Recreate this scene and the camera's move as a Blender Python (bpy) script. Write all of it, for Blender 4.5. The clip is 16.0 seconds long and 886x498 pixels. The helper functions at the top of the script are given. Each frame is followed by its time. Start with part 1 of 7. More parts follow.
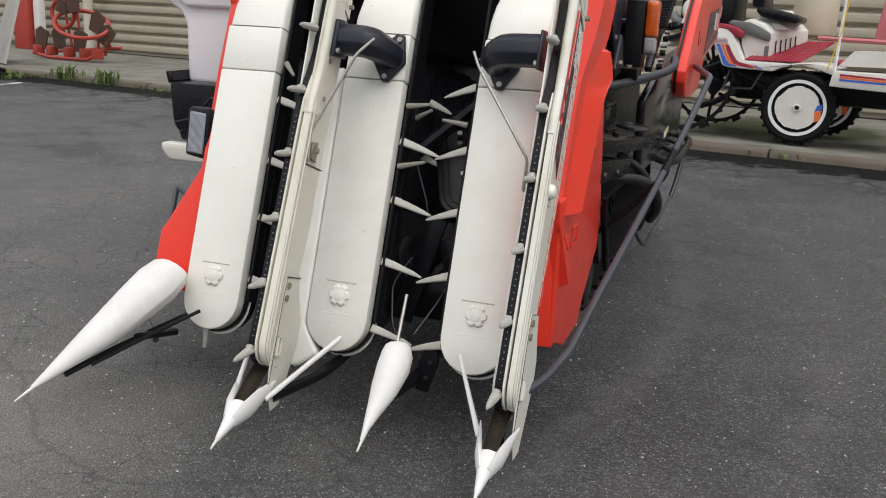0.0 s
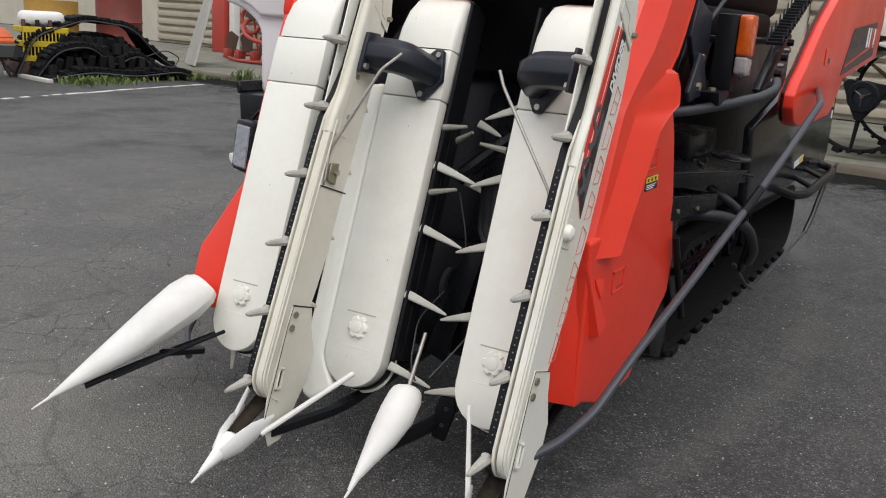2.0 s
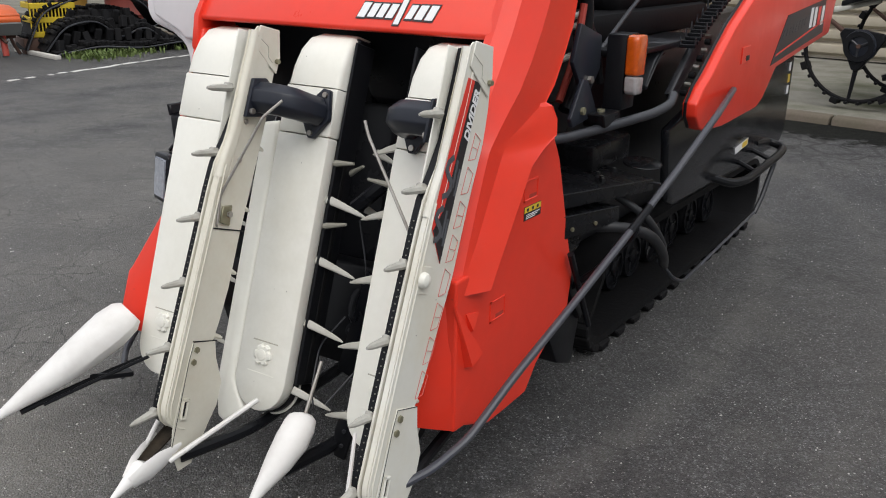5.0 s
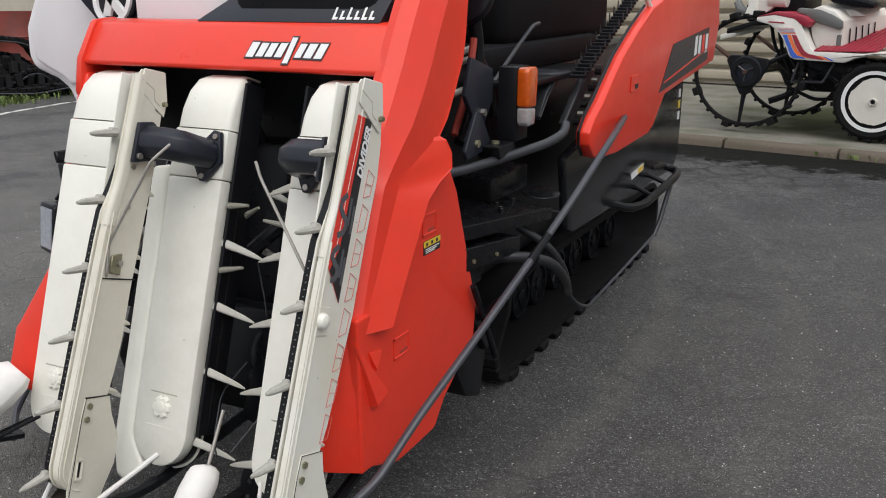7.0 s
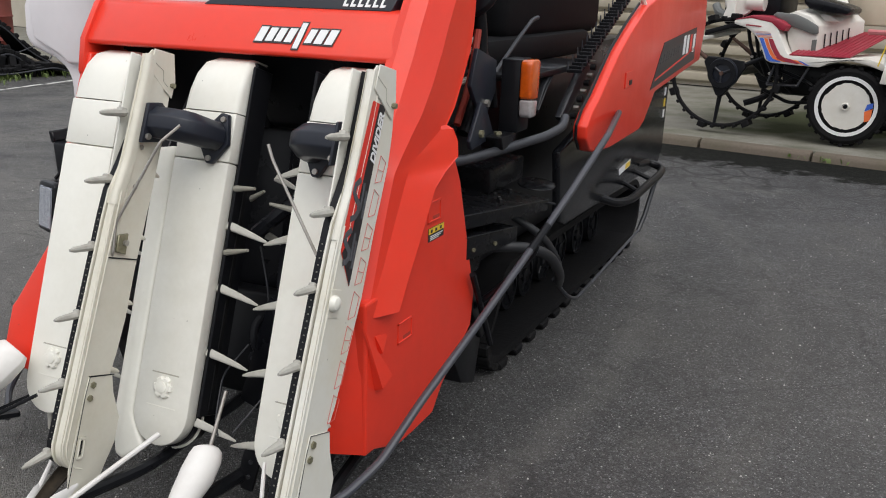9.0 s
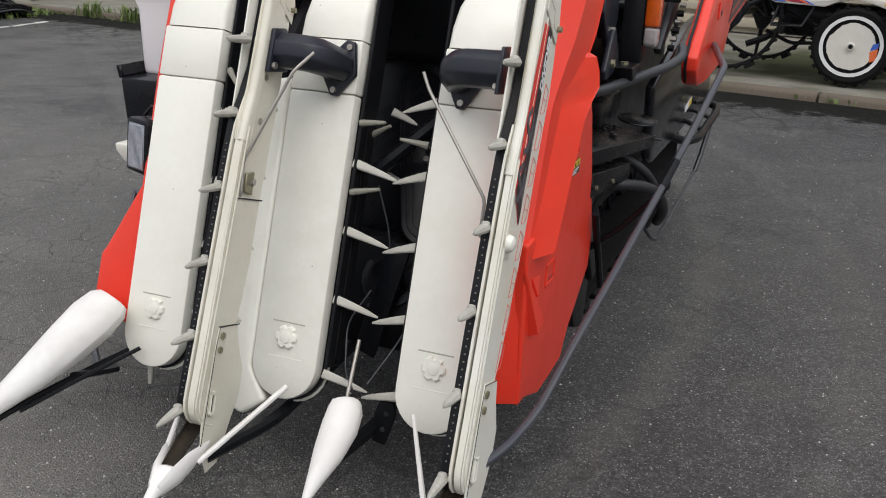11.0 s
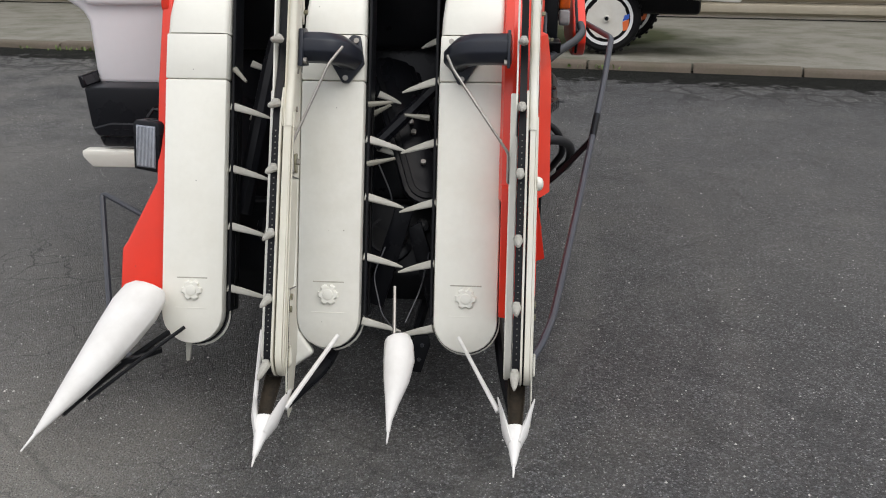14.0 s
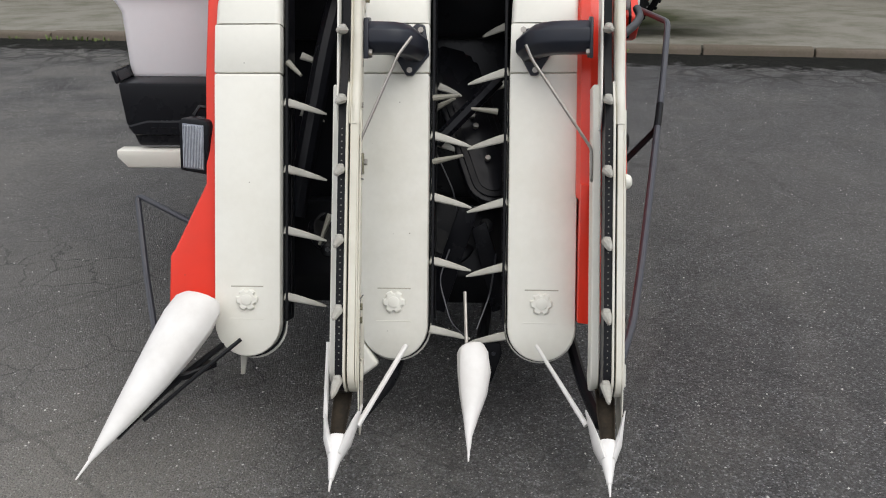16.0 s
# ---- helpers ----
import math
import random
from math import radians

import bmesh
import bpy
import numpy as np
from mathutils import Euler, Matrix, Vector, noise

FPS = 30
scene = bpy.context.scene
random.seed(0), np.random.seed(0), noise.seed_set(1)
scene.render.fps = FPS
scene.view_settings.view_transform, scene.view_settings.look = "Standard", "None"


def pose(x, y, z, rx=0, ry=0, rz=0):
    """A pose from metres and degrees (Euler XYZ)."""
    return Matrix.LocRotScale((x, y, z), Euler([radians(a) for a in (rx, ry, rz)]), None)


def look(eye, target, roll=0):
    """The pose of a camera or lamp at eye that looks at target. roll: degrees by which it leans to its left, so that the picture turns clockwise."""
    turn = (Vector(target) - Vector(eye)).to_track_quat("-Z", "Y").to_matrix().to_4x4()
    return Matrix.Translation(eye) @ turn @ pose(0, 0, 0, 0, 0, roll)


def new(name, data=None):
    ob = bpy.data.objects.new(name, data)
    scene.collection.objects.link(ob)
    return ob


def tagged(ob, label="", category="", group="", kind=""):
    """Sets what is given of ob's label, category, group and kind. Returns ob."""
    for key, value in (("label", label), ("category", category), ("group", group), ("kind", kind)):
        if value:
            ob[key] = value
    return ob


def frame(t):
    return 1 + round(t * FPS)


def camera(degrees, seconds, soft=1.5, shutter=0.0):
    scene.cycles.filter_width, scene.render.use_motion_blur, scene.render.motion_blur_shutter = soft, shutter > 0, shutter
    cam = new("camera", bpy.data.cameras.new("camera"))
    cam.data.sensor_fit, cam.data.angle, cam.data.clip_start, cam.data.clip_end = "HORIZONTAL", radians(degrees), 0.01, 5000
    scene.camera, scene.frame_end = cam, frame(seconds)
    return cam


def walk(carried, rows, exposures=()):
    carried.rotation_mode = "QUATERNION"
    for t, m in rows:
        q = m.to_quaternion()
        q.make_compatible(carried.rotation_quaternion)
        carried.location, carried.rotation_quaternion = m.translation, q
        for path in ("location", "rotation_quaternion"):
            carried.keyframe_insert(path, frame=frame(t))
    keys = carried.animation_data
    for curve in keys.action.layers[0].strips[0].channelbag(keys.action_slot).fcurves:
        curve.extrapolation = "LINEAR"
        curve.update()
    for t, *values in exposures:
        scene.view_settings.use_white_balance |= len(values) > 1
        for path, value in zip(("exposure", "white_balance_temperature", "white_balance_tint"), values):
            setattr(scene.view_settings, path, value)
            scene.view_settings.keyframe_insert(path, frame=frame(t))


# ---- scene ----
cam = camera(52.20, 16.0, soft=1.05)
PATH = [
    (0, (1.004, -2.137, 1.075), (0.390, -0.298, 0.584), 2.90),
    (0.5, (1.114, -2.042, 1.077), (0.383, -0.255, 0.557), 3.64),
    (1, (1.153, -1.994, 0.961), (0.355, -0.217, 0.508), 5.42),
    (1.5, (1.201, -1.884, 0.973), (0.301, -0.154, 0.527), 5.67),
    (2, (1.267, -1.765, 1.109), (0.289, -0.093, 0.613), 3.55),
    (2.5, (1.424, -1.641, 1.373), (0.298, -0.120, 0.724), 0.42),
    (3, (1.528, -1.632, 1.361), (0.356, -0.161, 0.680), 1.17),
    (5.5, (1.612, -1.601, 1.372), (0.645, 0.047, 0.781), 0.51),
    (6, (1.627, -1.592, 1.372), (0.712, 0.095, 0.811), 0.02),
    (6.5, (1.631, -1.585, 1.374), (0.742, 0.119, 0.822), -0.28),
    (7, (1.626, -1.575, 1.371), (0.751, 0.137, 0.822), -0.29),
    (7.5, (1.623, -1.572, 1.371), (0.762, 0.150, 0.829), 0.13),
    (8, (1.626, -1.575, 1.371), (0.773, 0.155, 0.844), 0.50),
    (10.5, (1.232, -1.772, 1.309), (0.515, -0.020, 0.663), 2.49),
    (11, (1.084, -1.723, 1.285), (0.390, 0.031, 0.619), 1.94),
    (11.5, (0.944, -1.745, 1.276), (0.318, 0.025, 0.588), 2.03),
    (12, (0.818, -1.842, 1.285), (0.340, -0.037, 0.568), 0.81),
    (12.5, (0.750, -1.974, 1.285), (0.388, -0.152, 0.543), 0.64),
    (13, (0.719, -2.124, 1.284), (0.402, -0.290, 0.552), 0.53),
    (13.5, (0.643, -2.269, 1.299), (0.379, -0.416, 0.593), 0.76),
    (14, (0.525, -2.320, 1.319), (0.365, -0.445, 0.644), -0.05),
    (14.5, (0.367, -2.368, 1.331), (0.271, -0.484, 0.667), -1.00),
    (15, (0.320, -2.341, 1.323), (0.170, -0.472, 0.626), -0.99),
    (15.5, (0.291, -2.235, 1.313), (0.133, -0.374, 0.598), -1.23),
    (16, (0.277, -2.174, 1.315), (0.154, -0.308, 0.606), -0.70),
]
walk(cam, [(t, look(eye, target, roll)) for t, eye, target, roll in PATH], exposures=[(0, 0.36), (16, 0.36)])

# ---- world and light: a bright overcast sky ----
world = bpy.data.worlds.new("world")
scene.world = world
world.use_nodes = True
wn = world.node_tree.nodes
sky = wn.new("ShaderNodeTexSky")
sky.sky_type = "NISHITA"
sky.sun_disc = False
sky.sun_elevation, sky.sun_rotation = radians(58), radians(200)
sky.air_density, sky.dust_density, sky.ozone_density = 1.0, 6.0, 1.0
mixw = wn.new("ShaderNodeMix")
mixw.data_type = "RGBA"
mixw.inputs[0].default_value = 0.8
# under cloud the zenith is three times as bright as the horizon
where = wn.new("ShaderNodeTexCoord")
split = wn.new("ShaderNodeSeparateXYZ")
world.node_tree.links.new(where.outputs["Generated"], split.inputs[0])
grad = wn.new("ShaderNodeMapRange")
grad.inputs["To Min"].default_value, grad.inputs["To Max"].default_value = 0.42, 1.24
world.node_tree.links.new(split.outputs["Z"], grad.inputs["Value"])
cloud = wn.new("ShaderNodeVectorMath")
cloud.operation = "SCALE"
cloud.inputs[0].default_value = (8.6, 8.9, 9.4)
world.node_tree.links.new(grad.outputs["Result"], cloud.inputs["Scale"])
world.node_tree.links.new(cloud.outputs["Vector"], mixw.inputs[7])
world.node_tree.links.new(sky.outputs[0], mixw.inputs[6])
world.node_tree.links.new(mixw.outputs[2], wn["Background"].inputs["Color"])
wn["Background"].inputs["Strength"].default_value = 0.11
sun_data = bpy.data.lights.new("sun", "SUN")
sun_data.energy, sun_data.angle, sun_data.color = 1.05, radians(40), (1, 0.97, 0.93)
sun = new("sun", sun_data)
sun.matrix_world = look((5.5, -4.2, 9.0), (0, 0.5, 0))


# ---- materials ----
def mat(name, color, rough=0.5, metal=0.0, grain=0.0, scale=40.0, bump=0.0, stain=None, stain_amt=0.0, stain_scale=3.0, coat=0.0, spec=0.5, specks=0.0):
    m = bpy.data.materials.new(name)
    m.use_nodes = True
    nt = m.node_tree
    b = nt.nodes["Principled BSDF"]
    b.inputs["Roughness"].default_value = rough
    b.inputs["Metallic"].default_value = metal
    b.inputs["Specular IOR Level"].default_value = spec
    b.inputs["Coat Weight"].default_value = coat
    b.inputs["Coat Roughness"].default_value = 0.12
    col = (*color, 1)
    geo = nt.nodes.new("ShaderNodeNewGeometry")
    fine = nt.nodes.new("ShaderNodeTexNoise")
    fine.inputs["Scale"].default_value = scale
    fine.inputs["Detail"].default_value = 5
    nt.links.new(geo.outputs["Position"], fine.inputs["Vector"])
    ramp = nt.nodes.new("ShaderNodeMapRange")
    ramp.inputs["To Min"].default_value, ramp.inputs["To Max"].default_value = 1 - grain, 1 + grain
    nt.links.new(fine.outputs["Fac"], ramp.inputs["Value"])
    mul = nt.nodes.new("ShaderNodeVectorMath")
    mul.operation = "SCALE"
    mul.inputs[0].default_value = color
    nt.links.new(ramp.outputs["Result"], mul.inputs["Scale"])
    last = mul.outputs["Vector"]
    if stain:
        big = nt.nodes.new("ShaderNodeTexNoise")
        big.inputs["Scale"].default_value = stain_scale
        big.inputs["Detail"].default_value = 7
        big.inputs["Roughness"].default_value = 0.65
        nt.links.new(geo.outputs["Position"], big.inputs["Vector"])
        rr = nt.nodes.new("ShaderNodeMapRange")
        rr.inputs["From Min"].default_value, rr.inputs["From Max"].default_value = 0.42, 0.72
        rr.inputs["To Max"].default_value = stain_amt
        nt.links.new(big.outputs["Fac"], rr.inputs["Value"])
        mx = nt.nodes.new("ShaderNodeMix")
        mx.data_type = "RGBA"
        mx.inputs[7].default_value = (*stain, 1)
        nt.links.new(rr.outputs["Result"], mx.inputs[0])
        nt.links.new(last, mx.inputs[6])
        last = mx.outputs[2]
        rmap = nt.nodes.new("ShaderNodeMapRange")
        rmap.inputs["To Min"].default_value, rmap.inputs["To Max"].default_value = max(rough - 0.1, 0.02), min(rough + 0.15, 1)
        nt.links.new(big.outputs["Fac"], rmap.inputs["Value"])
        nt.links.new(rmap.outputs["Result"], b.inputs["Roughness"])
    if specks:
        # tiny chips where the paint has gone
        vor = nt.nodes.new("ShaderNodeTexVoronoi")
        vor.inputs["Scale"].default_value = 70
        nt.links.new(geo.outputs["Position"], vor.inputs["Vector"])
        sepc = nt.nodes.new("ShaderNodeSeparateColor")
        nt.links.new(vor.outputs["Color"], sepc.inputs[0])
        few = nt.nodes.new("ShaderNodeMath")
        few.operation = "GREATER_THAN"
        few.inputs[1].default_value = 1 - specks
        nt.links.new(sepc.outputs[0], few.inputs[0])
        near = nt.nodes.new("ShaderNodeMapRange")
        near.inputs["From Min"].default_value, near.inputs["From Max"].default_value = 0.06, 0.16
        near.inputs["To Min"].default_value, near.inputs["To Max"].default_value = 0.8, 0.0
        nt.links.new(vor.outputs["Distance"], near.inputs["Value"])
        both = nt.nodes.new("ShaderNodeMath")
        both.operation = "MULTIPLY"
        nt.links.new(few.outputs[0], both.inputs[0])
        nt.links.new(near.outputs["Result"], both.inputs[1])
        chip = nt.nodes.new("ShaderNodeMix")
        chip.data_type = "RGBA"
        chip.inputs[7].default_value = (0.10, 0.085, 0.065, 1)
        nt.links.new(both.outputs[0], chip.inputs[0])
        nt.links.new(last, chip.inputs[6])
        last = chip.outputs[2]
    nt.links.new(last, b.inputs["Base Color"])
    if bump:
        bp = nt.nodes.new("ShaderNodeBump")
        bp.inputs["Strength"].default_value = 0.6
        bp.inputs["Distance"].default_value = bump
        nt.links.new(fine.outputs["Fac"], bp.inputs["Height"])
        nt.links.new(bp.outputs["Normal"], b.inputs["Normal"])
    return m


CREAM = mat("cream_paint", (0.785, 0.775, 0.705), 0.36, grain=0.03, scale=60, stain=(0.60, 0.57, 0.47), stain_amt=0.34, stain_scale=4, specks=0.012)
CREAM_OLD = mat("aged_cream_paint", (0.70, 0.675, 0.58), 0.4, grain=0.04, scale=90, stain=(0.56, 0.51, 0.38), stain_amt=0.45, stain_scale=6, specks=0.02)
WHITE = mat("white_plastic", (0.76, 0.745, 0.72), 0.5, grain=0.05, scale=35, bump=0.0015, stain=(0.52, 0.49, 0.45), stain_amt=0.35, stain_scale=9)
TANK = mat("milky_plastic", (0.86, 0.83, 0.85), 0.5, grain=0.02, stain=(0.75, 0.71, 0.72), stain_amt=0.25)
RED = mat("red_paint", (0.775, 0.040, 0.0185), 0.30, grain=0.04, scale=26, stain=(0.65, 0.052, 0.030), stain_amt=0.45, stain_scale=5, coat=0.16, spec=0.4, specks=0.006)
RED_OLD = mat("dull_red_paint", (0.42, 0.045, 0.03), 0.5, grain=0.1, scale=30, stain=(0.2, 0.06, 0.04), stain_amt=0.5)
BLACK = mat("black_steel", (0.0085, 0.009, 0.011), 0.29, grain=0.25, scale=50, stain=(0.022, 0.021, 0.020), stain_amt=0.25, stain_scale=9, spec=0.18)
BLACK_PL = mat("black_plastic", (0.008, 0.0085, 0.011), 0.26, grain=0.1, stain=(0.016, 0.016, 0.019), stain_amt=0.3, spec=0.22)
SLATE = mat("slate_plastic", (0.017, 0.020, 0.029), 0.33, grain=0.06, stain=(0.05, 0.05, 0.055), stain_amt=0.2, spec=0.3)
PIPE = mat("dark_grey_pipe", (0.024, 0.026, 0.032), 0.38, grain=0.1, scale=80, stain=(0.09, 0.085, 0.08), stain_amt=0.3, stain_scale=12)
RUBBER = mat("rubber", (0.0075, 0.0075, 0.0085), 0.7, grain=0.3, scale=60, spec=0.14, stain=(0.020, 0.018, 0.016), stain_amt=0.3, stain_scale=6, bump=0.002)
GLOSSY = mat("glossy_dark_paint", (0.011, 0.012, 0.015), 0.16, grain=0.08, spec=0.5, stain=(0.03, 0.03, 0.032), stain_amt=0.25, stain_scale=7)
SATIN = mat("satin_grey_steel", (0.024, 0.026, 0.031), 0.30, grain=0.1, spec=0.4, stain=(0.04, 0.038, 0.036), stain_amt=0.3, stain_scale=10)
GUARD = mat("slate_grey_pipe", (0.050, 0.053, 0.066), 0.36, grain=0.1, scale=80, stain=(0.10, 0.095, 0.09), stain_amt=0.3, stain_scale=12)
OILY = mat("oily_black_casting", (0.007, 0.0075, 0.009), 0.24, grain=0.2, scale=40, stain=(0.018, 0.016, 0.016), stain_amt=0.35, stain_scale=12, spec=0.18)
# near-black brown for the trough in the shoe's mouth
LINER = mat("dark_brown_sheet", (0.022, 0.018, 0.014), 0.75, metal=0.0, grain=0.4, scale=90, stain=(0.065, 0.050, 0.033), stain_amt=0.6, stain_scale=34, spec=0.12)
STEEL = mat("worn_steel", (0.42, 0.40, 0.37), 0.42, metal=0.8, grain=0.15, scale=120, stain=(0.25, 0.2, 0.15), stain_amt=0.4, stain_scale=25)
BRASS = mat("olive_zinc", (0.25, 0.235, 0.155), 0.45, metal=0.5, grain=0.2, scale=80)
AMBER = mat("amber_lens", (0.62, 0.10, 0.006), 0.18, grain=0.3, scale=45, coat=0.5, stain=(0.25, 0.03, 0.004), stain_amt=0.5, stain_scale=22)
SEAT = mat("black_vinyl", (0.007, 0.007, 0.008), 0.6, grain=0.2, scale=80, bump=0.001, spec=0.12)
TURN_CLEAR = mat("dusty_clear_lens", (0.33, 0.31, 0.31), 0.2, grain=0.3, scale=60, coat=0.4, stain=(0.16, 0.13, 0.12), stain_amt=0.5, stain_scale=25)
CLEAR = mat("clear_lens", (0.42, 0.44, 0.48), 0.12, grain=0.3, scale=90, coat=0.5)
REFLECT = mat("dull_reflector", (0.36, 0.38, 0.43), 0.25, metal=0.6, grain=0.5, scale=40)


# ---- mesh helpers ----
def part(name, bm, material, parent=None, label="", smooth=35):
    me = bpy.data.meshes.new(name)
    bmesh.ops.recalc_face_normals(bm, faces=bm.faces)
    bm.to_mesh(me)
    bm.free()
    me.materials.append(material)
    for p in me.polygons:
        p.use_smooth = True
    me.set_sharp_from_angle(angle=radians(smooth))
    ob = new(name, me)
    if parent:
        ob.parent = parent
    if label:
        ob["label"] = label
    return ob


def thing(name, label, category, at=(0, 0, 0), yaw=0, group="", kind=""):
    ob = new(name)
    ob.empty_display_size = 0.1
    ob.matrix_world = pose(*at, 0, 0, yaw)
    return tagged(ob, label, category, group, kind)


def put(bm, m, since=0):
    bm.verts.ensure_lookup_table()
    bmesh.ops.transform(bm, matrix=m, verts=bm.verts[since:])


def soften(bm, width, seg=2, angle=30, since=0):
    if width <= 0:
        return
    bm.normal_update()
    edges = [e for e in bm.edges if len(e.link_faces) == 2 and e.calc_face_angle(0) > radians(angle)]
    if edges:
        bmesh.ops.bevel(bm, geom=edges, offset=width, segments=seg, profile=0.5, affect="EDGES", clamp_overlap=True)


def box(x0, x1, y0, y1, z0, z1, bevel=0.004, seg=2, bm=None):
    one = bmesh.new()
    bmesh.ops.create_cube(one, size=1, matrix=Matrix.LocRotScale(((x0 + x1) / 2, (y0 + y1) / 2, (z0 + z1) / 2), None, (abs(x1 - x0), abs(y1 - y0), abs(z1 - z0))))
    soften(one, bevel, seg)
    return join(bm, one)


def join(bm, one):
    if bm is None:
        return one
    me = bpy.data.meshes.new("tmp")
    one.to_mesh(me)
    one.free()
    bm.from_mesh(me)
    bpy.data.meshes.remove(me)
    return bm


def prism(poly, a, b, axis="x", bevel=0.004, seg=2, bm=None):
    """A flat outline pushed out from a to b along an axis. Points: (y, z) for x, (x, z) for y, (x, y) for z."""
    one = bmesh.new()

    def at(p, h):
        return {"x": (h, p[0], p[1]), "y": (p[0], h, p[1]), "z": (p[0], p[1], h)}[axis]

    lo = [one.verts.new(at(p, a)) for p in poly]
    hi = [one.verts.new(at(p, b)) for p in poly]
    one.faces.new(lo)
    one.faces.new(hi[::-1])
    n = len(poly)
    for i in range(n):
        one.faces.new((lo[i], hi[i], hi[(i + 1) % n], lo[(i + 1) % n]))
    bmesh.ops.recalc_face_normals(one, faces=one.faces)
    soften(one, bevel, seg)
    return join(bm, one)


def fillet(pts, r, n=4):
    """Rounds the corners of a polyline."""
    pts = [Vector(p) for p in pts]
    out = [pts[0]]
    for a, b, c in zip(pts, pts[1:], pts[2:]):
        u, w = (a - b), (c - b)
        d = min(r, u.length * 0.45, w.length * 0.45)
        p, q = b + u.normalized() * d, b + w.normalized() * d
        for i in range(n + 1):
            t = i / n
            out.append((1 - t) ** 2 * p + 2 * t * (1 - t) * b + t * t * q)
    return out + [pts[-1]]


def tube(pts, r, seg=10, bend=0.0, bm=None, r_end=None):
    pts = fillet(pts, bend) if bend else [Vector(p) for p in pts]
    one = bmesh.new()
    rings = []
    side = None
    for i, p in enumerate(pts):
        d = (pts[min(i + 1, len(pts) - 1)] - pts[max(i - 1, 0)]).normalized()
        if side is None:
            side = d.cross(Vector((0.3, 0.2, 1)))
            if side.length < 0.05:
                side = d.cross(Vector((1, 0, 0)))
        side = (side - d * side.dot(d)).normalized()
        up = d.cross(side)
        rad = r if r_end is None else r + (r_end - r) * i / (len(pts) - 1)
        rings.append([one.verts.new(p + (side * math.cos(a) + up * math.sin(a)) * rad) for a in (2 * math.pi * k / seg for k in range(seg))])
    for ra, rb in zip(rings, rings[1:]):
        for k in range(seg):
            one.faces.new((ra[k], ra[(k + 1) % seg], rb[(k + 1) % seg], rb[k]))
    one.faces.new(rings[0][::-1])
    one.faces.new(rings[-1])
    return join(bm, one)


def disc(center, axis, r, h, seg=24, bevel=0.0, bm=None, r2=None):
    """A cylinder or cone frustum about an axis, from its centre."""
    one = bmesh.new()
    bmesh.ops.create_cone(one, cap_ends=True, segments=seg, radius1=r, radius2=r if r2 is None else r2, depth=h)
    soften(one, bevel, 2, 40)
    q = Vector((0, 0, 1)).rotation_difference(Vector(axis))
    bmesh.ops.transform(one, matrix=Matrix.LocRotScale(center, q, None), verts=one.verts)
    return join(bm, one)


def lathe(profile, center, axis, seg=40, bm=None):
    """Turns (radius, height) round an axis."""
    one = bmesh.new()
    rings = [[one.verts.new((r * math.cos(2 * math.pi * k / seg), r * math.sin(2 * math.pi * k / seg), h)) for k in range(seg)] for r, h in profile]
    for ra, rb in zip(rings, rings[1:]):
        for k in range(seg):
            one.faces.new((ra[k], ra[(k + 1) % seg], rb[(k + 1) % seg], rb[k]))
    if profile[0] != profile[-1]:
        one.faces.new(rings[0])
        one.faces.new(rings[-1])
    q = Vector((0, 0, 1)).rotation_difference(Vector(axis))
    bmesh.ops.transform(one, matrix=Matrix.LocRotScale(center, q, None), verts=one.verts)
    return join(bm, one)


def loft(sections, bm=None, close=True, bevel=0.0):
    """Skins closed outlines of equal length, one after the other."""
    one = bmesh.new()
    rings = [[one.verts.new(p) for p in s] for s in sections]
    n = len(rings[0])
    for ra, rb in zip(rings, rings[1:]):
        for k in range(n):
            one.faces.new((ra[k], ra[(k + 1) % n], rb[(k + 1) % n], rb[k]))
    if close:
        one.faces.new(rings[0][::-1])
        one.faces.new(rings[-1])
    bmesh.ops.recalc_face_normals(one, faces=one.faces)
    soften(one, bevel, 2, 35)
    return join(bm, one)


def arc(cx, cy, r, a0, a1, n):
    return [(cx + r * math.cos(radians(a0 + (a1 - a0) * i / n)), cy + r * math.sin(radians(a0 + (a1 - a0) * i / n))) for i in range(n + 1)]


# The reaping header leans back: its own axes are x, v (up the cases) and n (out of their faces).
FOOT = Vector((0, 0, 0.338))
VDIR, NDIR = Vector((0, 0.3128, 0.9498)), Vector((0, -0.9498, 0.3128))
LEAN_M = Matrix(((1, 0, 0, 0), (0, VDIR.y, NDIR.y, 0), (0, VDIR.z, NDIR.z, FOOT.z), (0, 0, 0, 1)))


def lean(bm):
    put(bm, LEAN_M)
    return bm


def hv(x, v, n):
    return LEAN_M @ Vector((x, v, n))


# ---- ground, kerb, forecourt, wall ----
BG = pose(0, 6.8, 0, 0, 0, -10)  # the kerb's line: its x runs along the kerb


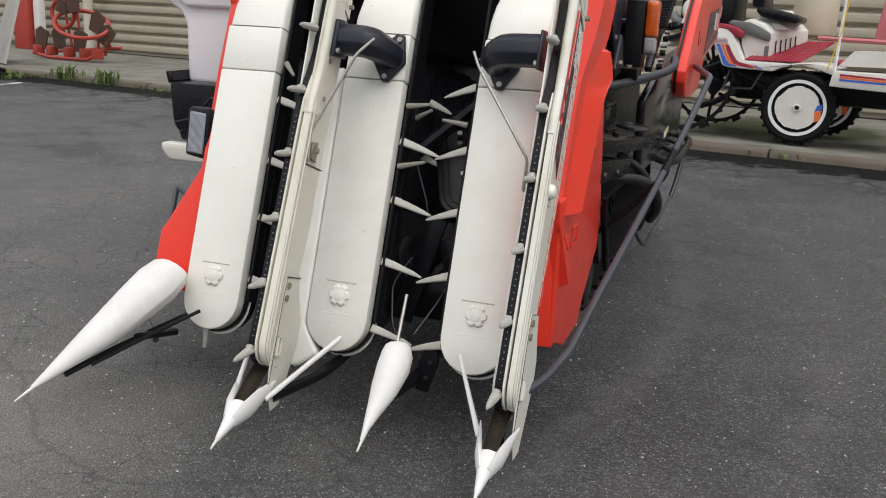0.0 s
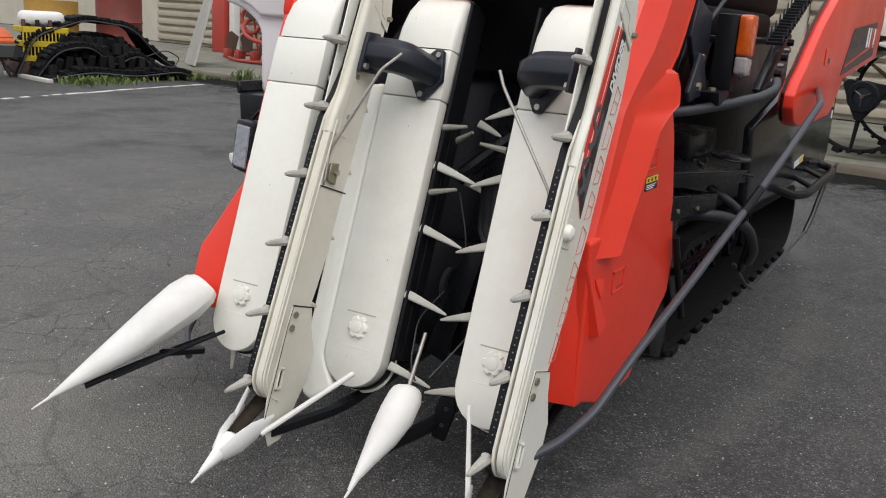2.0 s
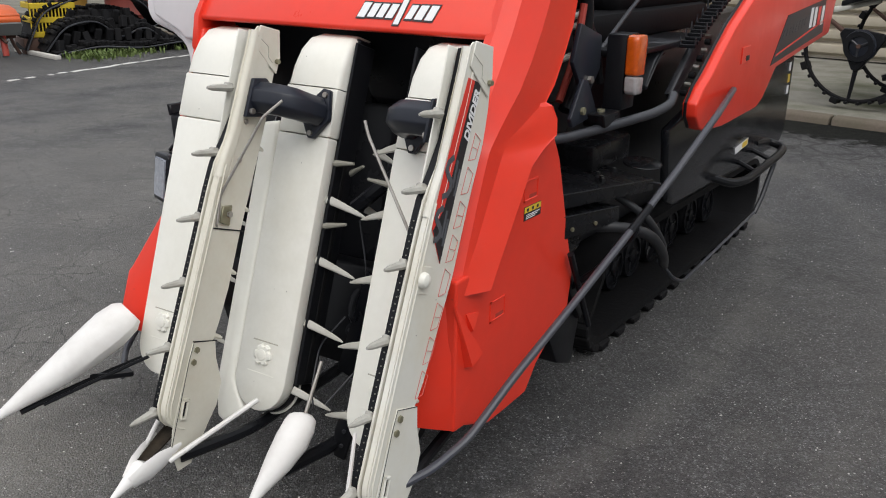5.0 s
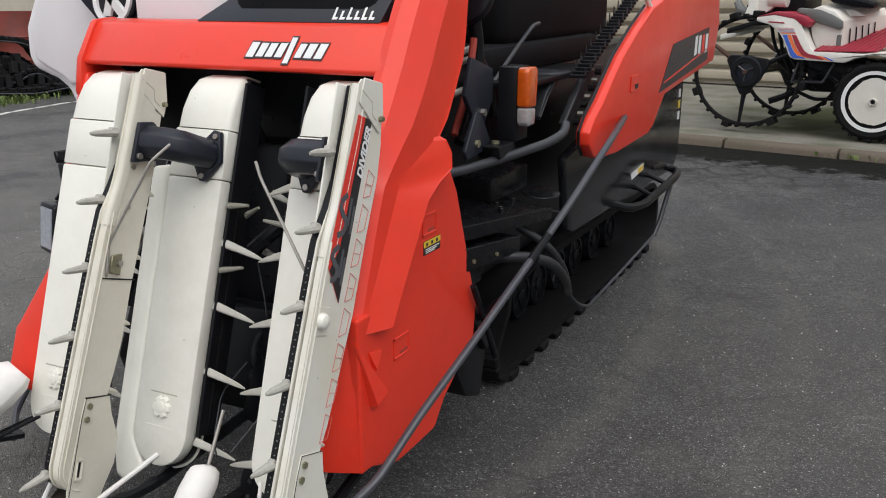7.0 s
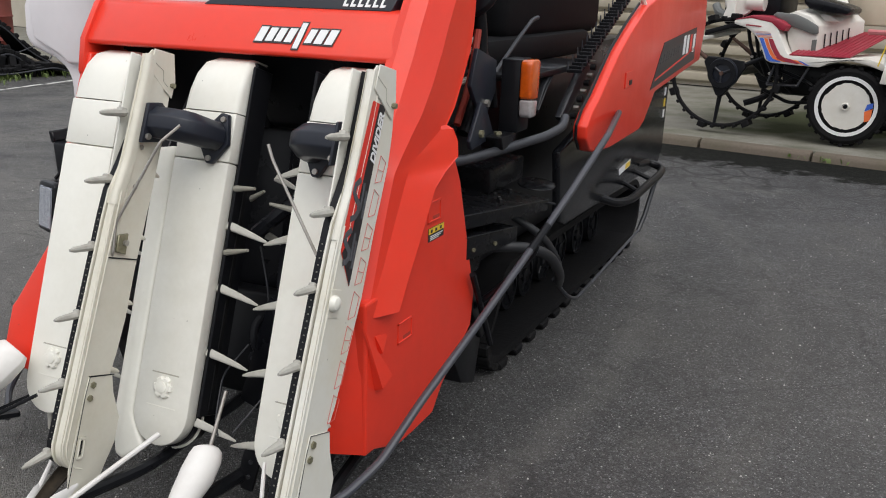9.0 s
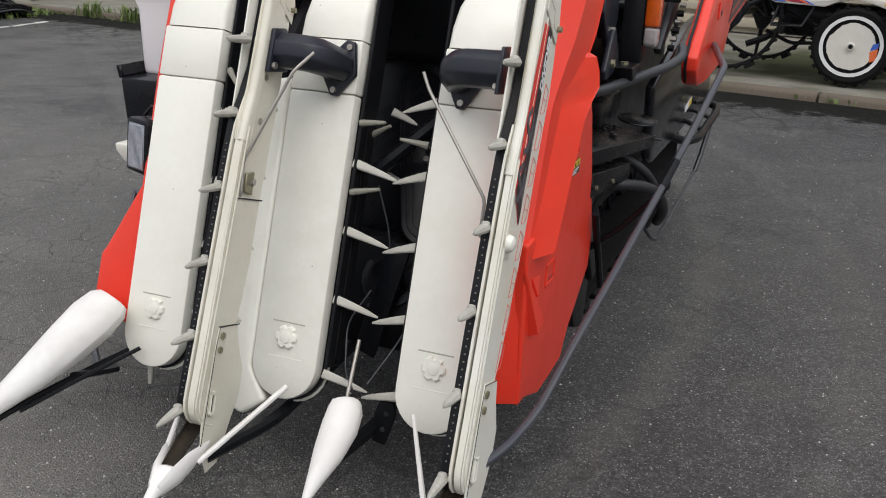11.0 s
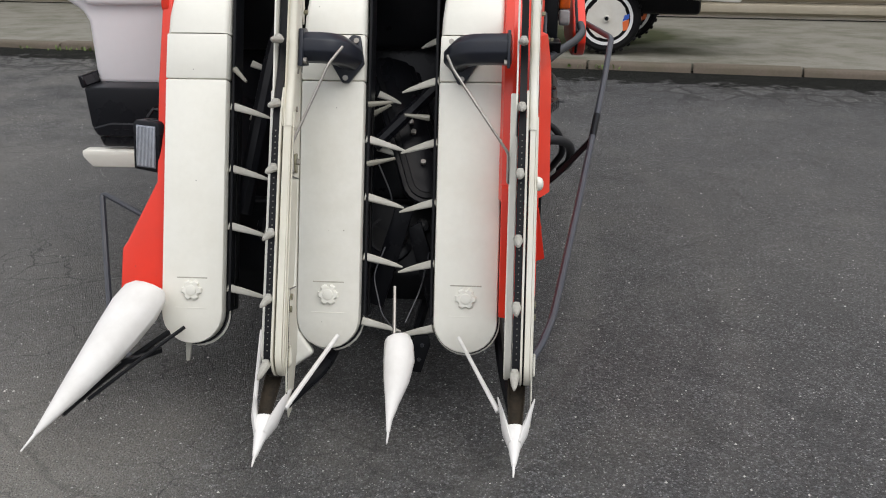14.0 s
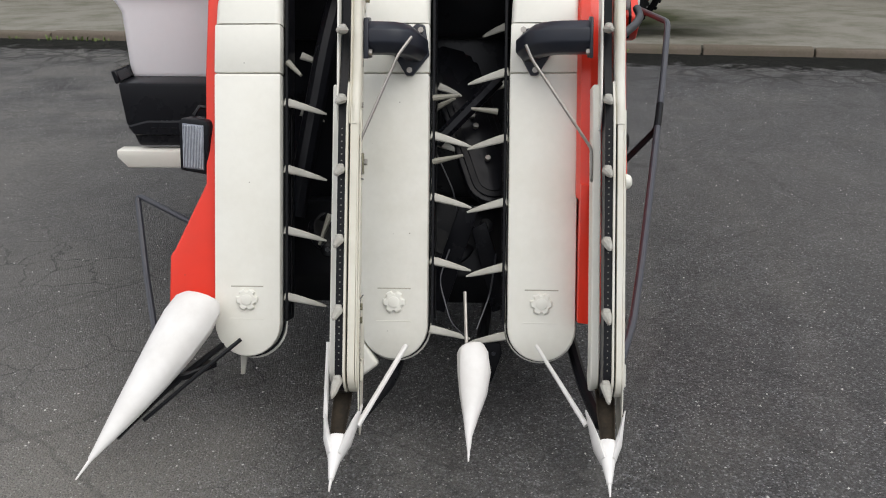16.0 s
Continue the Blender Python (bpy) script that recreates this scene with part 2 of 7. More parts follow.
def asphalt():
    m = bpy.data.materials.new("asphalt")
    m.use_nodes = True
    nt = m.node_tree
    b = nt.nodes["Principled BSDF"]
    geo = nt.nodes.new("ShaderNodeNewGeometry")

    def tex(kind, scale, detail=4, rough=0.6):
        n = nt.nodes.new(kind)
        n.inputs["Scale"].default_value = scale
        if kind == "ShaderNodeTexNoise":
            n.inputs["Detail"].default_value = detail
            n.inputs["Roughness"].default_value = rough
        nt.links.new(geo.outputs["Position"], n.inputs["Vector"])
        return n

    def span(value, a, b_, lo, hi):
        n = nt.nodes.new("ShaderNodeMapRange")
        n.inputs["From Min"].default_value, n.inputs["From Max"].default_value = a, b_
        n.inputs["To Min"].default_value, n.inputs["To Max"].default_value = lo, hi
        nt.links.new(value, n.inputs["Value"])
        return n.outputs["Result"]

    def mix(fac, a, col):
        n = nt.nodes.new("ShaderNodeMix")
        n.data_type = "RGBA"
        nt.links.new(fac, n.inputs[0])
        nt.links.new(a, n.inputs[6])
        n.inputs[7].default_value = (*col, 1)
        return n.outputs[2]

    stones = tex("ShaderNodeTexVoronoi", 190)
    chips = tex("ShaderNodeTexVoronoi", 72)
    gravel = tex("ShaderNodeTexVoronoi", 118)
    pits = tex("ShaderNodeTexNoise", 240, 3, 0.7)
    big = tex("ShaderNodeTexNoise", 0.55, 5, 0.55)
    mid = tex("ShaderNodeTexNoise", 4.5, 6, 0.7)
    clump = tex("ShaderNodeTexNoise", 38, 4, 0.7)
    patch = tex("ShaderNodeTexNoise", 1.7, 6, 0.6)

    def product(*vals):
        out = vals[0]
        for v in vals[1:]:
            n = nt.nodes.new("ShaderNodeMath")
            n.operation = "MULTIPLY"
            nt.links.new(out, n.inputs[0])
            nt.links.new(v, n.inputs[1])
            out = n.outputs[0]
        return out

    sep = nt.nodes.new("ShaderNodeSeparateColor")
    nt.links.new(stones.outputs["Color"], sep.inputs[0])
    sep2 = nt.nodes.new("ShaderNodeSeparateColor")
    nt.links.new(chips.outputs["Color"], sep2.inputs[0])
    sep3 = nt.nodes.new("ShaderNodeSeparateColor")
    nt.links.new(gravel.outputs["Color"], sep3.inputs[0])
    # tarry binder with grey stones in it
    grey = product(span(sep.outputs[0], 0, 1, 0.022, 0.138), span(mid.outputs["Fac"], 0.3, 0.7, 0.66, 1.36), span(clump.outputs["Fac"], 0.34, 0.66, 0.72, 1.28), span(pits.outputs["Fac"], 0.36, 0.55, 0.30, 1.18), span(sep3.outputs[0], 0, 1, 0.38, 1.85), span(gravel.outputs["Distance"], 0.26, 0.58, 1.15, 0.50))
    comb = nt.nodes.new("ShaderNodeCombineColor")
    for k, shade in enumerate((0.985, 0.985, 1.03)):
        tint = nt.nodes.new("ShaderNodeMath")
        tint.operation = "MULTIPLY"
        tint.inputs[1].default_value = shade
        nt.links.new(grey, tint.inputs[0])
        nt.links.new(tint.outputs[0], comb.inputs[k])
    # open pores between the stones
    pore = product(span(sep.outputs[1], 0.82, 0.86, 0, 0.9), span(stones.outputs["Distance"], 0.25, 0.45, 1, 0))
    comb_col = mix(pore, comb.outputs[0], (0.008, 0.008, 0.009))
    # rubbed and dusty places: broad, then smaller; the far corner of the yard is the dustiest, and its pale tone also
    # holds the sky's grazing sheen
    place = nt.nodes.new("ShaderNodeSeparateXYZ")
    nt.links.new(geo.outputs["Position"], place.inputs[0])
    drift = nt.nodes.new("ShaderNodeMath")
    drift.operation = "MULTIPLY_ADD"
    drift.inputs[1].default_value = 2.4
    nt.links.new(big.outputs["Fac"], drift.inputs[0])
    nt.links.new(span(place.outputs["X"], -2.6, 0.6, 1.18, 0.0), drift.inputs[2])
    dusty_sheen = product(span(drift.outputs[0], 1.0, 2.2, 0.0, 0.78), span(pits.outputs["Fac"], 0.36, 0.58, 0.30, 1.0), span(patch.outputs["Fac"], 0.36, 0.60, 0.12, 1.0), span(sep.outputs[1], 0, 1, 0.55, 1))
    col = mix(dusty_sheen, comb_col, (0.205, 0.196, 0.178))
    col = mix(product(span(patch.outputs["Fac"], 0.53, 0.68, 0.0, 0.35), span(sep.outputs[1], 0, 1, 0.3, 1)), col, (0.150, 0.142, 0.125))
    col = mix(span(patch.outputs["Fac"], 0.47, 0.32, 0.0, 0.5), col, (0.030, 0.030, 0.031))
    # single pale sandy places and damp dark ones
    # the one at x -3.0 is also paler for sky sheen at a grazing view
    for centre, r0, r1, amount, tone in (((-1.15, -0.15, 0), 0.3, 1.3, 0.30, (0.23, 0.22, 0.195)), ((-0.86, -0.56, 0), 0.18, 0.80, 0.95, (0.275, 0.258, 0.225)), ((-3.0, 0.3, 0), 1.6, 3.0, 0.55, (0.215, 0.205, 0.185)), ((-2.3, 2.7, 0), 0.2, 0.9, 0.40, (0.20, 0.19, 0.17)), ((2.0, 1.8, 0), 0.7, 3.2, 0.50, (0.168, 0.162, 0.150))):
        far = nt.nodes.new("ShaderNodeVectorMath")
        far.operation = "DISTANCE"
        far.inputs[1].default_value = centre
        nt.links.new(geo.outputs["Position"], far.inputs[0])
        wob = nt.nodes.new("ShaderNodeMath")
        wob.operation = "MULTIPLY_ADD"
        wob.inputs[1].default_value = 0.9
        nt.links.new(patch.outputs["Fac"], wob.inputs[0])
        nt.links.new(far.outputs["Value"], wob.inputs[2])
        blot = product(span(wob.outputs[0], r0 + 0.45, r1 + 0.45, amount, 0), span(pits.outputs["Fac"], 0.36, 0.58, 0.35, 1), span(sep.outputs[1], 0, 1, 0.55, 1))
        col = mix(blot, col, tone)
    # oily dark ground in front of the scrap
    oily = product(span(place.outputs["X"], -6.6, -8.6, 0.0, 0.75), span(mid.outputs["Fac"], 0.35, 0.6, 0.4, 1))
    col = mix(oily, col, (0.030, 0.028, 0.026))
    # two pale tyre tracks swinging past the machine
    from_mid = nt.nodes.new("ShaderNodeVectorMath")
    from_mid.operation = "DISTANCE"
    from_mid.inputs[1].default_value = (-4.24, 1.50, 0)
    nt.links.new(geo.outputs["Position"], from_mid.inputs[0])
    for radius, amount in ((5.07, 0.42), (5.62, 0.22)):
        off = nt.nodes.new("ShaderNodeMath")
        off.operation = "SUBTRACT"
        off.inputs[1].default_value = radius
        nt.links.new(from_mid.outputs["Value"], off.inputs[0])
        size = nt.nodes.new("ShaderNodeMath")
        size.operation = "ABSOLUTE"
        nt.links.new(off.outputs[0], size.inputs[0])
        rub = product(span(size.outputs[0], 0.03, 0.10, amount, 0), span(mid.outputs["Fac"], 0.36, 0.6, 0.1, 1), span(sep.outputs[1], 0, 1, 0.5, 1))
        col = mix(rub, col, (0.19, 0.182, 0.165))
    # scattered holes where stones have come out
    hole = product(span(sep2.outputs[0], 0.90, 0.91, 0, 0.92), span(chips.outputs["Distance"], 0.22, 0.36, 1, 0), span(pits.outputs["Fac"], 0.40, 0.50, 1, 0.25))
    col = mix(hole, col, (0.010, 0.010, 0.011))
    # pale chips of stone, some large
    col = mix(product(span(sep.outputs[2], 0.955, 0.962, 0, 0.85), span(stones.outputs["Distance"], 0.30, 0.45, 1, 0)), col, (0.42, 0.41, 0.39))
    col = mix(product(span(sep2.outputs[1], 0.980, 0.982, 0, 0.95), span(chips.outputs["Distance"], 0.19, 0.26, 1, 0)), col, (0.62, 0.61, 0.59))
    # dark damp strip along the kerb, and fine cracks
    along = nt.nodes.new("ShaderNodeVectorMath")
    along.operation = "DOT_PRODUCT"
    along.inputs[1].default_value = (0.1736, 0.9848, 0)
    nt.links.new(geo.outputs["Position"], along.inputs[0])
    edge = nt.nodes.new("ShaderNodeMath")
    edge.operation = "MULTIPLY_ADD"
    edge.inputs[1].default_value = 1.5
    nt.links.new(mid.outputs["Fac"], edge.inputs[0])
    nt.links.new(along.outputs["Value"], edge.inputs[2])
    damp = span(edge.outputs[0], 6.72, 6.9, 0, 0.9)
    col = mix(damp, col, (0.014, 0.0145, 0.012))
    cr = nt.nodes.new("ShaderNodeTexVoronoi")
    cr.feature = "DISTANCE_TO_EDGE"
    cr.inputs["Scale"].default_value = 1.1
    warp = nt.nodes.new("ShaderNodeMix")
    warp.data_type = "VECTOR"
    warp.inputs[0].default_value = 0.12
    nt.links.new(geo.outputs["Position"], warp.inputs[4])
    nt.links.new(mid.outputs["Color"], warp.inputs[5])
    nt.links.new(warp.outputs[1], cr.inputs["Vector"])
    crack = nt.nodes.new("ShaderNodeMath")
    crack.operation = "MULTIPLY"
    nt.links.new(span(cr.outputs["Distance"], 0.003, 0.009, 0.85, 0), crack.inputs[0])
    nt.links.new(span(edge.outputs[0], 5.2, 6.2, 0.35, 1), crack.inputs[1])
    col = mix(crack.outputs[0], col, (0.018, 0.018, 0.017))
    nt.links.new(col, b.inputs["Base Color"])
    fine = nt.nodes.new("ShaderNodeTexVoronoi")
    fine.feature = "DISTANCE_TO_EDGE"
    fine.inputs["Scale"].default_value = 6.5
    nt.links.new(warp.outputs[1], fine.inputs["Vector"])
    web = nt.nodes.new("ShaderNodeMath")
    web.operation = "MULTIPLY"
    nt.links.new(span(fine.outputs["Distance"], 0.004, 0.022, 0.85, 0), web.inputs[0])
    both = nt.nodes.new("ShaderNodeMath")
    both.operation = "MAXIMUM"
    nt.links.new(product(span(patch.outputs["Fac"], 0.44, 0.58, 0, 1), span(place.outputs["X"], -0.2, 0.6, 1, 0.25)), both.inputs[0])
    nt.links.new(span(edge.outputs[0], 5.9, 6.3, 0, 1), both.inputs[1])
    nt.links.new(both.outputs[0], web.inputs[1])
    col = mix(web.outputs[0], col, (0.022, 0.022, 0.021))
    # a broad net of open cracks beside the kerb
    net = nt.nodes.new("ShaderNodeTexVoronoi")
    net.feature = "DISTANCE_TO_EDGE"
    net.inputs["Scale"].default_value = 4.2
    nt.links.new(warp.outputs[1], net.inputs["Vector"])
    open_crack = product(span(net.outputs["Distance"], 0.03, 0.10, 0.95, 0), span(edge.outputs[0], 5.85, 6.2, 0, 1), span(big.outputs["Fac"], 0.38, 0.48, 0.35, 1))
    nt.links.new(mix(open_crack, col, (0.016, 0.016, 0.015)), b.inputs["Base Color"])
    nt.links.new(span(damp, 0, 0.75, 0.66, 0.85), b.inputs["Roughness"])
    nt.links.new(span(damp, 0, 0.85, 0.5, 0.05), b.inputs["Specular IOR Level"])
    bp = nt.nodes.new("ShaderNodeBump")
    bp.inputs["Strength"].default_value = 1.0
    bp.inputs["Distance"].default_value = 0.008
    nt.links.new(stones.outputs["Distance"], bp.inputs["Height"])
    bp.invert = True
    nt.links.new(bp.outputs["Normal"], b.inputs["Normal"])
    return m


bm = bmesh.new()
bmesh.ops.create_grid(bm, x_segments=2, y_segments=2, size=400)
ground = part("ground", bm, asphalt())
tagged(ground, "dark grey worn asphalt yard with pale grit and fine cracks", "asphalt", kind="structure")

CONCRETE = mat("concrete", (0.205, 0.197, 0.170), 0.9, grain=0.22, scale=55, bump=0.003, stain=(0.095, 0.095, 0.066), stain_amt=0.75, stain_scale=2.2, spec=0.12)
cnt = CONCRETE.node_tree
cb = cnt.nodes["Principled BSDF"]
was = cb.inputs["Base Color"].links[0].from_socket
cgeo = cnt.nodes.new("ShaderNodeNewGeometry")
moss_n = cnt.nodes.new("ShaderNodeTexNoise")
moss_n.inputs["Scale"].default_value, moss_n.inputs["Detail"].default_value = 1.6, 7
cnt.links.new(cgeo.outputs["Position"], moss_n.inputs["Vector"])
moss_d = cnt.nodes.new("ShaderNodeVectorMath")
moss_d.operation = "DISTANCE"
moss_d.inputs[1].default_value = (1.30, 8.55, 0.1)
cnt.links.new(cgeo.outputs["Position"], moss_d.inputs[0])
moss_w = cnt.nodes.new("ShaderNodeMath")
moss_w.operation = "MULTIPLY_ADD"
moss_w.inputs[1].default_value = 2.6
cnt.links.new(moss_n.outputs["Fac"], moss_w.inputs[0])
cnt.links.new(moss_d.outputs["Value"], moss_w.inputs[2])
moss_f = cnt.nodes.new("ShaderNodeMapRange")
for key, value in (("From Min", 2.0), ("From Max", 3.1), ("To Min", 0.92), ("To Max", 0.0)):
    moss_f.inputs[key].default_value = value
cnt.links.new(moss_w.outputs[0], moss_f.inputs["Value"])
moss_m = cnt.nodes.new("ShaderNodeMix")
moss_m.data_type = "RGBA"
moss_m.inputs[7].default_value = (0.034, 0.040, 0.016, 1)
cnt.links.new(moss_f.outputs["Result"], moss_m.inputs[0])
cnt.links.new(was, moss_m.inputs[6])
cnt.links.new(moss_m.outputs[2], cb.inputs["Base Color"])
KERB = mat("kerb_concrete", (0.115, 0.092, 0.070), 0.85, grain=0.2, scale=45, bump=0.003, stain=(0.085, 0.08, 0.05), stain_amt=0.7, stain_scale=2.5)
bm = box(-30, 30, 0.14, 12, -0.2, 0.075, 0.01)
put(bm, BG)
slab = part("forecourt", bm, CONCRETE)
tagged(slab, "stained concrete forecourt slab with green algae", "concrete slab", kind="structure")
kerb = tagged(new("kerb"), "row of weathered brown-grey concrete kerb blocks", "kerb", kind="structure")
rng = random.Random(4)

for i in range(26):
    x0 = -12.6 + i * 0.985
    bm = prism([(0.0, -0.05), (0.010, 0.045), (0.030, 0.074), (0.135, 0.082), (0.135, -0.05)], 0.0, 0.965, "x", 0.008, 1)
    put(bm, BG @ pose(x0, rng.uniform(-0.012, 0.012), rng.uniform(-0.012, 0.006), rng.uniform(-1.5, 1.5), 0, rng.uniform(-0.5, 0.5)))
    part("kerb_block", bm, KERB, kerb)

SIDING = mat("beige_shutter", (0.375, 0.335, 0.262), 0.55, grain=0.05, scale=20, stain=(0.27, 0.23, 0.16), stain_amt=0.55, stain_scale=1.2)
WALLP = mat("cream_plaster", (0.52, 0.48, 0.40), 0.8, grain=0.06, scale=25, stain=(0.33, 0.29, 0.22), stain_amt=0.5, stain_scale=0.8)
bm = box(-30, 30, 4.72, 5.0, 0.09, 5.5, 0.0)
put(bm, BG)
wall = part("wall_back", bm, WALLP)
tagged(wall, "cream plastered shed wall behind the forecourt", "wall", kind="structure")
shutter = tagged(new("shutter"), "weathered beige roller shutters of ribbed metal slats", "roller shutter", kind="structure")

for s0, s1 in ((-18.0, -9.6), (-9.3, -2.2), (-1.9, 5.6), (6.0, 13.0)):
    for k in range(20):
        z0 = 0.12 + k * 0.19
        bm = prism([(4.70, z0), (4.705, z0 + 0.012), (4.645, z0 + 0.05), (4.638, z0 + 0.10), (4.65, z0 + 0.15), (4.705, z0 + 0.184), (4.72, z0 + 0.186), (4.72, z0)], s0, s1, "x", 0.0)
        put(bm, BG)
        part("slat", bm, SIDING, shutter)
for xp in (-9.45, -2.05, 5.8):
    bm = box(xp - 0.13, xp + 0.13, 4.57, 4.74, 0.1, 5.4, 0.01)
    put(bm, BG)
    tagged(part("pillar", bm, WALLP), "cream painted pillar between roller shutters", "pillar", kind="structure")


# ---- the combine harvester: reaping header ----
combine = thing("combine_harvester", "red and cream two-row combine harvester with its reaping header lowered", "combine harvester")
TINE = mat("tine_plastic", (0.52, 0.51, 0.46), 0.45, grain=0.08, scale=90, stain=(0.33, 0.30, 0.23), stain_amt=0.4, stain_scale=14)


# tine plastic darkened for the shade deep inside the header
TINE_DIM = mat("shaded_tine", (0.26, 0.25, 0.21), 0.5, grain=0.1, scale=90)


LUG = mat("worn_lug", (0.40, 0.39, 0.35), 0.5, grain=0.15, scale=90, stain=(0.22, 0.20, 0.16), stain_amt=0.5, stain_scale=30)


# greyer cream that draws the pressed line on a case and the cap's edge
CREASE = mat("grey_crease", (0.40, 0.385, 0.32), 0.6, grain=0.3, scale=200)


def stadium(w, lo, hi, n=14):
    return arc(0, lo + w, w, 180, 360, n) + [(w, hi), (-w, hi)]


def blade(base, tip, wide, thick, bend=0.0):
    """A tapered finger, slightly curved, in the header's own axes."""
    base, tip = Vector(base), Vector(tip)
    d = tip - base
    secs = []
    for i in range(6):
        t = i / 5
        c = base + d * t + Vector((0, bend * math.sin(t * math.pi), 0))
        w, h = wide * (1 - 0.62 * t ** 1.3), thick * (1 - 0.4 * t)
        if i == 5:
            w, h = w * 0.55, h * 0.55
        side = Vector((0, 1, 0)) if abs(d.x) > abs(d.y) else Vector((1, 0, 0))
        up = d.normalized().cross(side).normalized()
        side = up.cross(d.normalized())
        secs.append([hv(*(c + side * w * math.cos(a) + up * h * math.sin(a))) for a in (k * math.pi / 4 for k in range(8))])
    return loft(secs)


def raising_case(cx, right, rows, worn):
    bm = prism([(cx + x, v) for x, v in stadium(0.089, -0.153, 0.600)], -0.041, 0, "z", 0.006, 2)
    case = part("raising_case", lean(bm), worn, combine, "cream painted raising case with rounded foot")
    bm = prism([(cx + x, v - 0.004) for x, v in stadium(0.085, -0.150, 0.88)], -0.115, -0.0605, "z", 0.004, 1)
    part("belt_housing", lean(bm), BLACK, case, "black steel belt housing")
    bm = prism([(cx + x, v) for x, v in stadium(0.0925, -0.160, 0.60)], -0.0555, -0.0420, "z", 0)
    part("rim", lean(bm), BLACK, case)
    bm = prism([(cx + x, v) for x, v in stadium(0.0955, -0.167, 0.59)], -0.0640, -0.0600, "z", 0.001, 1)
    part("rim", lean(bm), worn, case)
    bm = prism([(cx - 0.089, 0.6018), (cx + 0.089, 0.6018), (cx + 0.0885, 0.7290), (cx - 0.087, 0.7290)], -0.052, -0.001, "z", 0.0045, 2)
    part("case_panel", lean(bm), CREAM, case)
    sec = []
    for v, n, a, b in ((0.731, -0.001, 0.086, 0.088), (0.78, -0.004, 0.084, 0.088), (0.83, -0.016, 0.079, 0.087), (0.865, -0.036, 0.072, 0.080), (0.885, -0.070, 0.062, 0.068)):
        r = 0.014
        sec.append([(cx - a, v, n - 0.06), (cx + b, v, n - 0.06), (cx + b, v, n - r), (cx + b - r * 0.35, v, n - r * 0.35), (cx + b - r, v, n), (cx - a + r, v, n), (cx - a + r * 0.35, v, n - r * 0.35), (cx - a, v, n - r)])
    part("case_top", lean(loft(sec)), CREAM, case)
    # star knob and pressed crease
    kb = bmesh.new()
    ring = []
    for k in range(48):
        a = 2 * math.pi * k / 48
        ring.append((0.0272 + 0.0030 * (1 if math.cos(6 * a) > -0.55 else -1), a))
    for h0, h1, s0, s1 in ((0.0, 0.006, 1.0, 0.96), (0.006, 0.009, 0.96, 0.84)):
        loft([[(cx + r * s * math.cos(a), r * s * math.sin(a), h) for r, a in ring] for h, s in ((h0, s0), (h1, s1))], kb)
    disc((cx, 0, 0.0092), (0, 0, 1), 0.015, 0.004, 24, 0.0015, kb)
    part("knob", lean(kb), CREAM, case, "cream star-shaped cover knob")
    part("crease", lean(box(cx - 0.044, cx + 0.044, 0.034, 0.0375, -0.002, 0.0006, 0.0003, 1)), CREASE, case)
    part("crease", lean(box(cx - 0.047, cx + 0.047, -0.052, -0.0495, -0.002, 0.0008, 0.0004, 1)), CREAM, case)
    # black belt guide on the open side, with a pale edge strip
    s = 1 if right else -1
    bm = box(cx + s * 0.0950, cx + s * 0.1030, -0.06, 0.86, -0.11, -0.03, 0.002, 1)
    part("belt_guide", lean(bm), BLACK, case)
    bm = box(cx + s * 0.1035, cx + s * 0.1065, -0.05, 0.55, -0.075, -0.06, 0.001, 1)
    part("guide_edge", lean(bm), RUBBER, case)
    for v in rows:
        part("tine", blade((cx + s * 0.092, v, -0.034), (cx + s * 0.200, v - 0.030, -0.070), 0.0118, 0.0055, 0.001), TINE, case)
    for v in (rows[0] - 0.07, rows[0] + 0.09):
        part("tine", blade((cx + s * 0.10, v + 0.06, -0.20), (cx + s * 0.165, v + 0.035, -0.22), 0.011, 0.005, 0.001), TINE, case)
    return case


raising_case(-0.392, True, (0.530, 0.352, 0.187, 0.008), CREAM)
raising_case(0.002, True, (0.443, 0.280, 0.110, -0.075), mat("worn_cream_paint", (0.70, 0.69, 0.63), 0.4, grain=0.04, scale=70, stain=(0.54, 0.52, 0.44), stain_amt=0.5, stain_scale=5, specks=0.04))
raising_case(0.390, False, (0.610, 0.437, 0.268, 0.095, -0.090), CREAM)

# pale shield behind the middle case
bm = prism([(-0.150, 0.62), (-0.0905, 0.63), (-0.0905, -0.09), (-0.036, -0.168), (-0.10, -0.215), (-0.128, -0.205), (-0.152, -0.12)], -0.0405, -0.001, "z", 0.012, 4)
shield = part("side_shield", lean(bm), CREAM, combine, "cream sheet shield beside a raising case")
part("shield_bolt", lean(disc((-0.118, -0.125, -0.011), (0, 0, 1), 0.008, 0.006, 12)), BLACK, shield)


# near-black brown for the chain's end above the shoe
DARK_STEEL = mat("dark_brown_steel", (0.020, 0.018, 0.015), 0.7, metal=0.0, grain=0.3, scale=60, stain=(0.13, 0.11, 0.08), stain_amt=0.5, stain_scale=20)
DOTS = mat("chain_dot", (0.22, 0.21, 0.18), 0.4, metal=0.4)


def rim_n(v):
    """How far out the front rim of a divider lies."""
    return 0.245 - 0.055 * min(max((v - 0.0) / 0.8, -0.3), 1)


def turn_in(x):
    return 0.07 if x < 0.2 else 0.0


def slant(bm):
    """A divider's plate turns in towards the machine at its rear."""
    for v in bm.verts:
        v.co.x -= turn_in(v.co.x) * (0.235 - v.co.z)
    return lean(bm)


def on_plate(x, v, n):
    return hv(x - turn_in(x) * (0.235 - n), v, n)


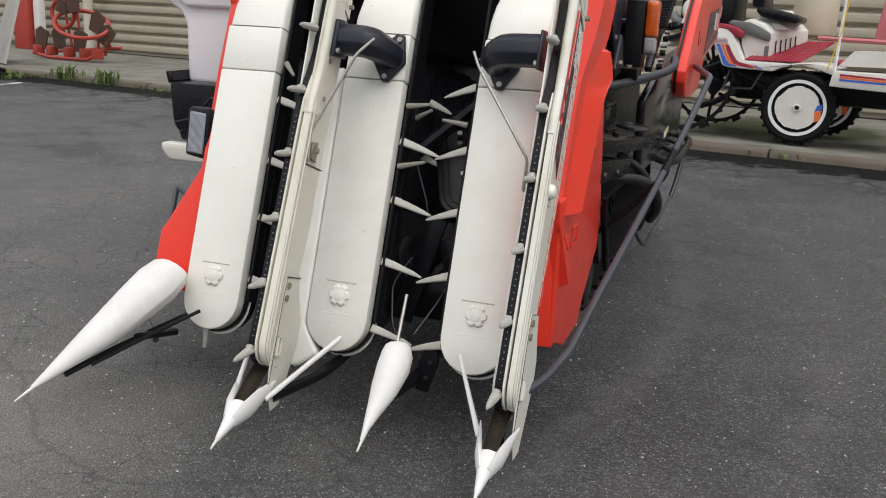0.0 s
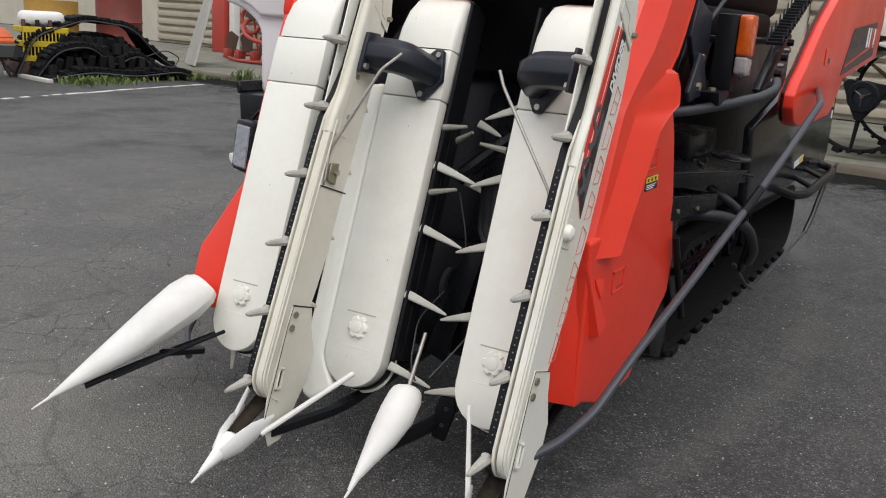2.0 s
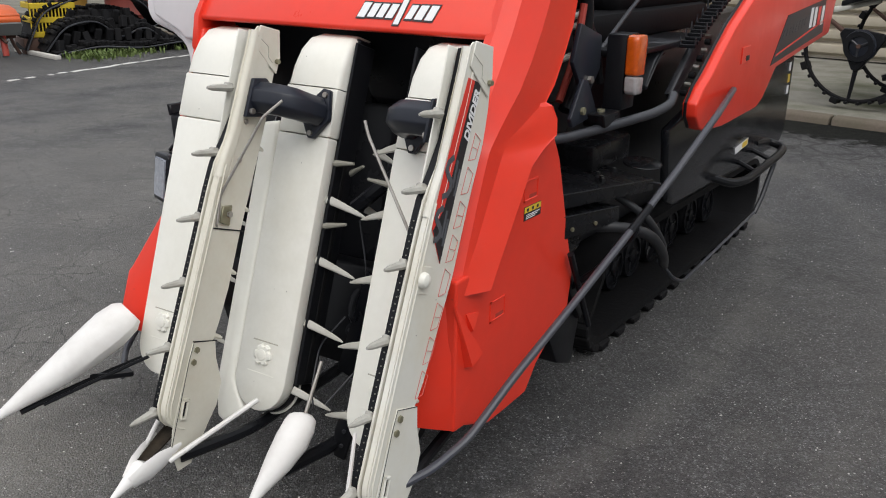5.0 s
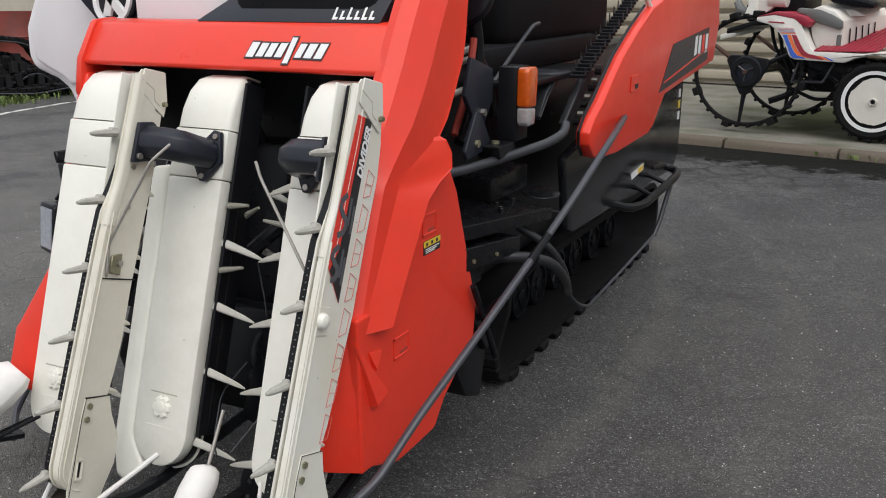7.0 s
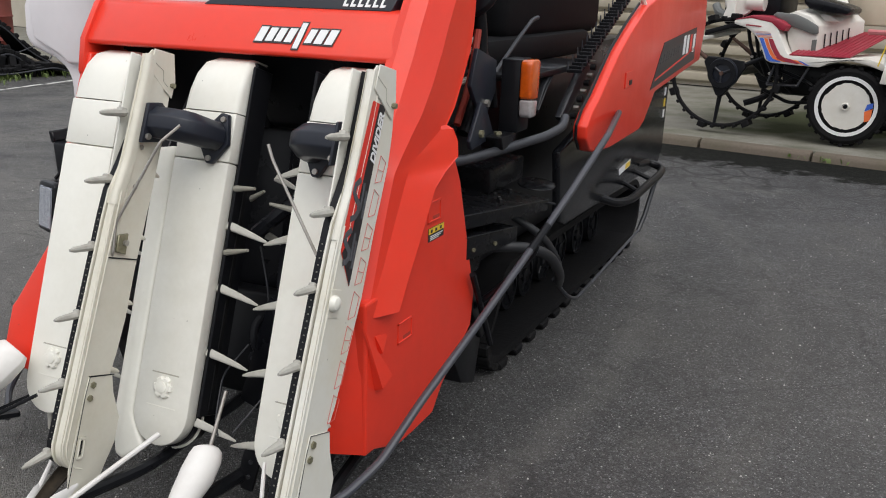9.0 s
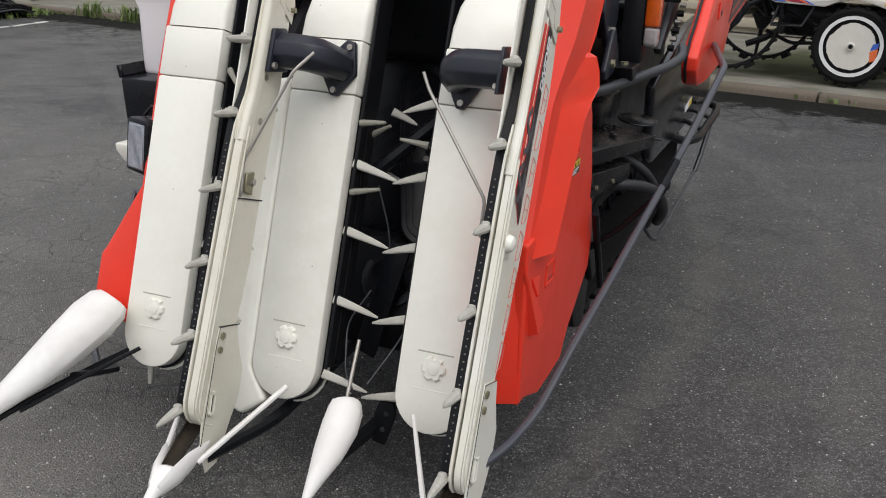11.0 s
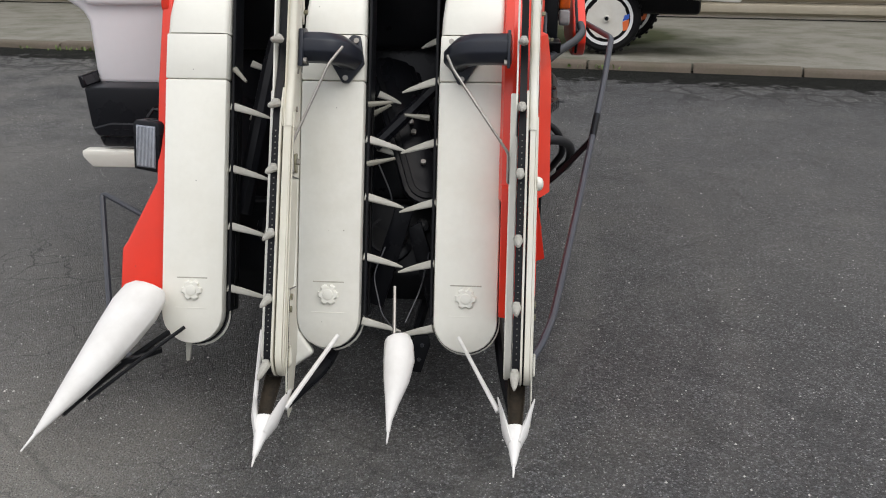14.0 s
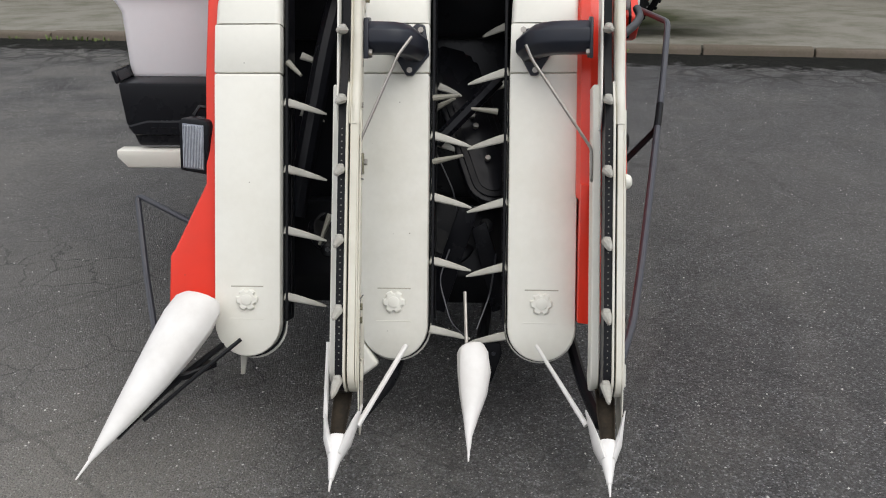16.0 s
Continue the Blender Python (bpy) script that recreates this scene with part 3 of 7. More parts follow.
def belt_divider(xc, hw, plates, rear):
    vs = [-0.14 + i * 0.97 / 14 for i in range(15)]
    front = [(v, rim_n(v)) for v in vs]

    def fall(v):
        """The plate's front edge draws back near the top."""
        t = min(max((v - 0.46) / 0.12, 0), 1)
        return 0.013 * t * t * (3 - 2 * t)


    def foot(drop):
        r = 0.062
        return [(-0.14 - r * math.sin(radians(d)), rim_n(-0.14) - drop - r + r * math.cos(radians(d))) for d in (88, 66, 44, 22)]

    def strip(top, depth, lo=-1.0, hi=1.0):
        """Outline of a band that follows the front edge, from top to depth below it."""
        edge = foot(top) + [(v, n - top - 2.0 * fall(v) * (top < 0.03)) for v, n in front]
        edge = [(v, n) for v, n in edge if lo <= v <= hi]
        return edge + [(v, rim_n(v) - depth) for v, n in edge[::-1] if v > -0.15] + ([(-0.17, rim_n(-0.14) - depth - 0.02)] if lo < -0.2 else [])

    x1 = xc + hw
    plate = [(-0.205, rim_n(-0.14) - 0.075)] + foot(0.004) + [(v, n - 0.004 - fall(v)) for v, n in front] + rear
    body = part("belt_divider", slant(prism(plate, x1 - 0.004, x1, "x", 0.0012, 1)), plates, combine, "cream steel chain divider with claw lugs")
    # fine stepped rims beside the chain
    part("rim_block", lean(prism(strip(0.0, 0.05, hi=0.58), xc + 0.0065, xc + 0.0120, "x", 0.001, 1)), plates, body)
    part("rim_block", lean(prism(strip(0.017, 0.05, hi=0.58), xc + 0.0125, xc + 0.0165, "x", 0.001, 1)), BLACK, body)
    part("rim_block", lean(prism(strip(0.003, 0.05, hi=0.58), xc + 0.0170, x1 - 0.0045, "x", 0.001, 1)), plates, body)
    secs = []
    for v in (0.45, 0.48, 0.50, 0.52, 0.545, 0.57, 0.60, 0.66, 0.72, 0.78, 0.83):
        n, r = rim_n(v) - fall(v) - 0.001, 0.011
        bend = [(x1 - r + r * math.sin(a), n - r + r * math.cos(a)) for a in (radians(15 * k) for k in range(-5, 7))]
        secs.append([(xc + 0.0115, v, n - 0.075), (xc + 0.0115, v, n - 0.009), (xc + 0.0135, v, n - 0.002)] + [(x, v, m) for x, m in bend] + [(x1 + 0.0004, v, n - 0.026), (x1 - 0.003, v, n - 0.028), (x1 - 0.005, v, n - 0.075)])
    part("nose", lean(loft(secs)), plates, body, smooth=50)
    part("rim", tube([hv(x1 + 0.0012, v, n - 0.016) for v, n in foot(0.0) + [f for f in front if f[0] < 0.52]], 0.0022, 6), plates, body)
    part("chain", lean(prism([(v, n - (0.012 if v > 0.56 else 0)) for v, n in strip(0.005, 0.075)], xc - 0.0125, xc + 0.0060, "x", 0)), BLACK, body, "dark roller chain")
    dots = bmesh.new()
    for k in range(38):
        v = -0.13 + k * 0.0153
        box(xc - 0.0045, xc - 0.0017, v, v + 0.0028, rim_n(v) - 0.0055, rim_n(v) - 0.0035, 0, 1, dots)
    part("pin_row", lean(dots), DOTS, body)
    # set-back board on the far side: narrow above, broader from the middle down
    part("inner_plate", lean(prism(strip(0.074, 0.15, hi=0.56), xc - hw, xc - 0.0135, "x", 0.003, 1)), CREAM, body)
    top = [(v, rim_n(v) - 0.026 + 0.014 * min(max((v - 0.50) / 0.3, 0), 1)) for v in vs if 0.47 < v]
    part("inner_plate", lean(prism([(0.44, rim_n(0.44) - 0.055)] + top + [(v, n - 0.075) for v, n in top[::-1]] + [(0.44, rim_n(0.44) - 0.11)], xc - 0.0215, xc - 0.0165, "x", 0.0018, 2)), CREAM, body, "thin cream guard flange")
    for k in range(6):
        v = 0.665 - k * 0.168
        n = rim_n(v)
        part("lug", blade((xc - 0.006, v + 0.012, n - 0.016), (xc - 0.006, v - 0.004 - 0.012 * (k == 5), n + 0.060), 0.0135, 0.011), LUG, body)
        part("lug_hook", lean(box(xc - 0.015, xc + 0.003, v + 0.002, v + 0.024, n - 0.020, n + 0.002, 0.005, 2)), LUG, body)
    for v, dn in ((0.55, 0), (0.385, 0.012), (0.215, 0.02), (0.04, 0.03)):
        part("lug", blade((xc + 0.012, v, 0.095 + dn), (xc + 0.012, v - 0.012, 0.045 + dn), 0.011, 0.009), CREAM_OLD, body)
    # clasp, bolts and the pressed lower cover
    bm = prism([(-0.012, 0.208), (0.028, 0.202), (0.028, 0.120), (-0.02, 0.104), (-0.085, 0.068), (-0.15, 0.070), (-0.20, 0.092), (-0.25, 0.112), (-0.30, 0.130), (-0.315, 0.175), (-0.26, 0.212), (-0.20, 0.222)], x1 + 0.0005, x1 + 0.004, "x", 0.0015, 1)
    cover = part("lower_cover", slant(bm), plates, body)
    part("cover_edge", tube([on_plate(x1 + 0.0042, v, n) for v, n in ((-0.245, 0.214), (-0.02, 0.206), (0.026, 0.200), (0.0275, 0.122))], 0.0011, 5), BLACK, cover)
    for v, n in ((0.006, 0.186), (-0.026, 0.190)):
        part("bolt", slant(disc((x1 + 0.006, v, n), (1, 0, 0), 0.0085, 0.006, 6)), BRASS, cover)
    fr = bmesh.new()
    for a, b_, c, d in ((-0.176, -0.168, 0.185, 0.206), (-0.128, -0.120, 0.185, 0.206), (-0.176, -0.120, 0.185, 0.190), (-0.176, -0.120, 0.201, 0.206)):
        box(x1 + 0.004, x1 + 0.011, a, b_, c, d, 0.002, 1, fr)
    part("clasp", slant(fr), plates, cover, "small bent sheet clasp")
    part("clasp_slot", slant(box(x1 + 0.004, x1 + 0.006, -0.166, -0.130, 0.191, 0.200, 0)), BLACK, cover)
    # top cap with its bolt
    bm = prism([(0.79, 0.165), (0.846, 0.16), (0.852, 0.083), (0.785, 0.062), (0.74, 0.066), (0.755, 0.10)], x1 + 0.0005, x1 + 0.0045, "x", 0.0015, 1)
    part("top_cap", slant(bm), plates, body)
    part("bolt", slant(disc((x1 + 0.008, 0.772, 0.076), (1, 0, 0), 0.0065, 0.014, 6)), BRASS, body)
    part("fold", tube([on_plate(x1 + 0.0005, v, n) for v, n in ((0.84, 0.140), (0.70, 0.150), (0.45, 0.178))], 0.0022, 6), plates, body)
    part("cap_edge", tube([on_plate(x1 + 0.0046, v, n) for v, n in ((0.818, 0.163), (0.801, 0.116), (0.775, 0.109), (0.766, 0.090))], 0.0009, 5), CREASE, body)
    return body, x1


def shoe(xc, tip, body):
    """The forked white shoe under a belt divider: a solid point and two prongs."""
    tip = Vector(tip)
    base = hv(xc, -0.262, 0.215)
    secs = []
    for t, w, h in ((0.0, 0.006, 0.006), (0.20, 0.012, 0.012), (0.42, 0.019, 0.020), (0.56, 0.025, 0.025), (0.66, 0.026, 0.018), (0.72, 0.024, 0.004)):
        c = tip.lerp(base, t)
        secs.append([c + Vector((w * math.cos(a), -0.35 * h * math.sin(a), h * math.sin(a))) for a in (k * math.pi / 6 for k in range(12))])
    s = part("shoe", loft(secs), WHITE, body, "white forked divider shoe")
    for sx in (-1, 1):
        prong = []
        for t, off, w, h in ((0.36, 0.010, 0.008, 0.018), (0.62, 0.024, 0.010, 0.027), (0.88, 0.034, 0.006, 0.024), (1.05, 0.040, 0.0040, 0.014), (1.22, 0.047, 0.002, 0.004)):
            c = tip.lerp(base, t) + Vector((sx * off, 0, 0))
            prong.append([c + Vector((w * math.cos(a), -0.35 * h * math.sin(a), h * math.sin(a))) for a in (k * math.pi / 4 for k in range(8))])
        part("prong", loft(prong), WHITE, s)
    part("needle", tube([tip.lerp(base, 0.08), tip + (tip - base).normalized() * 0.030], 0.0055, 8, r_end=0.002), WHITE, s)
    # a bent sheet trough between the prongs, below the end of the chain
    top, low = hv(xc, -0.190, 0.150), tip.lerp(base, 0.76)
    trough = []
    for q, w in ((0.0, 0.023), (0.5, 0.022), (1.0, 0.017)):
        c = top.lerp(low, q)
        ring = []
        for r, order in ((w, range(9)), (w - 0.0025, range(8, -1, -1))):
            for m in order:
                a = math.pi + math.pi * m / 8
                ring.append(c + Vector((1, 0, 0)) * r * math.cos(a) + NDIR * (r * math.sin(a) + 0.020))
        trough.append(ring)
    part("shoe_liner", loft(trough), LINER, s, "bent dark grey sheet trough")
    part("chain_end", lean(disc((xc, -0.165, 0.165), (1, 0, 0), 0.045, 0.024, 20)), DARK_STEEL, s)
    return s


L_PLATE = CREAM_OLD
R_PLATE = mat("pale_cream_plate", (0.71, 0.695, 0.625), 0.36, grain=0.03, scale=60, stain=(0.62, 0.56, 0.41), stain_amt=0.6, stain_scale=5, specks=0.02)
LOW = [(0.025, 0.125), (-0.02, 0.106), (-0.05, 0.090), (-0.10, 0.068), (-0.15, 0.070), (-0.205, 0.092)]
left, xl = belt_divider(-0.098, 0.039, L_PLATE, [(0.842, 0.165), (0.850, 0.085), (0.78, 0.072), (0.62, 0.070), (0.50, 0.078), (0.40, 0.086), (0.30, 0.095), (0.17, 0.100), (0.08, 0.113)] + LOW)
right, xr = belt_divider(0.537, 0.035, R_PLATE, [(0.842, 0.165), (0.850, 0.085), (0.78, 0.060), (0.714, 0.047), (0.637, 0.042), (0.50, 0.056), (0.33, 0.066), (0.16, 0.094), (0.08, 0.108)] + LOW)
shoe(-0.100, (-0.102, -0.440, 0.086), left)
shoe(0.537, (0.535, -0.418, 0.078), right)
part("guide_rod", tube([hv(-0.061, -0.283, 0.21), hv(0.038, -0.111, 0.032)], 0.007, 8), WHITE, left)
part("guide_rod", tube([hv(0.492, -0.271, 0.199), hv(0.376, -0.102, 0.051)], 0.007, 8, r_end=0.0045), WHITE, right)
part("side_rod", tube([hv(-0.146, -0.09, 0.14), hv(-0.137, -0.26, 0.225)], 0.006, 8), WHITE, left)
# zinc bracket and crease on the old plate
bk = part("bracket", slant(prism([(0.335, 0.185), (0.378, 0.185), (0.384, 0.150), (0.33, 0.148)], xl + 0.002, xl + 0.009, "x", 0.002, 1)), BRASS, left, "olive zinc-plated bracket")
part("bolt", slant(disc((xl + 0.013, 0.360, 0.160), (1, 0, 0), 0.008, 0.008, 6)), STEEL, bk)
part("seam", slant(box(xl, xl + 0.0022, 0.318, 0.3215, 0.085, 0.20, 0)), BLACK, left)
part("seam", slant(box(xl + 0.004, xl + 0.0055, 0.027, 0.0295, 0.115, 0.205, 0)), BLACK, left)
for v in (0.60, 0.50):
    part("bolt", slant(disc((xl + 0.003, v, 0.150), (1, 0, 0), 0.007, 0.006, 6)), STEEL, left)
# dome button and decals on the outer plate
part("dome_plate", slant(box(xr, xr + 0.0022, 0.283, 0.345, 0.166, 0.210, 0.0008, 1)), R_PLATE, right)
part("dome", slant(lathe([(0.0, 0.016), (0.008, 0.0155), (0.0145, 0.012), (0.018, 0.005), (0.0185, 0)], (xr + 0.003, 0.315, 0.195), (1, 0, 0), 20)), CREAM, right, "cream plastic dome button")
DECAL_RED = mat("decal_red", (0.72, 0.045, 0.03), 0.4, grain=0.03)
DECAL_BLACK = mat("decal_black", (0.02, 0.02, 0.022), 0.4, grain=0.05)
DECAL_GREY = mat("decal_grey", (0.085, 0.09, 0.10), 0.4, grain=0.05)
DECAL_FAINT = mat("faded_decal_red", (0.66, 0.17, 0.15), 0.5, grain=0.05)
DECAL_WHITE = mat("decal_white", (0.78, 0.78, 0.78), 0.4, grain=0.02)


def stripe(pts, material, lift, owner=None, name="decal", x=None):
    x = xr if x is None else x
    return part(name, slant(prism(pts, x + lift, x + lift + 0.0008, "x", 0)), material, owner or right)


def lettering(text, size, matrix, material, owner, name="lettering"):
    """Raised flat letters in the built-in font, laid on a surface."""
    cu = bpy.data.curves.new(name, "FONT")
    cu.body, cu.size, cu.extrude, cu.offset, cu.shear = text, size, 0.0003, 0.0012, 0.25
    cu.align_x, cu.align_y = "CENTER", "CENTER"
    tmp = bpy.data.objects.new("tmp", cu)
    me = bpy.data.meshes.new_from_object(tmp)
    bpy.data.objects.remove(tmp)
    bpy.data.curves.remove(cu)
    me.transform(matrix)
    me.materials.clear()
    me.materials.append(material)
    ob = new(name, me)
    ob.parent = owner
    return ob


# a red field pointed at its foot, a black band along its rear edge, and dark grey hooked shapes lying over both
stripe([(0.765, 0.160), (0.763, 0.104), (0.354, 0.137), (0.429, 0.195), (0.451, 0.199), (0.560, 0.187), (0.660, 0.175)], DECAL_RED, 0.0012)
stripe([(0.764, 0.131), (0.763, 0.104), (0.560, 0.1205), (0.354, 0.137), (0.424, 0.190), (0.472, 0.162), (0.522, 0.156), (0.589, 0.150), (0.660, 0.142)], DECAL_BLACK, 0.0018)


def ribbon(path, width):
    """Outline of a bent band of even width."""
    far, near = [], []
    for k, (v, n) in enumerate(path):
        a, b_ = path[max(k - 1, 0)], path[min(k + 1, len(path) - 1)]
        d = Vector((b_[0] - a[0], b_[1] - a[1])).normalized() * width / 2
        far.append((v - d.y, n + d.x))
        near.append((v + d.y, n - d.x))
    return far + near[::-1]


for hook, bars in (([(0.590, 0.160), (0.576, 0.178), (0.560, 0.181), (0.547, 0.170), (0.536, 0.154), (0.520, 0.152), (0.506, 0.162), (0.500, 0.180)], ((0.585, 0.142), (0.568, 0.128))),
                   ([(0.478, 0.165), (0.466, 0.184), (0.453, 0.188), (0.442, 0.178), (0.431, 0.163), (0.416, 0.161), (0.406, 0.170), (0.404, 0.182)], ((0.472, 0.148), (0.455, 0.138)))):
    stripe(ribbon(hook, 0.0135), DECAL_GREY, 0.0026)
    for v, n in bars:
        stripe([(v, n + 0.004), (v, n - 0.004), (v - 0.062, n - 0.001), (v - 0.062, n + 0.007)], DECAL_GREY, 0.0026)
# letters run up the plate, their feet towards the rear edge
word_m = LEAN_M @ Matrix.Translation((xr + 0.0030, 0.688, 0.1185)) @ Matrix(((0, 0, 1, 0), (0.996, 0.09, 0, 0), (-0.09, 0.996, 0, 0), (0, 0, 0, 1)))
lettering("DIVIDER", 0.031, word_m, DECAL_WHITE, right)
for k in range(8):
    v, n = 0.655 - k * 0.078, 0.080 + 0.0055 * k
    o = [(v, n + 0.006), (v - 0.012, n - 0.022), (v - 0.056, n - 0.014), (v - 0.064, n + 0.014)]
    mid = [((o[0][0] + o[3][0]) / 2, (o[0][1] + o[3][1]) / 2), ((o[1][0] + o[2][0]) / 2, (o[1][1] + o[2][1]) / 2)]
    for p, q in list(zip(o, o[1:] + o[:1])) + ([tuple(mid)] if k % 3 != 1 else []):
        part("outline_bar", tube([on_plate(xr + 0.0012, *p), on_plate(xr + 0.0012, *q)], 0.0007, 5), DECAL_FAINT, right)


def arm(x0, x1, owner):
    """Padded elbow from a divider to the raising case beside it."""
    s = 1 if x1 > x0 else -1
    pts = fillet([(x0, 0.668, 0.125), (x0 + (x1 - x0) * 0.80, 0.668, 0.118), (x1 + s * 0.004, 0.662, 0.02)], 0.05, 4)
    secs = []
    for i, p in enumerate(pts):
        d = (pts[min(i + 1, len(pts) - 1)] - pts[max(i - 1, 0)]).normalized()
        up = Vector((0, 1, 0))
        out = d.cross(up).normalized()
        r = 0.0425 - 0.006 * max(0, i - len(pts) * 0.6) / len(pts) * 2
        secs.append([p + (up * math.sin(a) + out * math.cos(a)) * r for a in ((k + 0.5) * math.pi / 4 for k in range(8))])
    a = part("arm", lean(loft(secs, bevel=0.004)), SLATE, owner, "dark slate plastic elbow arm", smooth=22)
    bx = x1 - s * 0.012
    part("arm_bracket", lean(prism([(bx - 0.008, 0.592), (bx + 0.010, 0.592), (bx + 0.052, 0.645), (bx + 0.040, 0.722), (bx + 0.018, 0.726), (bx - 0.05, 0.66)] if s > 0 else [(bx + 0.008, 0.592), (bx - 0.010, 0.592), (bx - 0.040, 0.648), (bx - 0.03, 0.71), (bx, 0.715), (bx + 0.05, 0.66)], 0.001, 0.018, "z", 0.004, 2)), SLATE, a)
    for x, v in ((bx + 0.001, 0.605), (bx + s * 0.03, 0.708)):
        part("bolt", lean(disc((x, v, 0.021), (0, 0, 1), 0.0075, 0.006, 8)), STEEL, a)
    part("flange", lean(prism([(0.61, 0.17), (0.71, 0.165), (0.72, 0.12), (0.70, 0.085), (0.625, 0.09)], x0 - 0.002, x0 + s * 0.010, "x", 0.003, 2)), SLATE, a)
    part("bolt", lean(disc((x0 + s * 0.014, 0.628, 0.155), (1, 0, 0), 0.008, 0.008, 6)), STEEL, a)
    return a


arm(xl + 0.004, 0.052, left)
arm(0.500, 0.352, right)
part("stay_rod", tube([hv(0.060, 0.663, 0.165), hv(0.030, 0.615, 0.19), hv(-0.062, 0.405, 0.194), hv(-0.058, 0.330, 0.192), hv(-0.066, 0.325, 0.185)], 0.0038, 8, bend=0.012), STEEL, left, "thin bent steel stay rod")
part("stay_rod", tube([hv(0.336, 0.640, 0.185), hv(0.352, 0.605, 0.180), hv(0.499, 0.395, 0.150), hv(0.499, 0.32, 0.148), hv(0.506, 0.315, 0.14)], 0.0038, 8, bend=0.012), STEEL, right, "thin bent steel stay rod")


# section of a folded point: a flat back with a ridge, upright flanks
FOLD = [(0.92, 0.10), (0.80, 0.62), (0.45, 0.92), (-0.10, 1.0), (-0.62, 0.80), (-0.93, 0.38), (-1.0, -0.15), (-0.80, -0.70), (-0.35, -0.98), (0.30, -1.0), (0.72, -0.78), (0.95, -0.35)]


def tip_cone(name, path, radii, squash, owner, label, material=WHITE):
    """A hollow-looking plastic point: rings of (half width, half height) along a path."""
    secs = []
    pts = [Vector(p) for p in path]
    for i, (p, (w, h)) in enumerate(zip(pts, radii)):
        d = (pts[min(i + 1, len(pts) - 1)] - pts[max(i - 1, 0)]).normalized()
        side = Vector((0, 0, 1)).cross(d).normalized()
        up = d.cross(side)
        ring = []
        for c, q in FOLD:
            ring.append(p + side * w * c + up * h * (q * squash if q < 0 else q))
        secs.append(ring)
    return part(name, loft(secs, bevel=0.0035), material, owner, label, smooth=38)


# small middle point with its upright rod
mid_pt = tip_cone("middle_divider", [(0.210, -0.302, 0.086), (0.209, -0.275, 0.106), (0.212, -0.235, 0.136), (0.216, -0.185, 0.172), (0.217, -0.135, 0.208), (0.213, -0.100, 0.234), (0.207, -0.083, 0.246), (0.204, -0.077, 0.250)],
                  [(0.005, 0.005), (0.009, 0.010), (0.020, 0.021), (0.036, 0.034), (0.044, 0.042), (0.042, 0.041), (0.037, 0.033), (0.028, 0.020)], 0.8, combine, "small white plastic middle divider point")
part("needle", tube([(0.210, -0.296, 0.088), (0.210, -0.328, 0.069)], 0.004, 8, r_end=0.002), WHITE, mid_pt)
part("upright_rod", tube([(0.196, -0.06, 0.24), (0.189, 0.02, 0.361)], 0.0048, 8), STEEL, mid_pt)
part("carrier", tube([(0.212, -0.16, 0.14), (0.225, 0.02, 0.13), (0.25, 0.4, 0.2)], 0.018, 8, bend=0.05), BLACK, mid_pt)

# large folded point on the grain-tank side
big_pt = tip_cone("outer_divider", [(-0.690, -0.395, 0.090), (-0.666, -0.350, 0.120), (-0.632, -0.285, 0.163), (-0.595, -0.212, 0.212), (-0.560, -0.140, 0.262), (-0.531, -0.078, 0.308), (-0.514, -0.038, 0.338), (-0.508, -0.022, 0.350)],
                  [(0.006, 0.006), (0.018, 0.016), (0.035, 0.031), (0.051, 0.045), (0.065, 0.056), (0.073, 0.060), (0.070, 0.050), (0.056, 0.034)], 0.85, combine, "large white plastic outer divider point")
part("needle", tube([(-0.687, -0.389, 0.093), (-0.708, -0.438, 0.066)], 0.005, 8, r_end=0.002), WHITE, big_pt)
part("carrier_bar", tube([(-0.403, -0.055, 0.247), (-0.50, -0.16, 0.190), (-0.60, -0.275, 0.128)], 0.0055, 8, bend=0.05), BLACK, big_pt, "black steel carrier bar")
part("carrier_bar", tube([(-0.45, -0.02, 0.225), (-0.53, -0.105, 0.182), (-0.60, -0.21, 0.142), (-0.655, -0.315, 0.104)], 0.0085, 8, bend=0.05), BLACK, big_pt)
part("bar_plate", prism([(-0.47, -0.06), (-0.53, -0.135), (-0.56, -0.15), (-0.50, -0.05)], 0.165, 0.185, "z", 0.004, 1), BLACK, big_pt)
part("skid", prism([(-0.418, 0.225), (-0.392, 0.225), (-0.414, 0.120), (-0.426, 0.118)], -0.014, -0.006, "y", 0.002, 1), TINE, combine, "worn steel skid strip")
part("carrier_bar", tube([(-0.07, -0.25, 0.125), (0.0, -0.06, 0.14), (0.03, 0.35, 0.2)], 0.016, 8, bend=0.06), BLACK, combine)
part("carrier_bar", tube([(0.53, -0.24, 0.125), (0.50, -0.06, 0.14), (0.46, 0.35, 0.2)], 0.016, 8, bend=0.06), BLACK, combine)


# ---- the combine harvester: red covers ----
def shear_y(bm, k, z0):
    for v in bm.verts:
        v.co.y += k * (v.co.z - z0)
    return bm


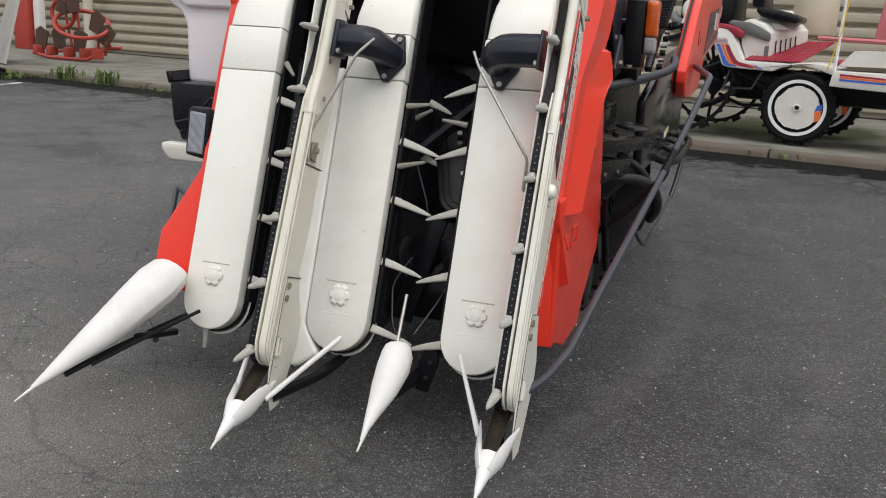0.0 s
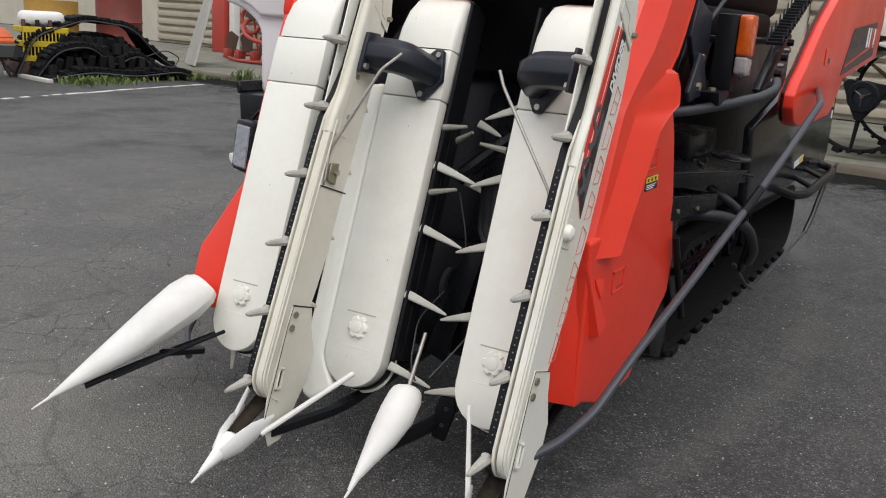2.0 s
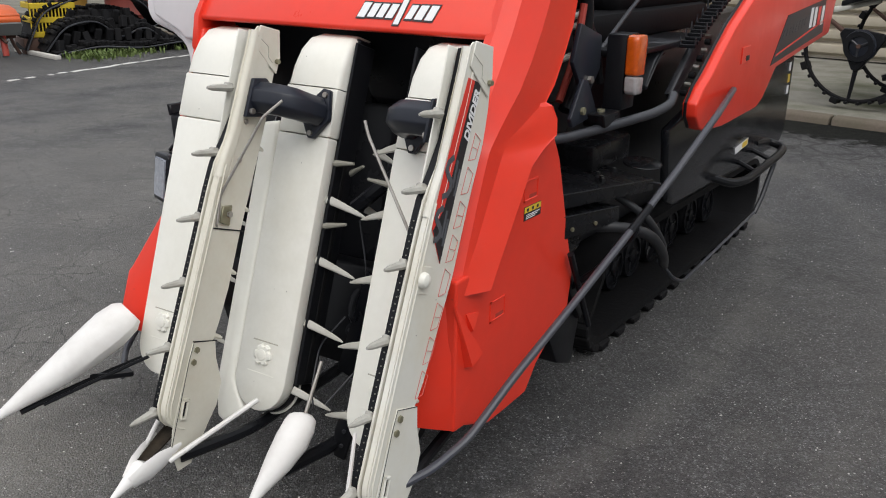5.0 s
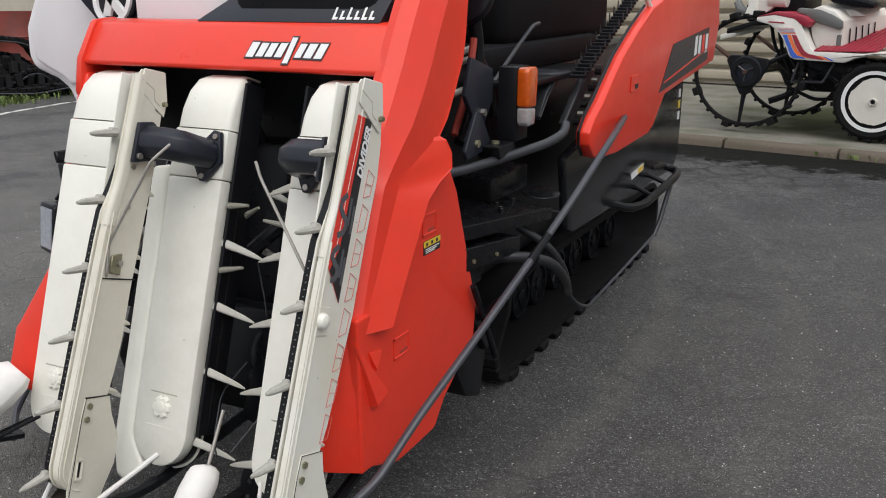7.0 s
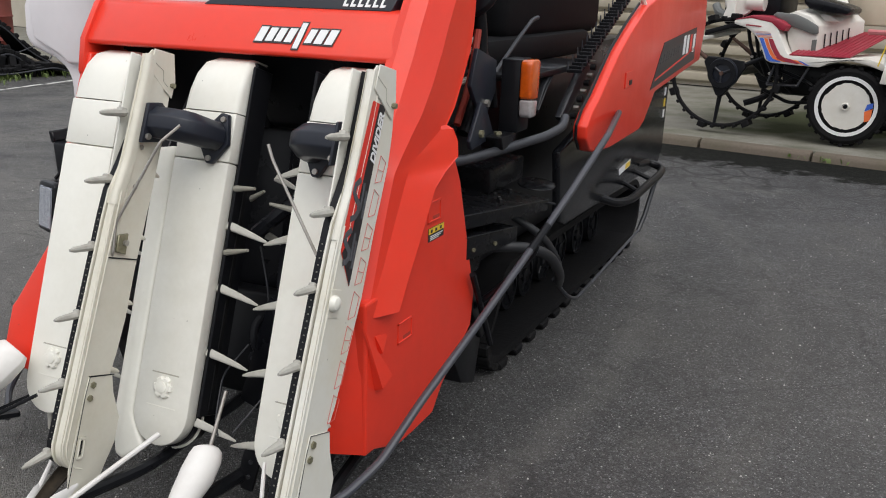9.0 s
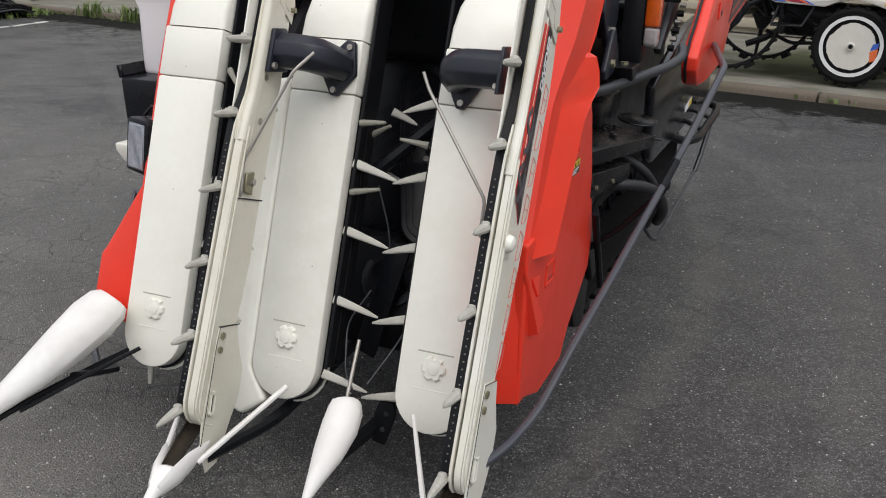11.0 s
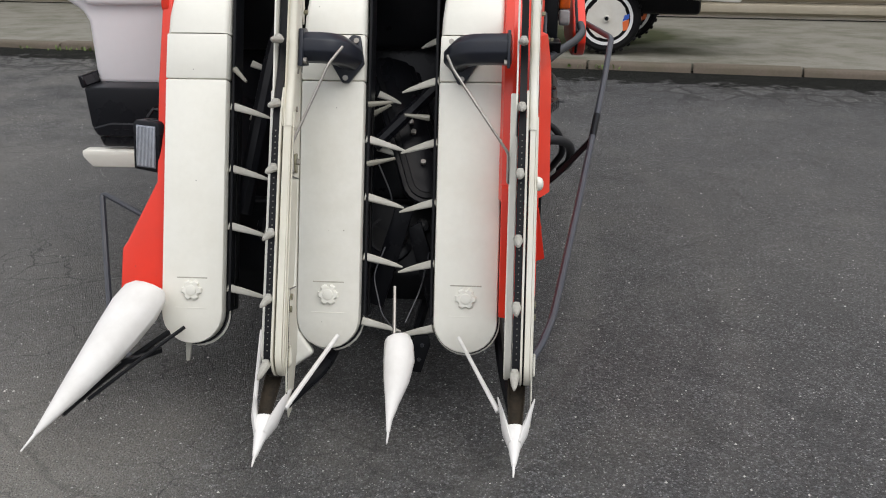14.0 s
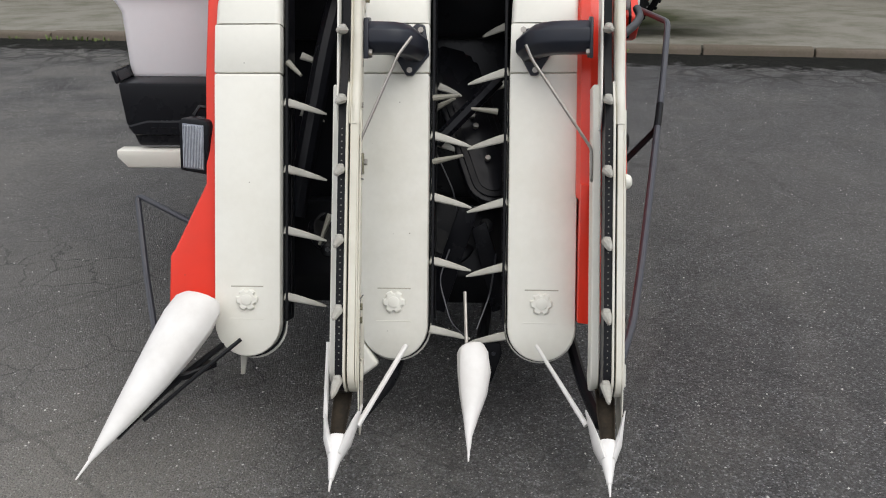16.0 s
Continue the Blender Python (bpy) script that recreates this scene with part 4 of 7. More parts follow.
# hood beam across the front, a flat leaning face folded over at its top
beam = [(0.325, 1.172), (0.312, 1.176), (0.311, 1.186), (0.372, 1.283), (0.380, 1.291), (0.395, 1.296), (0.432, 1.299), (0.432, 1.172)]
hood = part("hood", prism(beam, -0.492, 0.50, "x", 0.003, 2), RED, combine, "glossy red front hood beam")
part("hood_end", prism([(0.290, 1.085), (0.285, 1.10), (0.302, 1.19), (0.364, 1.288), (0.374, 1.297), (0.45, 1.302), (0.45, 1.085)], -0.511, -0.490, "x", 0.004, 2), RED, hood)
dark = loft([[(-0.135, 0.386, 1.2945), (0.452, 0.386, 1.2945), (0.452, 0.43, 1.285), (-0.135, 0.43, 1.285)], [(-0.02, 0.445, 1.372), (0.470, 0.445, 1.372), (0.470, 0.50, 1.36), (-0.02, 0.50, 1.36)], [(0.14, 0.66, 1.52), (0.50, 0.66, 1.52), (0.50, 0.70, 1.50), (0.14, 0.70, 1.50)]], bevel=0.006)
part("dash_panel", dark, SLATE, hood, "slate plastic dash panel")


def on_hood(x, z):
    """A place on the beam's sloping front face."""
    return Vector((x, 0.311 + (z - 1.186) * 0.629, z))


def on_dash(x, z):
    """A place on the dash panel's front."""
    return Vector((x, 0.386 + (z - 1.2945) * 0.761, z))


def flat_shape(pts, lift, thick, material, owner, name, plane):
    out = (plane(0, 1) - plane(0, 0)).cross(Vector((1, 0, 0))).normalized()
    if out.y > 0:
        out = -out
    secs = [[plane(*p) + out * h for p in pts] for h in (lift, lift + thick)]
    return part(name, loft(secs), material, owner)


# maker's marks as plain slanted shapes
word = [(0.0, 0.036, 0.024), (0.032, 0.033, 0.022), (0.061, 0.033, 0.022), (0.091, 0.034, 0.022), (0.122, 0.062, 0.016), (0.153, 0.033, 0.020), (0.181, 0.034, 0.024), (0.213, 0.035, 0.023)]
for x, h, w in word:
    x0, z0 = 0.083 + x, 1.226 - h / 2
    for g, material, lift in ((0.004, DECAL_BLACK, 0.0016), (0.0, DECAL_WHITE, 0.0026)):
        flat_shape([(x0 - g, z0 - g), (x0 + w + g * 0.6, z0 - g), (x0 + w + 0.011 + g, z0 + h + g), (x0 + 0.011 - g * 0.6, z0 + h + g)], lift, 0.0008, material, hood, "mark", on_hood)
for k in range(6):
    x0 = 0.310 + k * 0.0215
    h = 0.030 if k in (0, 2, 4) else 0.021
    flat_shape([(x0, 1.302), (x0 + 0.006, 1.302), (x0 + 0.008, 1.302 + h), (x0 + 0.002, 1.302 + h)], 0.001, 0.001, DECAL_WHITE, hood, "mark", on_dash)
    flat_shape([(x0 + 0.0062, 1.302), (x0 + 0.015, 1.302), (x0 + 0.016, 1.308), (x0 + 0.0066, 1.308)], 0.001, 0.001, DECAL_WHITE, hood, "mark", on_dash)

# side cover: an upper shell whose proud chamfered edge overlaps the flat door below it
LEVELS = ((0.612, 0.030, 0.148), (0.661, 0.048, 0.180), (0.724, 0.071, 0.224), (0.825, 0.110, 0.295), (0.88, 0.132, 0.333), (0.912, 0.146, 0.391), (0.936, 0.155, 0.463), (0.946, 0.160, 0.466), (0.975, 0.173, 0.472), (1.010, 0.193, 0.452), (1.019, 0.198, 0.446), (1.06, 0.225, 0.486), (1.125, 0.268, 0.526), (1.20, 0.318, 0.572), (1.262, 0.352, 0.589), (1.33, 0.395, 0.598), (1.42, 0.450, 0.62), (1.62, 0.560, 0.70))
BEND = ((0.60, 0.056), (0.661, 0.092), (0.724, 0.133), (0.825, 0.190), (0.946, 0.261), (0.975, 0.333), (1.017, 0.430))
secs = []
for z, yf, yr in LEVELS:
    up = min(max((z - 0.93) / 0.15, 0), 1)
    flat = 0.578 + 0.010 * up
    if z < 1.017:
        k = max(q for q in range(6) if BEND[q][0] <= z)
        (z0, y0), (z1, y1) = BEND[k], BEND[k + 1]
        crease = y0 + (y1 - y0) * (z - z0) / (z1 - z0)
        proud = 0.615 - 0.012 * max((z - 0.93) / 0.087, 0)
    else:
        crease, proud = yr - 0.03, flat + 0.004
    bow = min(yf + 0.032 + 0.06 * up, crease - 0.008)
    secs.append([(0.474, yr, z), (0.474, yf + 0.03, z), (0.482, yf + 0.004, z), (0.505, yf, z), (0.545, yf + 0.007 + 0.01 * up, z), (flat - 0.004, bow, z), (flat, crease, z), (proud - 0.002, yr - 0.010, z), (proud, yr - 0.004, z), (proud - 0.004, yr, z)])
cover = part("side_cover", loft(secs, bevel=0.0), RED, combine, "glossy red moulded side cover", smooth=15)
door = [(0.04, 0.268), (0.085, 0.266), (0.21, 0.219), (0.30, 0.219), (0.413, 0.222), (0.471, 0.285), (0.66, 0.400), (0.677, 0.494), (0.554, 0.853), (0.50, 0.945), (0.42, 0.93), (0.30, 0.86), (0.14, 0.66), (0.04, 0.655)]
part("cover_door", prism(door, 0.497, 0.583, "x", 0.006, 2), RED, cover, "red lower side door", smooth=12)
# the door's front turns in towards the machine
flange = loft([[(0.482, -0.034, 0.300), (0.522, -0.022, 0.290), (0.5825, 0.046, 0.268), (0.56, 0.06, 0.268), (0.482, 0.06, 0.268)], [(0.482, 0.010, 0.50), (0.522, 0.016, 0.50), (0.5825, 0.052, 0.50), (0.56, 0.07, 0.50), (0.482, 0.07, 0.50)], [(0.482, 0.026, 0.655), (0.522, 0.032, 0.655), (0.5825, 0.060, 0.655), (0.56, 0.075, 0.655), (0.482, 0.075, 0.655)]], bevel=0.004)
part("cover_flange", flange, RED, cover)
part("inner_wing", lean(box(0.440, 0.498, -0.06, 0.36, -0.132, -0.122, 0.003, 1)), RED, cover)
facet = loft([[(0.580, 0.030, 0.602), (0.580, 0.083, 0.424), (0.580, 0.142, 0.440)], [(0.5845, 0.034, 0.598), (0.606, 0.083, 0.434), (0.603, 0.136, 0.450)]])
part("cover_facet", facet, RED, cover, smooth=10)
facet = loft([[(0.580, 0.080, 0.566), (0.580, 0.142, 0.552), (0.580, 0.100, 0.510)], [(0.585, 0.082, 0.564), (0.586, 0.139, 0.551), (0.596, 0.100, 0.518)]])
part("cover_facet", facet, RED, cover, smooth=10)
for y0, z0 in ((0.352, 0.775), (0.197, 0.500)):
    x0 = 0.5825
    fr = bmesh.new()
    for a, b, c, d in ((0, 0.078, 0, 0.006), (0, 0.078, 0.050, 0.056), (0, 0.006, 0, 0.056), (0.072, 0.078, 0, 0.056)):
        box(x0 - 0.002, x0 + 0.003, y0 + a, y0 + b, z0 + c, z0 + d, 0.001, 1, fr)
    latch = part("latch_frame", fr, RED, cover, "recessed red latch grip")
    part("latch_slot", box(x0 - 0.001, x0 + 0.0006, y0 + 0.03, y0 + 0.070, z0 + 0.006, z0 + 0.016, 0), RED_OLD, latch)
STICK_Y = mat("sticker_yellow", (0.72, 0.50, 0.04), 0.45, grain=0.03)
lab = part("warning_label", box(0.583, 0.5842, 0.356, 0.448, 0.726, 0.762, 0), DECAL_BLACK, cover, "yellow and black warning label")
part("label_field", box(0.5844, 0.5852, 0.357, 0.447, 0.746, 0.761, 0), STICK_Y, lab)
for k in range(3):
    part("label_sign", box(0.5853, 0.5858, 0.368 + k * 0.027, 0.378 + k * 0.027, 0.749, 0.757, 0), DECAL_BLACK, lab)
    part("label_line", box(0.5844, 0.585, 0.366, 0.44 - 0.012 * k, 0.7385 - k * 0.0045, 0.7405 - k * 0.0045, 0), DECAL_WHITE, lab)

# cover on the tank side
poly = [(-0.478, 1.15), (-0.508, 1.15), (-0.516, 0.90), (-0.514, 0.62), (-0.600, 0.452), (-0.613, 0.435), (-0.615, 0.315), (-0.60, 0.298), (-0.54, 0.275), (-0.44, 0.27), (-0.44, 0.80), (-0.478, 0.9)]
part("side_cover", shear_y(prism(poly, 0.03, 0.20, "y", 0.008, 3), 0.345, 0.342), RED, combine, "red side cover flaring at its foot")

# work lamp
lampm = pose(-0.546, 0.172, 0.714, -6, 2, -15)
bm = prism([(-0.044, -0.070), (0.036, -0.074), (0.046, -0.064), (0.046, 0.064), (0.036, 0.075), (-0.036, 0.075), (-0.046, 0.064)], -0.012, 0.055, "y", 0.008, 2)
put(bm, lampm)
wl = part("work_lamp", bm, BLACK_PL, combine, "black rectangular work lamp with ribbed clear lens")
bm = box(-0.033, 0.033, -0.014, -0.010, -0.061, 0.061, 0.004, 2)
put(bm, lampm)
lens = part("lens", bm, REFLECT, wl, "ribbed clear lens over a dull reflector")
for k in range(13):
    bm = box(-0.0305 + k * 0.0048, -0.0280 + k * 0.0048, -0.0160, -0.014, -0.057, 0.057, 0.0008, 1)
    put(bm, lampm)
    part("lens_rib", bm, CLEAR, lens)
part("lamp_bracket", tube([(-0.50, 0.24, 0.80), (-0.54, 0.22, 0.812), (-0.555, 0.21, 0.79)], 0.006, 6), BLACK, wl)

# ---- tank, lower box, sill ----
tank = [(-0.55, 0.815), (-0.882, 0.815), (-0.888, 1.02), (-0.905, 1.055), (-0.96, 1.09), (-1.06, 1.12), (-1.085, 1.16), (-1.08, 1.26), (-1.0, 1.40), (-0.92, 1.75), (-0.1, 1.75), (-0.1, 1.0)]
tk = part("grain_tank", prism(tank, 0.60, 2.3, "y", 0.035, 4), TANK, combine, "milky white plastic grain tank")
part("tank_step", prism([(-0.50, 1.075), (-0.87, 1.075), (-0.90, 1.10), (-1.02, 1.15), (-1.03, 1.27), (-0.94, 1.42), (-0.88, 1.7), (-0.3, 1.7)], 0.578, 0.62, "y", 0.014, 3), TANK, tk)
part("tank_vent", prism([(-0.72, 1.42), (-0.705, 1.355), (-0.63, 1.285), (-0.45, 1.285), (-0.40, 1.33), (-0.30, 1.38), (-0.30, 1.6), (-0.7, 1.6)], 0.505, 0.585, "y", 0.008, 2), SLATE, tk, "dark slate panel on the tank")
part("tank_front", prism([(-0.42, 1.20), (-0.02, 1.20), (-0.02, 1.62), (-0.30, 1.62), (-0.42, 1.40)], 0.455, 0.60, "y", 0.012, 2), TANK, tk)
part("badge", disc((-0.545, 0.505, 1.352), (0, -1, 0.15), 0.088, 0.018, 40, 0.004), BLACK_PL, tk)
part("badge_ring", lathe([(0.062, 0.0), (0.062, 0.012), (0.078, 0.012), (0.078, 0.0), (0.062, 0.0)], (-0.545, 0.499, 1.353), (0, -1, 0.15), 40), DECAL_WHITE, tk)
part("badge_mark", prism([(-0.580, 1.302), (-0.548, 1.302), (-0.515, 1.405), (-0.542, 1.405)], 0.480, 0.494, "y", 0.001, 1), DECAL_WHITE, tk)
part("badge_mark", prism([(-0.558, 1.349), (-0.515, 1.302), (-0.485, 1.312), (-0.535, 1.362)], 0.480, 0.494, "y", 0.001, 1), DECAL_WHITE, tk)
lb = part("lower_box", prism([(-0.55, 0.826), (-0.882, 0.828), (-0.872, 0.70), (-0.852, 0.668), (-0.84, 0.63), (-0.55, 0.63)], 0.495, 1.5, "y", 0.012, 2), BLACK_PL, combine, "black plastic box under the tank")
part("box_lip", prism([(-0.90, 0.862), (-0.882, 0.862), (-0.870, 0.828), (-0.89, 0.820)], 0.50, 1.4, "y", 0.004, 1), BLACK_PL, lb)
part("box_lip", prism([(-0.865, 0.695), (-0.80, 0.712), (-0.56, 0.712), (-0.56, 0.665), (-0.845, 0.665)], 0.486, 0.52, "y", 0.005, 1), BLACK_PL, lb)
for k in range(5):
    part("box_slot", box(-0.79 + 0.032 * k, -0.772 + 0.032 * k, 0.4835, 0.487, 0.688, 0.692, 0.0), BLACK, lb)
part("sill", prism([(-0.905, 0.622), (-0.905, 0.60), (-0.875, 0.566), (-0.55, 0.566), (-0.55, 0.622)], 0.475, 0.53, "y", 0.006, 2), CREAM, combine, "cream painted sill bar")
part("side_guard", tube([(-0.60, 0.36, 0.40), (-0.875, 0.518, 0.466), (-0.80, 0.33, 0.27), (-0.69, 0.08, 0.14), (-0.58, -0.02, 0.12)], 0.010, 8, bend=0.03), GUARD, combine, "bent dark steel side guard")

# ---- frame, engine side and undercarriage ----
part("body_core", prism([(0.62, 0.42), (0.55, 0.95), (0.95, 1.10), (2.9, 1.15), (2.9, 0.42)], -0.52, 0.40, "x", 0.03), BLACK, combine)
part("body_core", prism([(0.50, 0.95), (0.40, 1.20), (0.45, 1.75), (0.80, 1.75), (0.95, 1.12), (0.9, 0.95)], -0.02, 0.43, "x", 0.03), BLACK, combine)
part("body_core", prism([(0.50, 0.95), (0.44, 1.20), (0.95, 1.26), (0.95, 0.95)], -0.50, 0.0, "x", 0.01), BLACK, combine)
part("seat_base", box(-0.10, 0.44, 1.05, 2.2, 1.10, 1.20, 0.03), SEAT, combine)
part("seat", prism([(1.25, 1.18), (1.20, 1.42), (1.30, 1.48), (2.1, 1.50), (2.2, 1.9), (2.4, 1.9), (2.4, 1.18)], -0.08, 0.42, "x", 0.05, 3), SEAT, combine, "black padded operator seat")
part("side_tray", box(0.38, 0.60, 0.95, 1.75, 1.085, 1.105, 0.006), BLACK, combine)
side_frame = part("side_frame", tube([(0.50, 0.40, 0.899), (0.60, 0.57, 0.912), (0.649, 0.744, 0.924), (0.715, 0.879, 0.946), (0.738, 0.945, 0.966), (0.730, 0.985, 0.988)], 0.0135, 12, bend=0.05), PIPE, combine, "dark steel frame pipe")
br = part("bracket", prism([(0.56, 0.960), (0.575, 0.935), (0.720, 0.950), (0.722, 0.968), (0.660, 1.050), (0.630, 1.060)], 0.590, 0.604, "x", 0.004), SLATE, side_frame)
part("bolt", disc((0.608, 0.625, 0.974), (1, 0, 0), 0.011, 0.010, 6), BRASS, br)
br2 = part("bracket", prism([(0.662, 0.962), (0.775, 0.962), (0.790, 0.930), (0.680, 0.924)], 0.585, 0.652, "x", 0.003, 1), BLACK, side_frame)
part("bolt", disc((0.620, 0.717, 0.964), (0, 0, 1), 0.011, 0.010, 6), BRASS, br2)
plate = part("bracket", prism([(0.62, 1.10), (0.70, 1.00), (0.74, 1.01), (0.80, 1.07), (0.80, 1.16), (0.66, 1.20)], 0.56, 0.575, "x", 0.004), SLATE, side_frame)
part("bolt", disc((0.58, 0.725, 1.045), (1, 0, 0), 0.011, 0.012, 6), STEEL, plate)
post = part("lamp_post", prism([(0.80, 0.955), (0.895, 0.955), (0.905, 1.165), (0.81, 1.165)], 0.585, 0.645, "x", 0.006), BLACK, combine, "black post carrying a turn lamp")
turn = part("turn_lamp", prism([(0.795, 1.055), (0.862, 1.050), (0.872, 1.15), (0.862, 1.165), (0.808, 1.165), (0.797, 1.155)], 0.647, 0.684, "x", 0.008, 3), AMBER, post, "amber turn lamp with clear foot")
part("clear_lens", prism([(0.795, 1.010), (0.806, 1.000), (0.855, 1.000), (0.861, 1.048), (0.795, 1.053)], 0.648, 0.683, "x", 0.007, 3), TURN_CLEAR, turn)
part("lever", tube([(0.48, 1.02, 1.10), (0.50, 1.18, 1.21), (0.50, 1.29, 1.26), (0.50, 1.34, 1.265)], 0.007, 8, bend=0.03), PIPE, combine, "thin bent steel lever")
part("handle_post", tube([(0.50, 0.74, 0.95), (0.50, 0.84, 1.08), (0.50, 0.86, 1.20), (0.50, 0.82, 1.33)], 0.020, 12, bend=0.06), BLACK, combine, "black handrail post")
part("handle_post", tube([(0.50, 0.70, 0.98), (0.50, 0.79, 1.10), (0.50, 0.83, 1.24)], 0.011, 8, bend=0.06), RED_OLD, combine)
part("handle_post", tube([(0.49, 0.87, 1.20), (0.49, 0.96, 1.12), (0.49, 1.0, 1.0)], 0.013, 8, bend=0.04), BLACK, combine)
part("mirror", disc((0.47, 0.83, 1.36), (0.1, -1, 0.3), 0.09, 0.05, 28, 0.02), BLACK_PL, combine, "black round-backed mirror")
for z, y in ((1.205, 0.92), (1.175, 0.91), (1.09, 0.88)):
    part("feed_finger", tube([(0.44, y - 0.07, z - 0.01), (0.47, y + 0.02, z + 0.012)], 0.011, 8, r_end=0.007), TINE, combine)
guide = loft([[(0.47, 1.16, 0.985), (0.588, 1.133, 0.985), (0.592, 1.14, 0.970), (0.47, 1.17, 0.965)], [(0.47, 1.19, 1.060), (0.588, 1.20, 1.058), (0.592, 1.215, 1.040), (0.47, 1.21, 1.04)], [(0.47, 1.24, 1.105), (0.588, 1.28, 1.105), (0.592, 1.29, 1.085), (0.47, 1.26, 1.085)], [(0.47, 1.34, 1.118), (0.588, 1.44, 1.105), (0.592, 1.45, 1.085), (0.47, 1.36, 1.098)]], bevel=0.004)
part("chain_guide", guide, SATIN, combine, "curved satin grey chain guide")
part("guide_lip", tube([(0.59, 1.137, 0.98), (0.594, 1.205, 1.054), (0.594, 1.283, 1.102), (0.594, 1.44, 1.103)], 0.004, 6, bend=0.03), BLACK, combine)
part("guide_rail", prism([(1.275, 0.945), (1.31, 0.925), (1.345, 0.945), (1.62, 1.085), (1.60, 1.10), (1.50, 1.105)], 0.60, 0.625, "x", 0.004), SATIN, combine)
for k in range(7):
    y, z = 1.33 + k * 0.035, 0.945 + k * 0.025
    part("bolt", disc((0.648, y, z), (1, 0, 0), 0.011 - 0.003 * (k % 2), 0.02, 8), STEEL if k % 2 else BLACK, combine)
# feed chain climbing behind the red panel
for k in range(26):
    y, z = 1.38 + k * 0.026, 1.085 + k * 0.0105
    part("chain_link", box(0.60, 0.655, y, y + 0.017, z, z + 0.012, 0.002, 1), BLACK, combine)
    if k % 2 == 0:
        part("chain_tooth", prism([(y, z + 0.01), (y + 0.013, z + 0.01), (y + 0.003, z + 0.038)], 0.60, 0.604, "x", 0), PIPE, combine)
        part("chain_tooth", prism([(y, z + 0.01), (y + 0.013, z + 0.01), (y + 0.003, z + 0.038)], 0.651, 0.655, "x", 0), PIPE, combine)

# rear side panels
rp = part("rear_panel", prism([(1.234, 0.846), (1.170, 0.862), (1.122, 0.905), (1.118, 0.945), (1.165, 0.985), (1.241, 1.023), (1.34, 1.087), (1.45, 1.155), (1.622, 1.233), (1.818, 1.308), (3.00, 1.52), (3.10, 1.214), (3.016, 1.040), (2.067, 0.969), (1.915, 0.869), (1.838, 0.844), (1.423, 0.835)], 0.715, 0.762, "x", 0.007, 3), RED, combine, "glossy red rear side panel")
edge_pts = [(1.150, 0.868), (1.112, 0.905), (1.110, 0.948), (1.158, 0.992), (1.235, 1.032), (1.334, 1.096), (1.445, 1.164), (1.618, 1.242), (1.812, 1.316)]
part("panel_edge", tube([(0.728, y, z) for y, z in edge_pts], 0.005, 6), BLACK, rp)
part("panel_latch", box(0.762, 0.766, 1.55, 1.65, 1.026, 1.084, 0.002, 1), RED, rp)
part("latch_slot", box(0.7662, 0.7672, 1.60, 1.64, 1.035, 1.052, 0), BLACK, rp)
part("decal", prism([(2.157, 1.161), (2.851, 1.203), (2.854, 1.055), (1.963, 0.985)], 0.7625, 0.7645, "x", 0), DECAL_BLACK, rp)
for k in range(8):
    y = 2.10 + k * 0.05
    part("mark", prism([(y, 1.075 + 0.004 * k), (y + 0.035, 1.078 + 0.004 * k), (y + 0.055, 1.115 + 0.004 * k), (y + 0.02, 1.112 + 0.004 * k)], 0.7648, 0.7655, "x", 0), PIPE, rp)
for k in range(4):
    y = 2.55 + k * 0.075
    part("mark", prism([(y, 1.09), (y + 0.05, 1.094), (y + 0.06, 1.175), (y + 0.012, 1.172)], 0.7648, 0.7655, "x", 0), DECAL_WHITE if k != 2 else DECAL_RED, rp)
part("mark", prism([(2.02, 1.015), (2.86, 1.105), (2.86, 1.113), (2.03, 1.023)], 0.7648, 0.7655, "x", 0), DECAL_RED, rp)
part("panel_arch", tube([(0.735, 1.80, 1.35), (0.745, 1.86, 1.29), (0.745, 1.95, 1.275), (0.74, 2.1, 1.33), (0.73, 2.3, 1.45)], 0.010, 8, bend=0.05), CREAM, rp)
lp = part("lower_panel", prism([(1.325, 0.820), (1.375, 0.562), (1.434, 0.533), (1.739, 0.527), (2.40, 0.515), (2.95, 0.500), (3.047, 0.571), (3.072, 0.911), (3.005, 1.01), (2.001, 0.966)], 0.580, 0.615, "x", 0.012, 2), GLOSSY, combine, "glossy dark lower side panel")
part("panel_label", prism([(2.175, 0.589), (2.361, 0.603), (2.361, 0.632), (2.164, 0.617)], 0.6155, 0.617, "x", 0), DECAL_WHITE, lp)
part("label_field", prism([(2.274, 0.599), (2.35, 0.605), (2.35, 0.627), (2.274, 0.622)], 0.6172, 0.618, "x", 0), STICK_Y, lp)
for k in range(3):
    part("label_field", box(0.6155, 0.6165, 2.972, 3.012, 0.748 + k * 0.055, 0.788 + k * 0.055, 0), (DECAL_WHITE, STICK_Y, DECAL_WHITE)[k], lp)
# step loop
step = part("step_loop", tube([(0.60, 1.93, 0.535), (0.655, 2.00, 0.505), (0.690, 2.12, 0.500), (0.705, 2.62, 0.530), (0.690, 2.72, 0.540), (0.62, 2.72, 0.560), (0.60, 2.55, 0.575)], 0.018, 10, bend=0.05), BLACK, combine, "black tubular step loop")
part("step_bar", tube([(0.695, 2.25, 0.508), (0.60, 2.27, 0.545)], 0.011, 8), BLACK, step)
part("step_bar", tube([(0.70, 2.48, 0.522), (0.60, 2.48, 0.560)], 0.011, 8), BLACK, step)
part("step_leg", tube([(0.695, 2.60, 0.53), (0.668, 2.52, 0.34), (0.655, 2.47, 0.275)], 0.011, 8), PIPE, step)
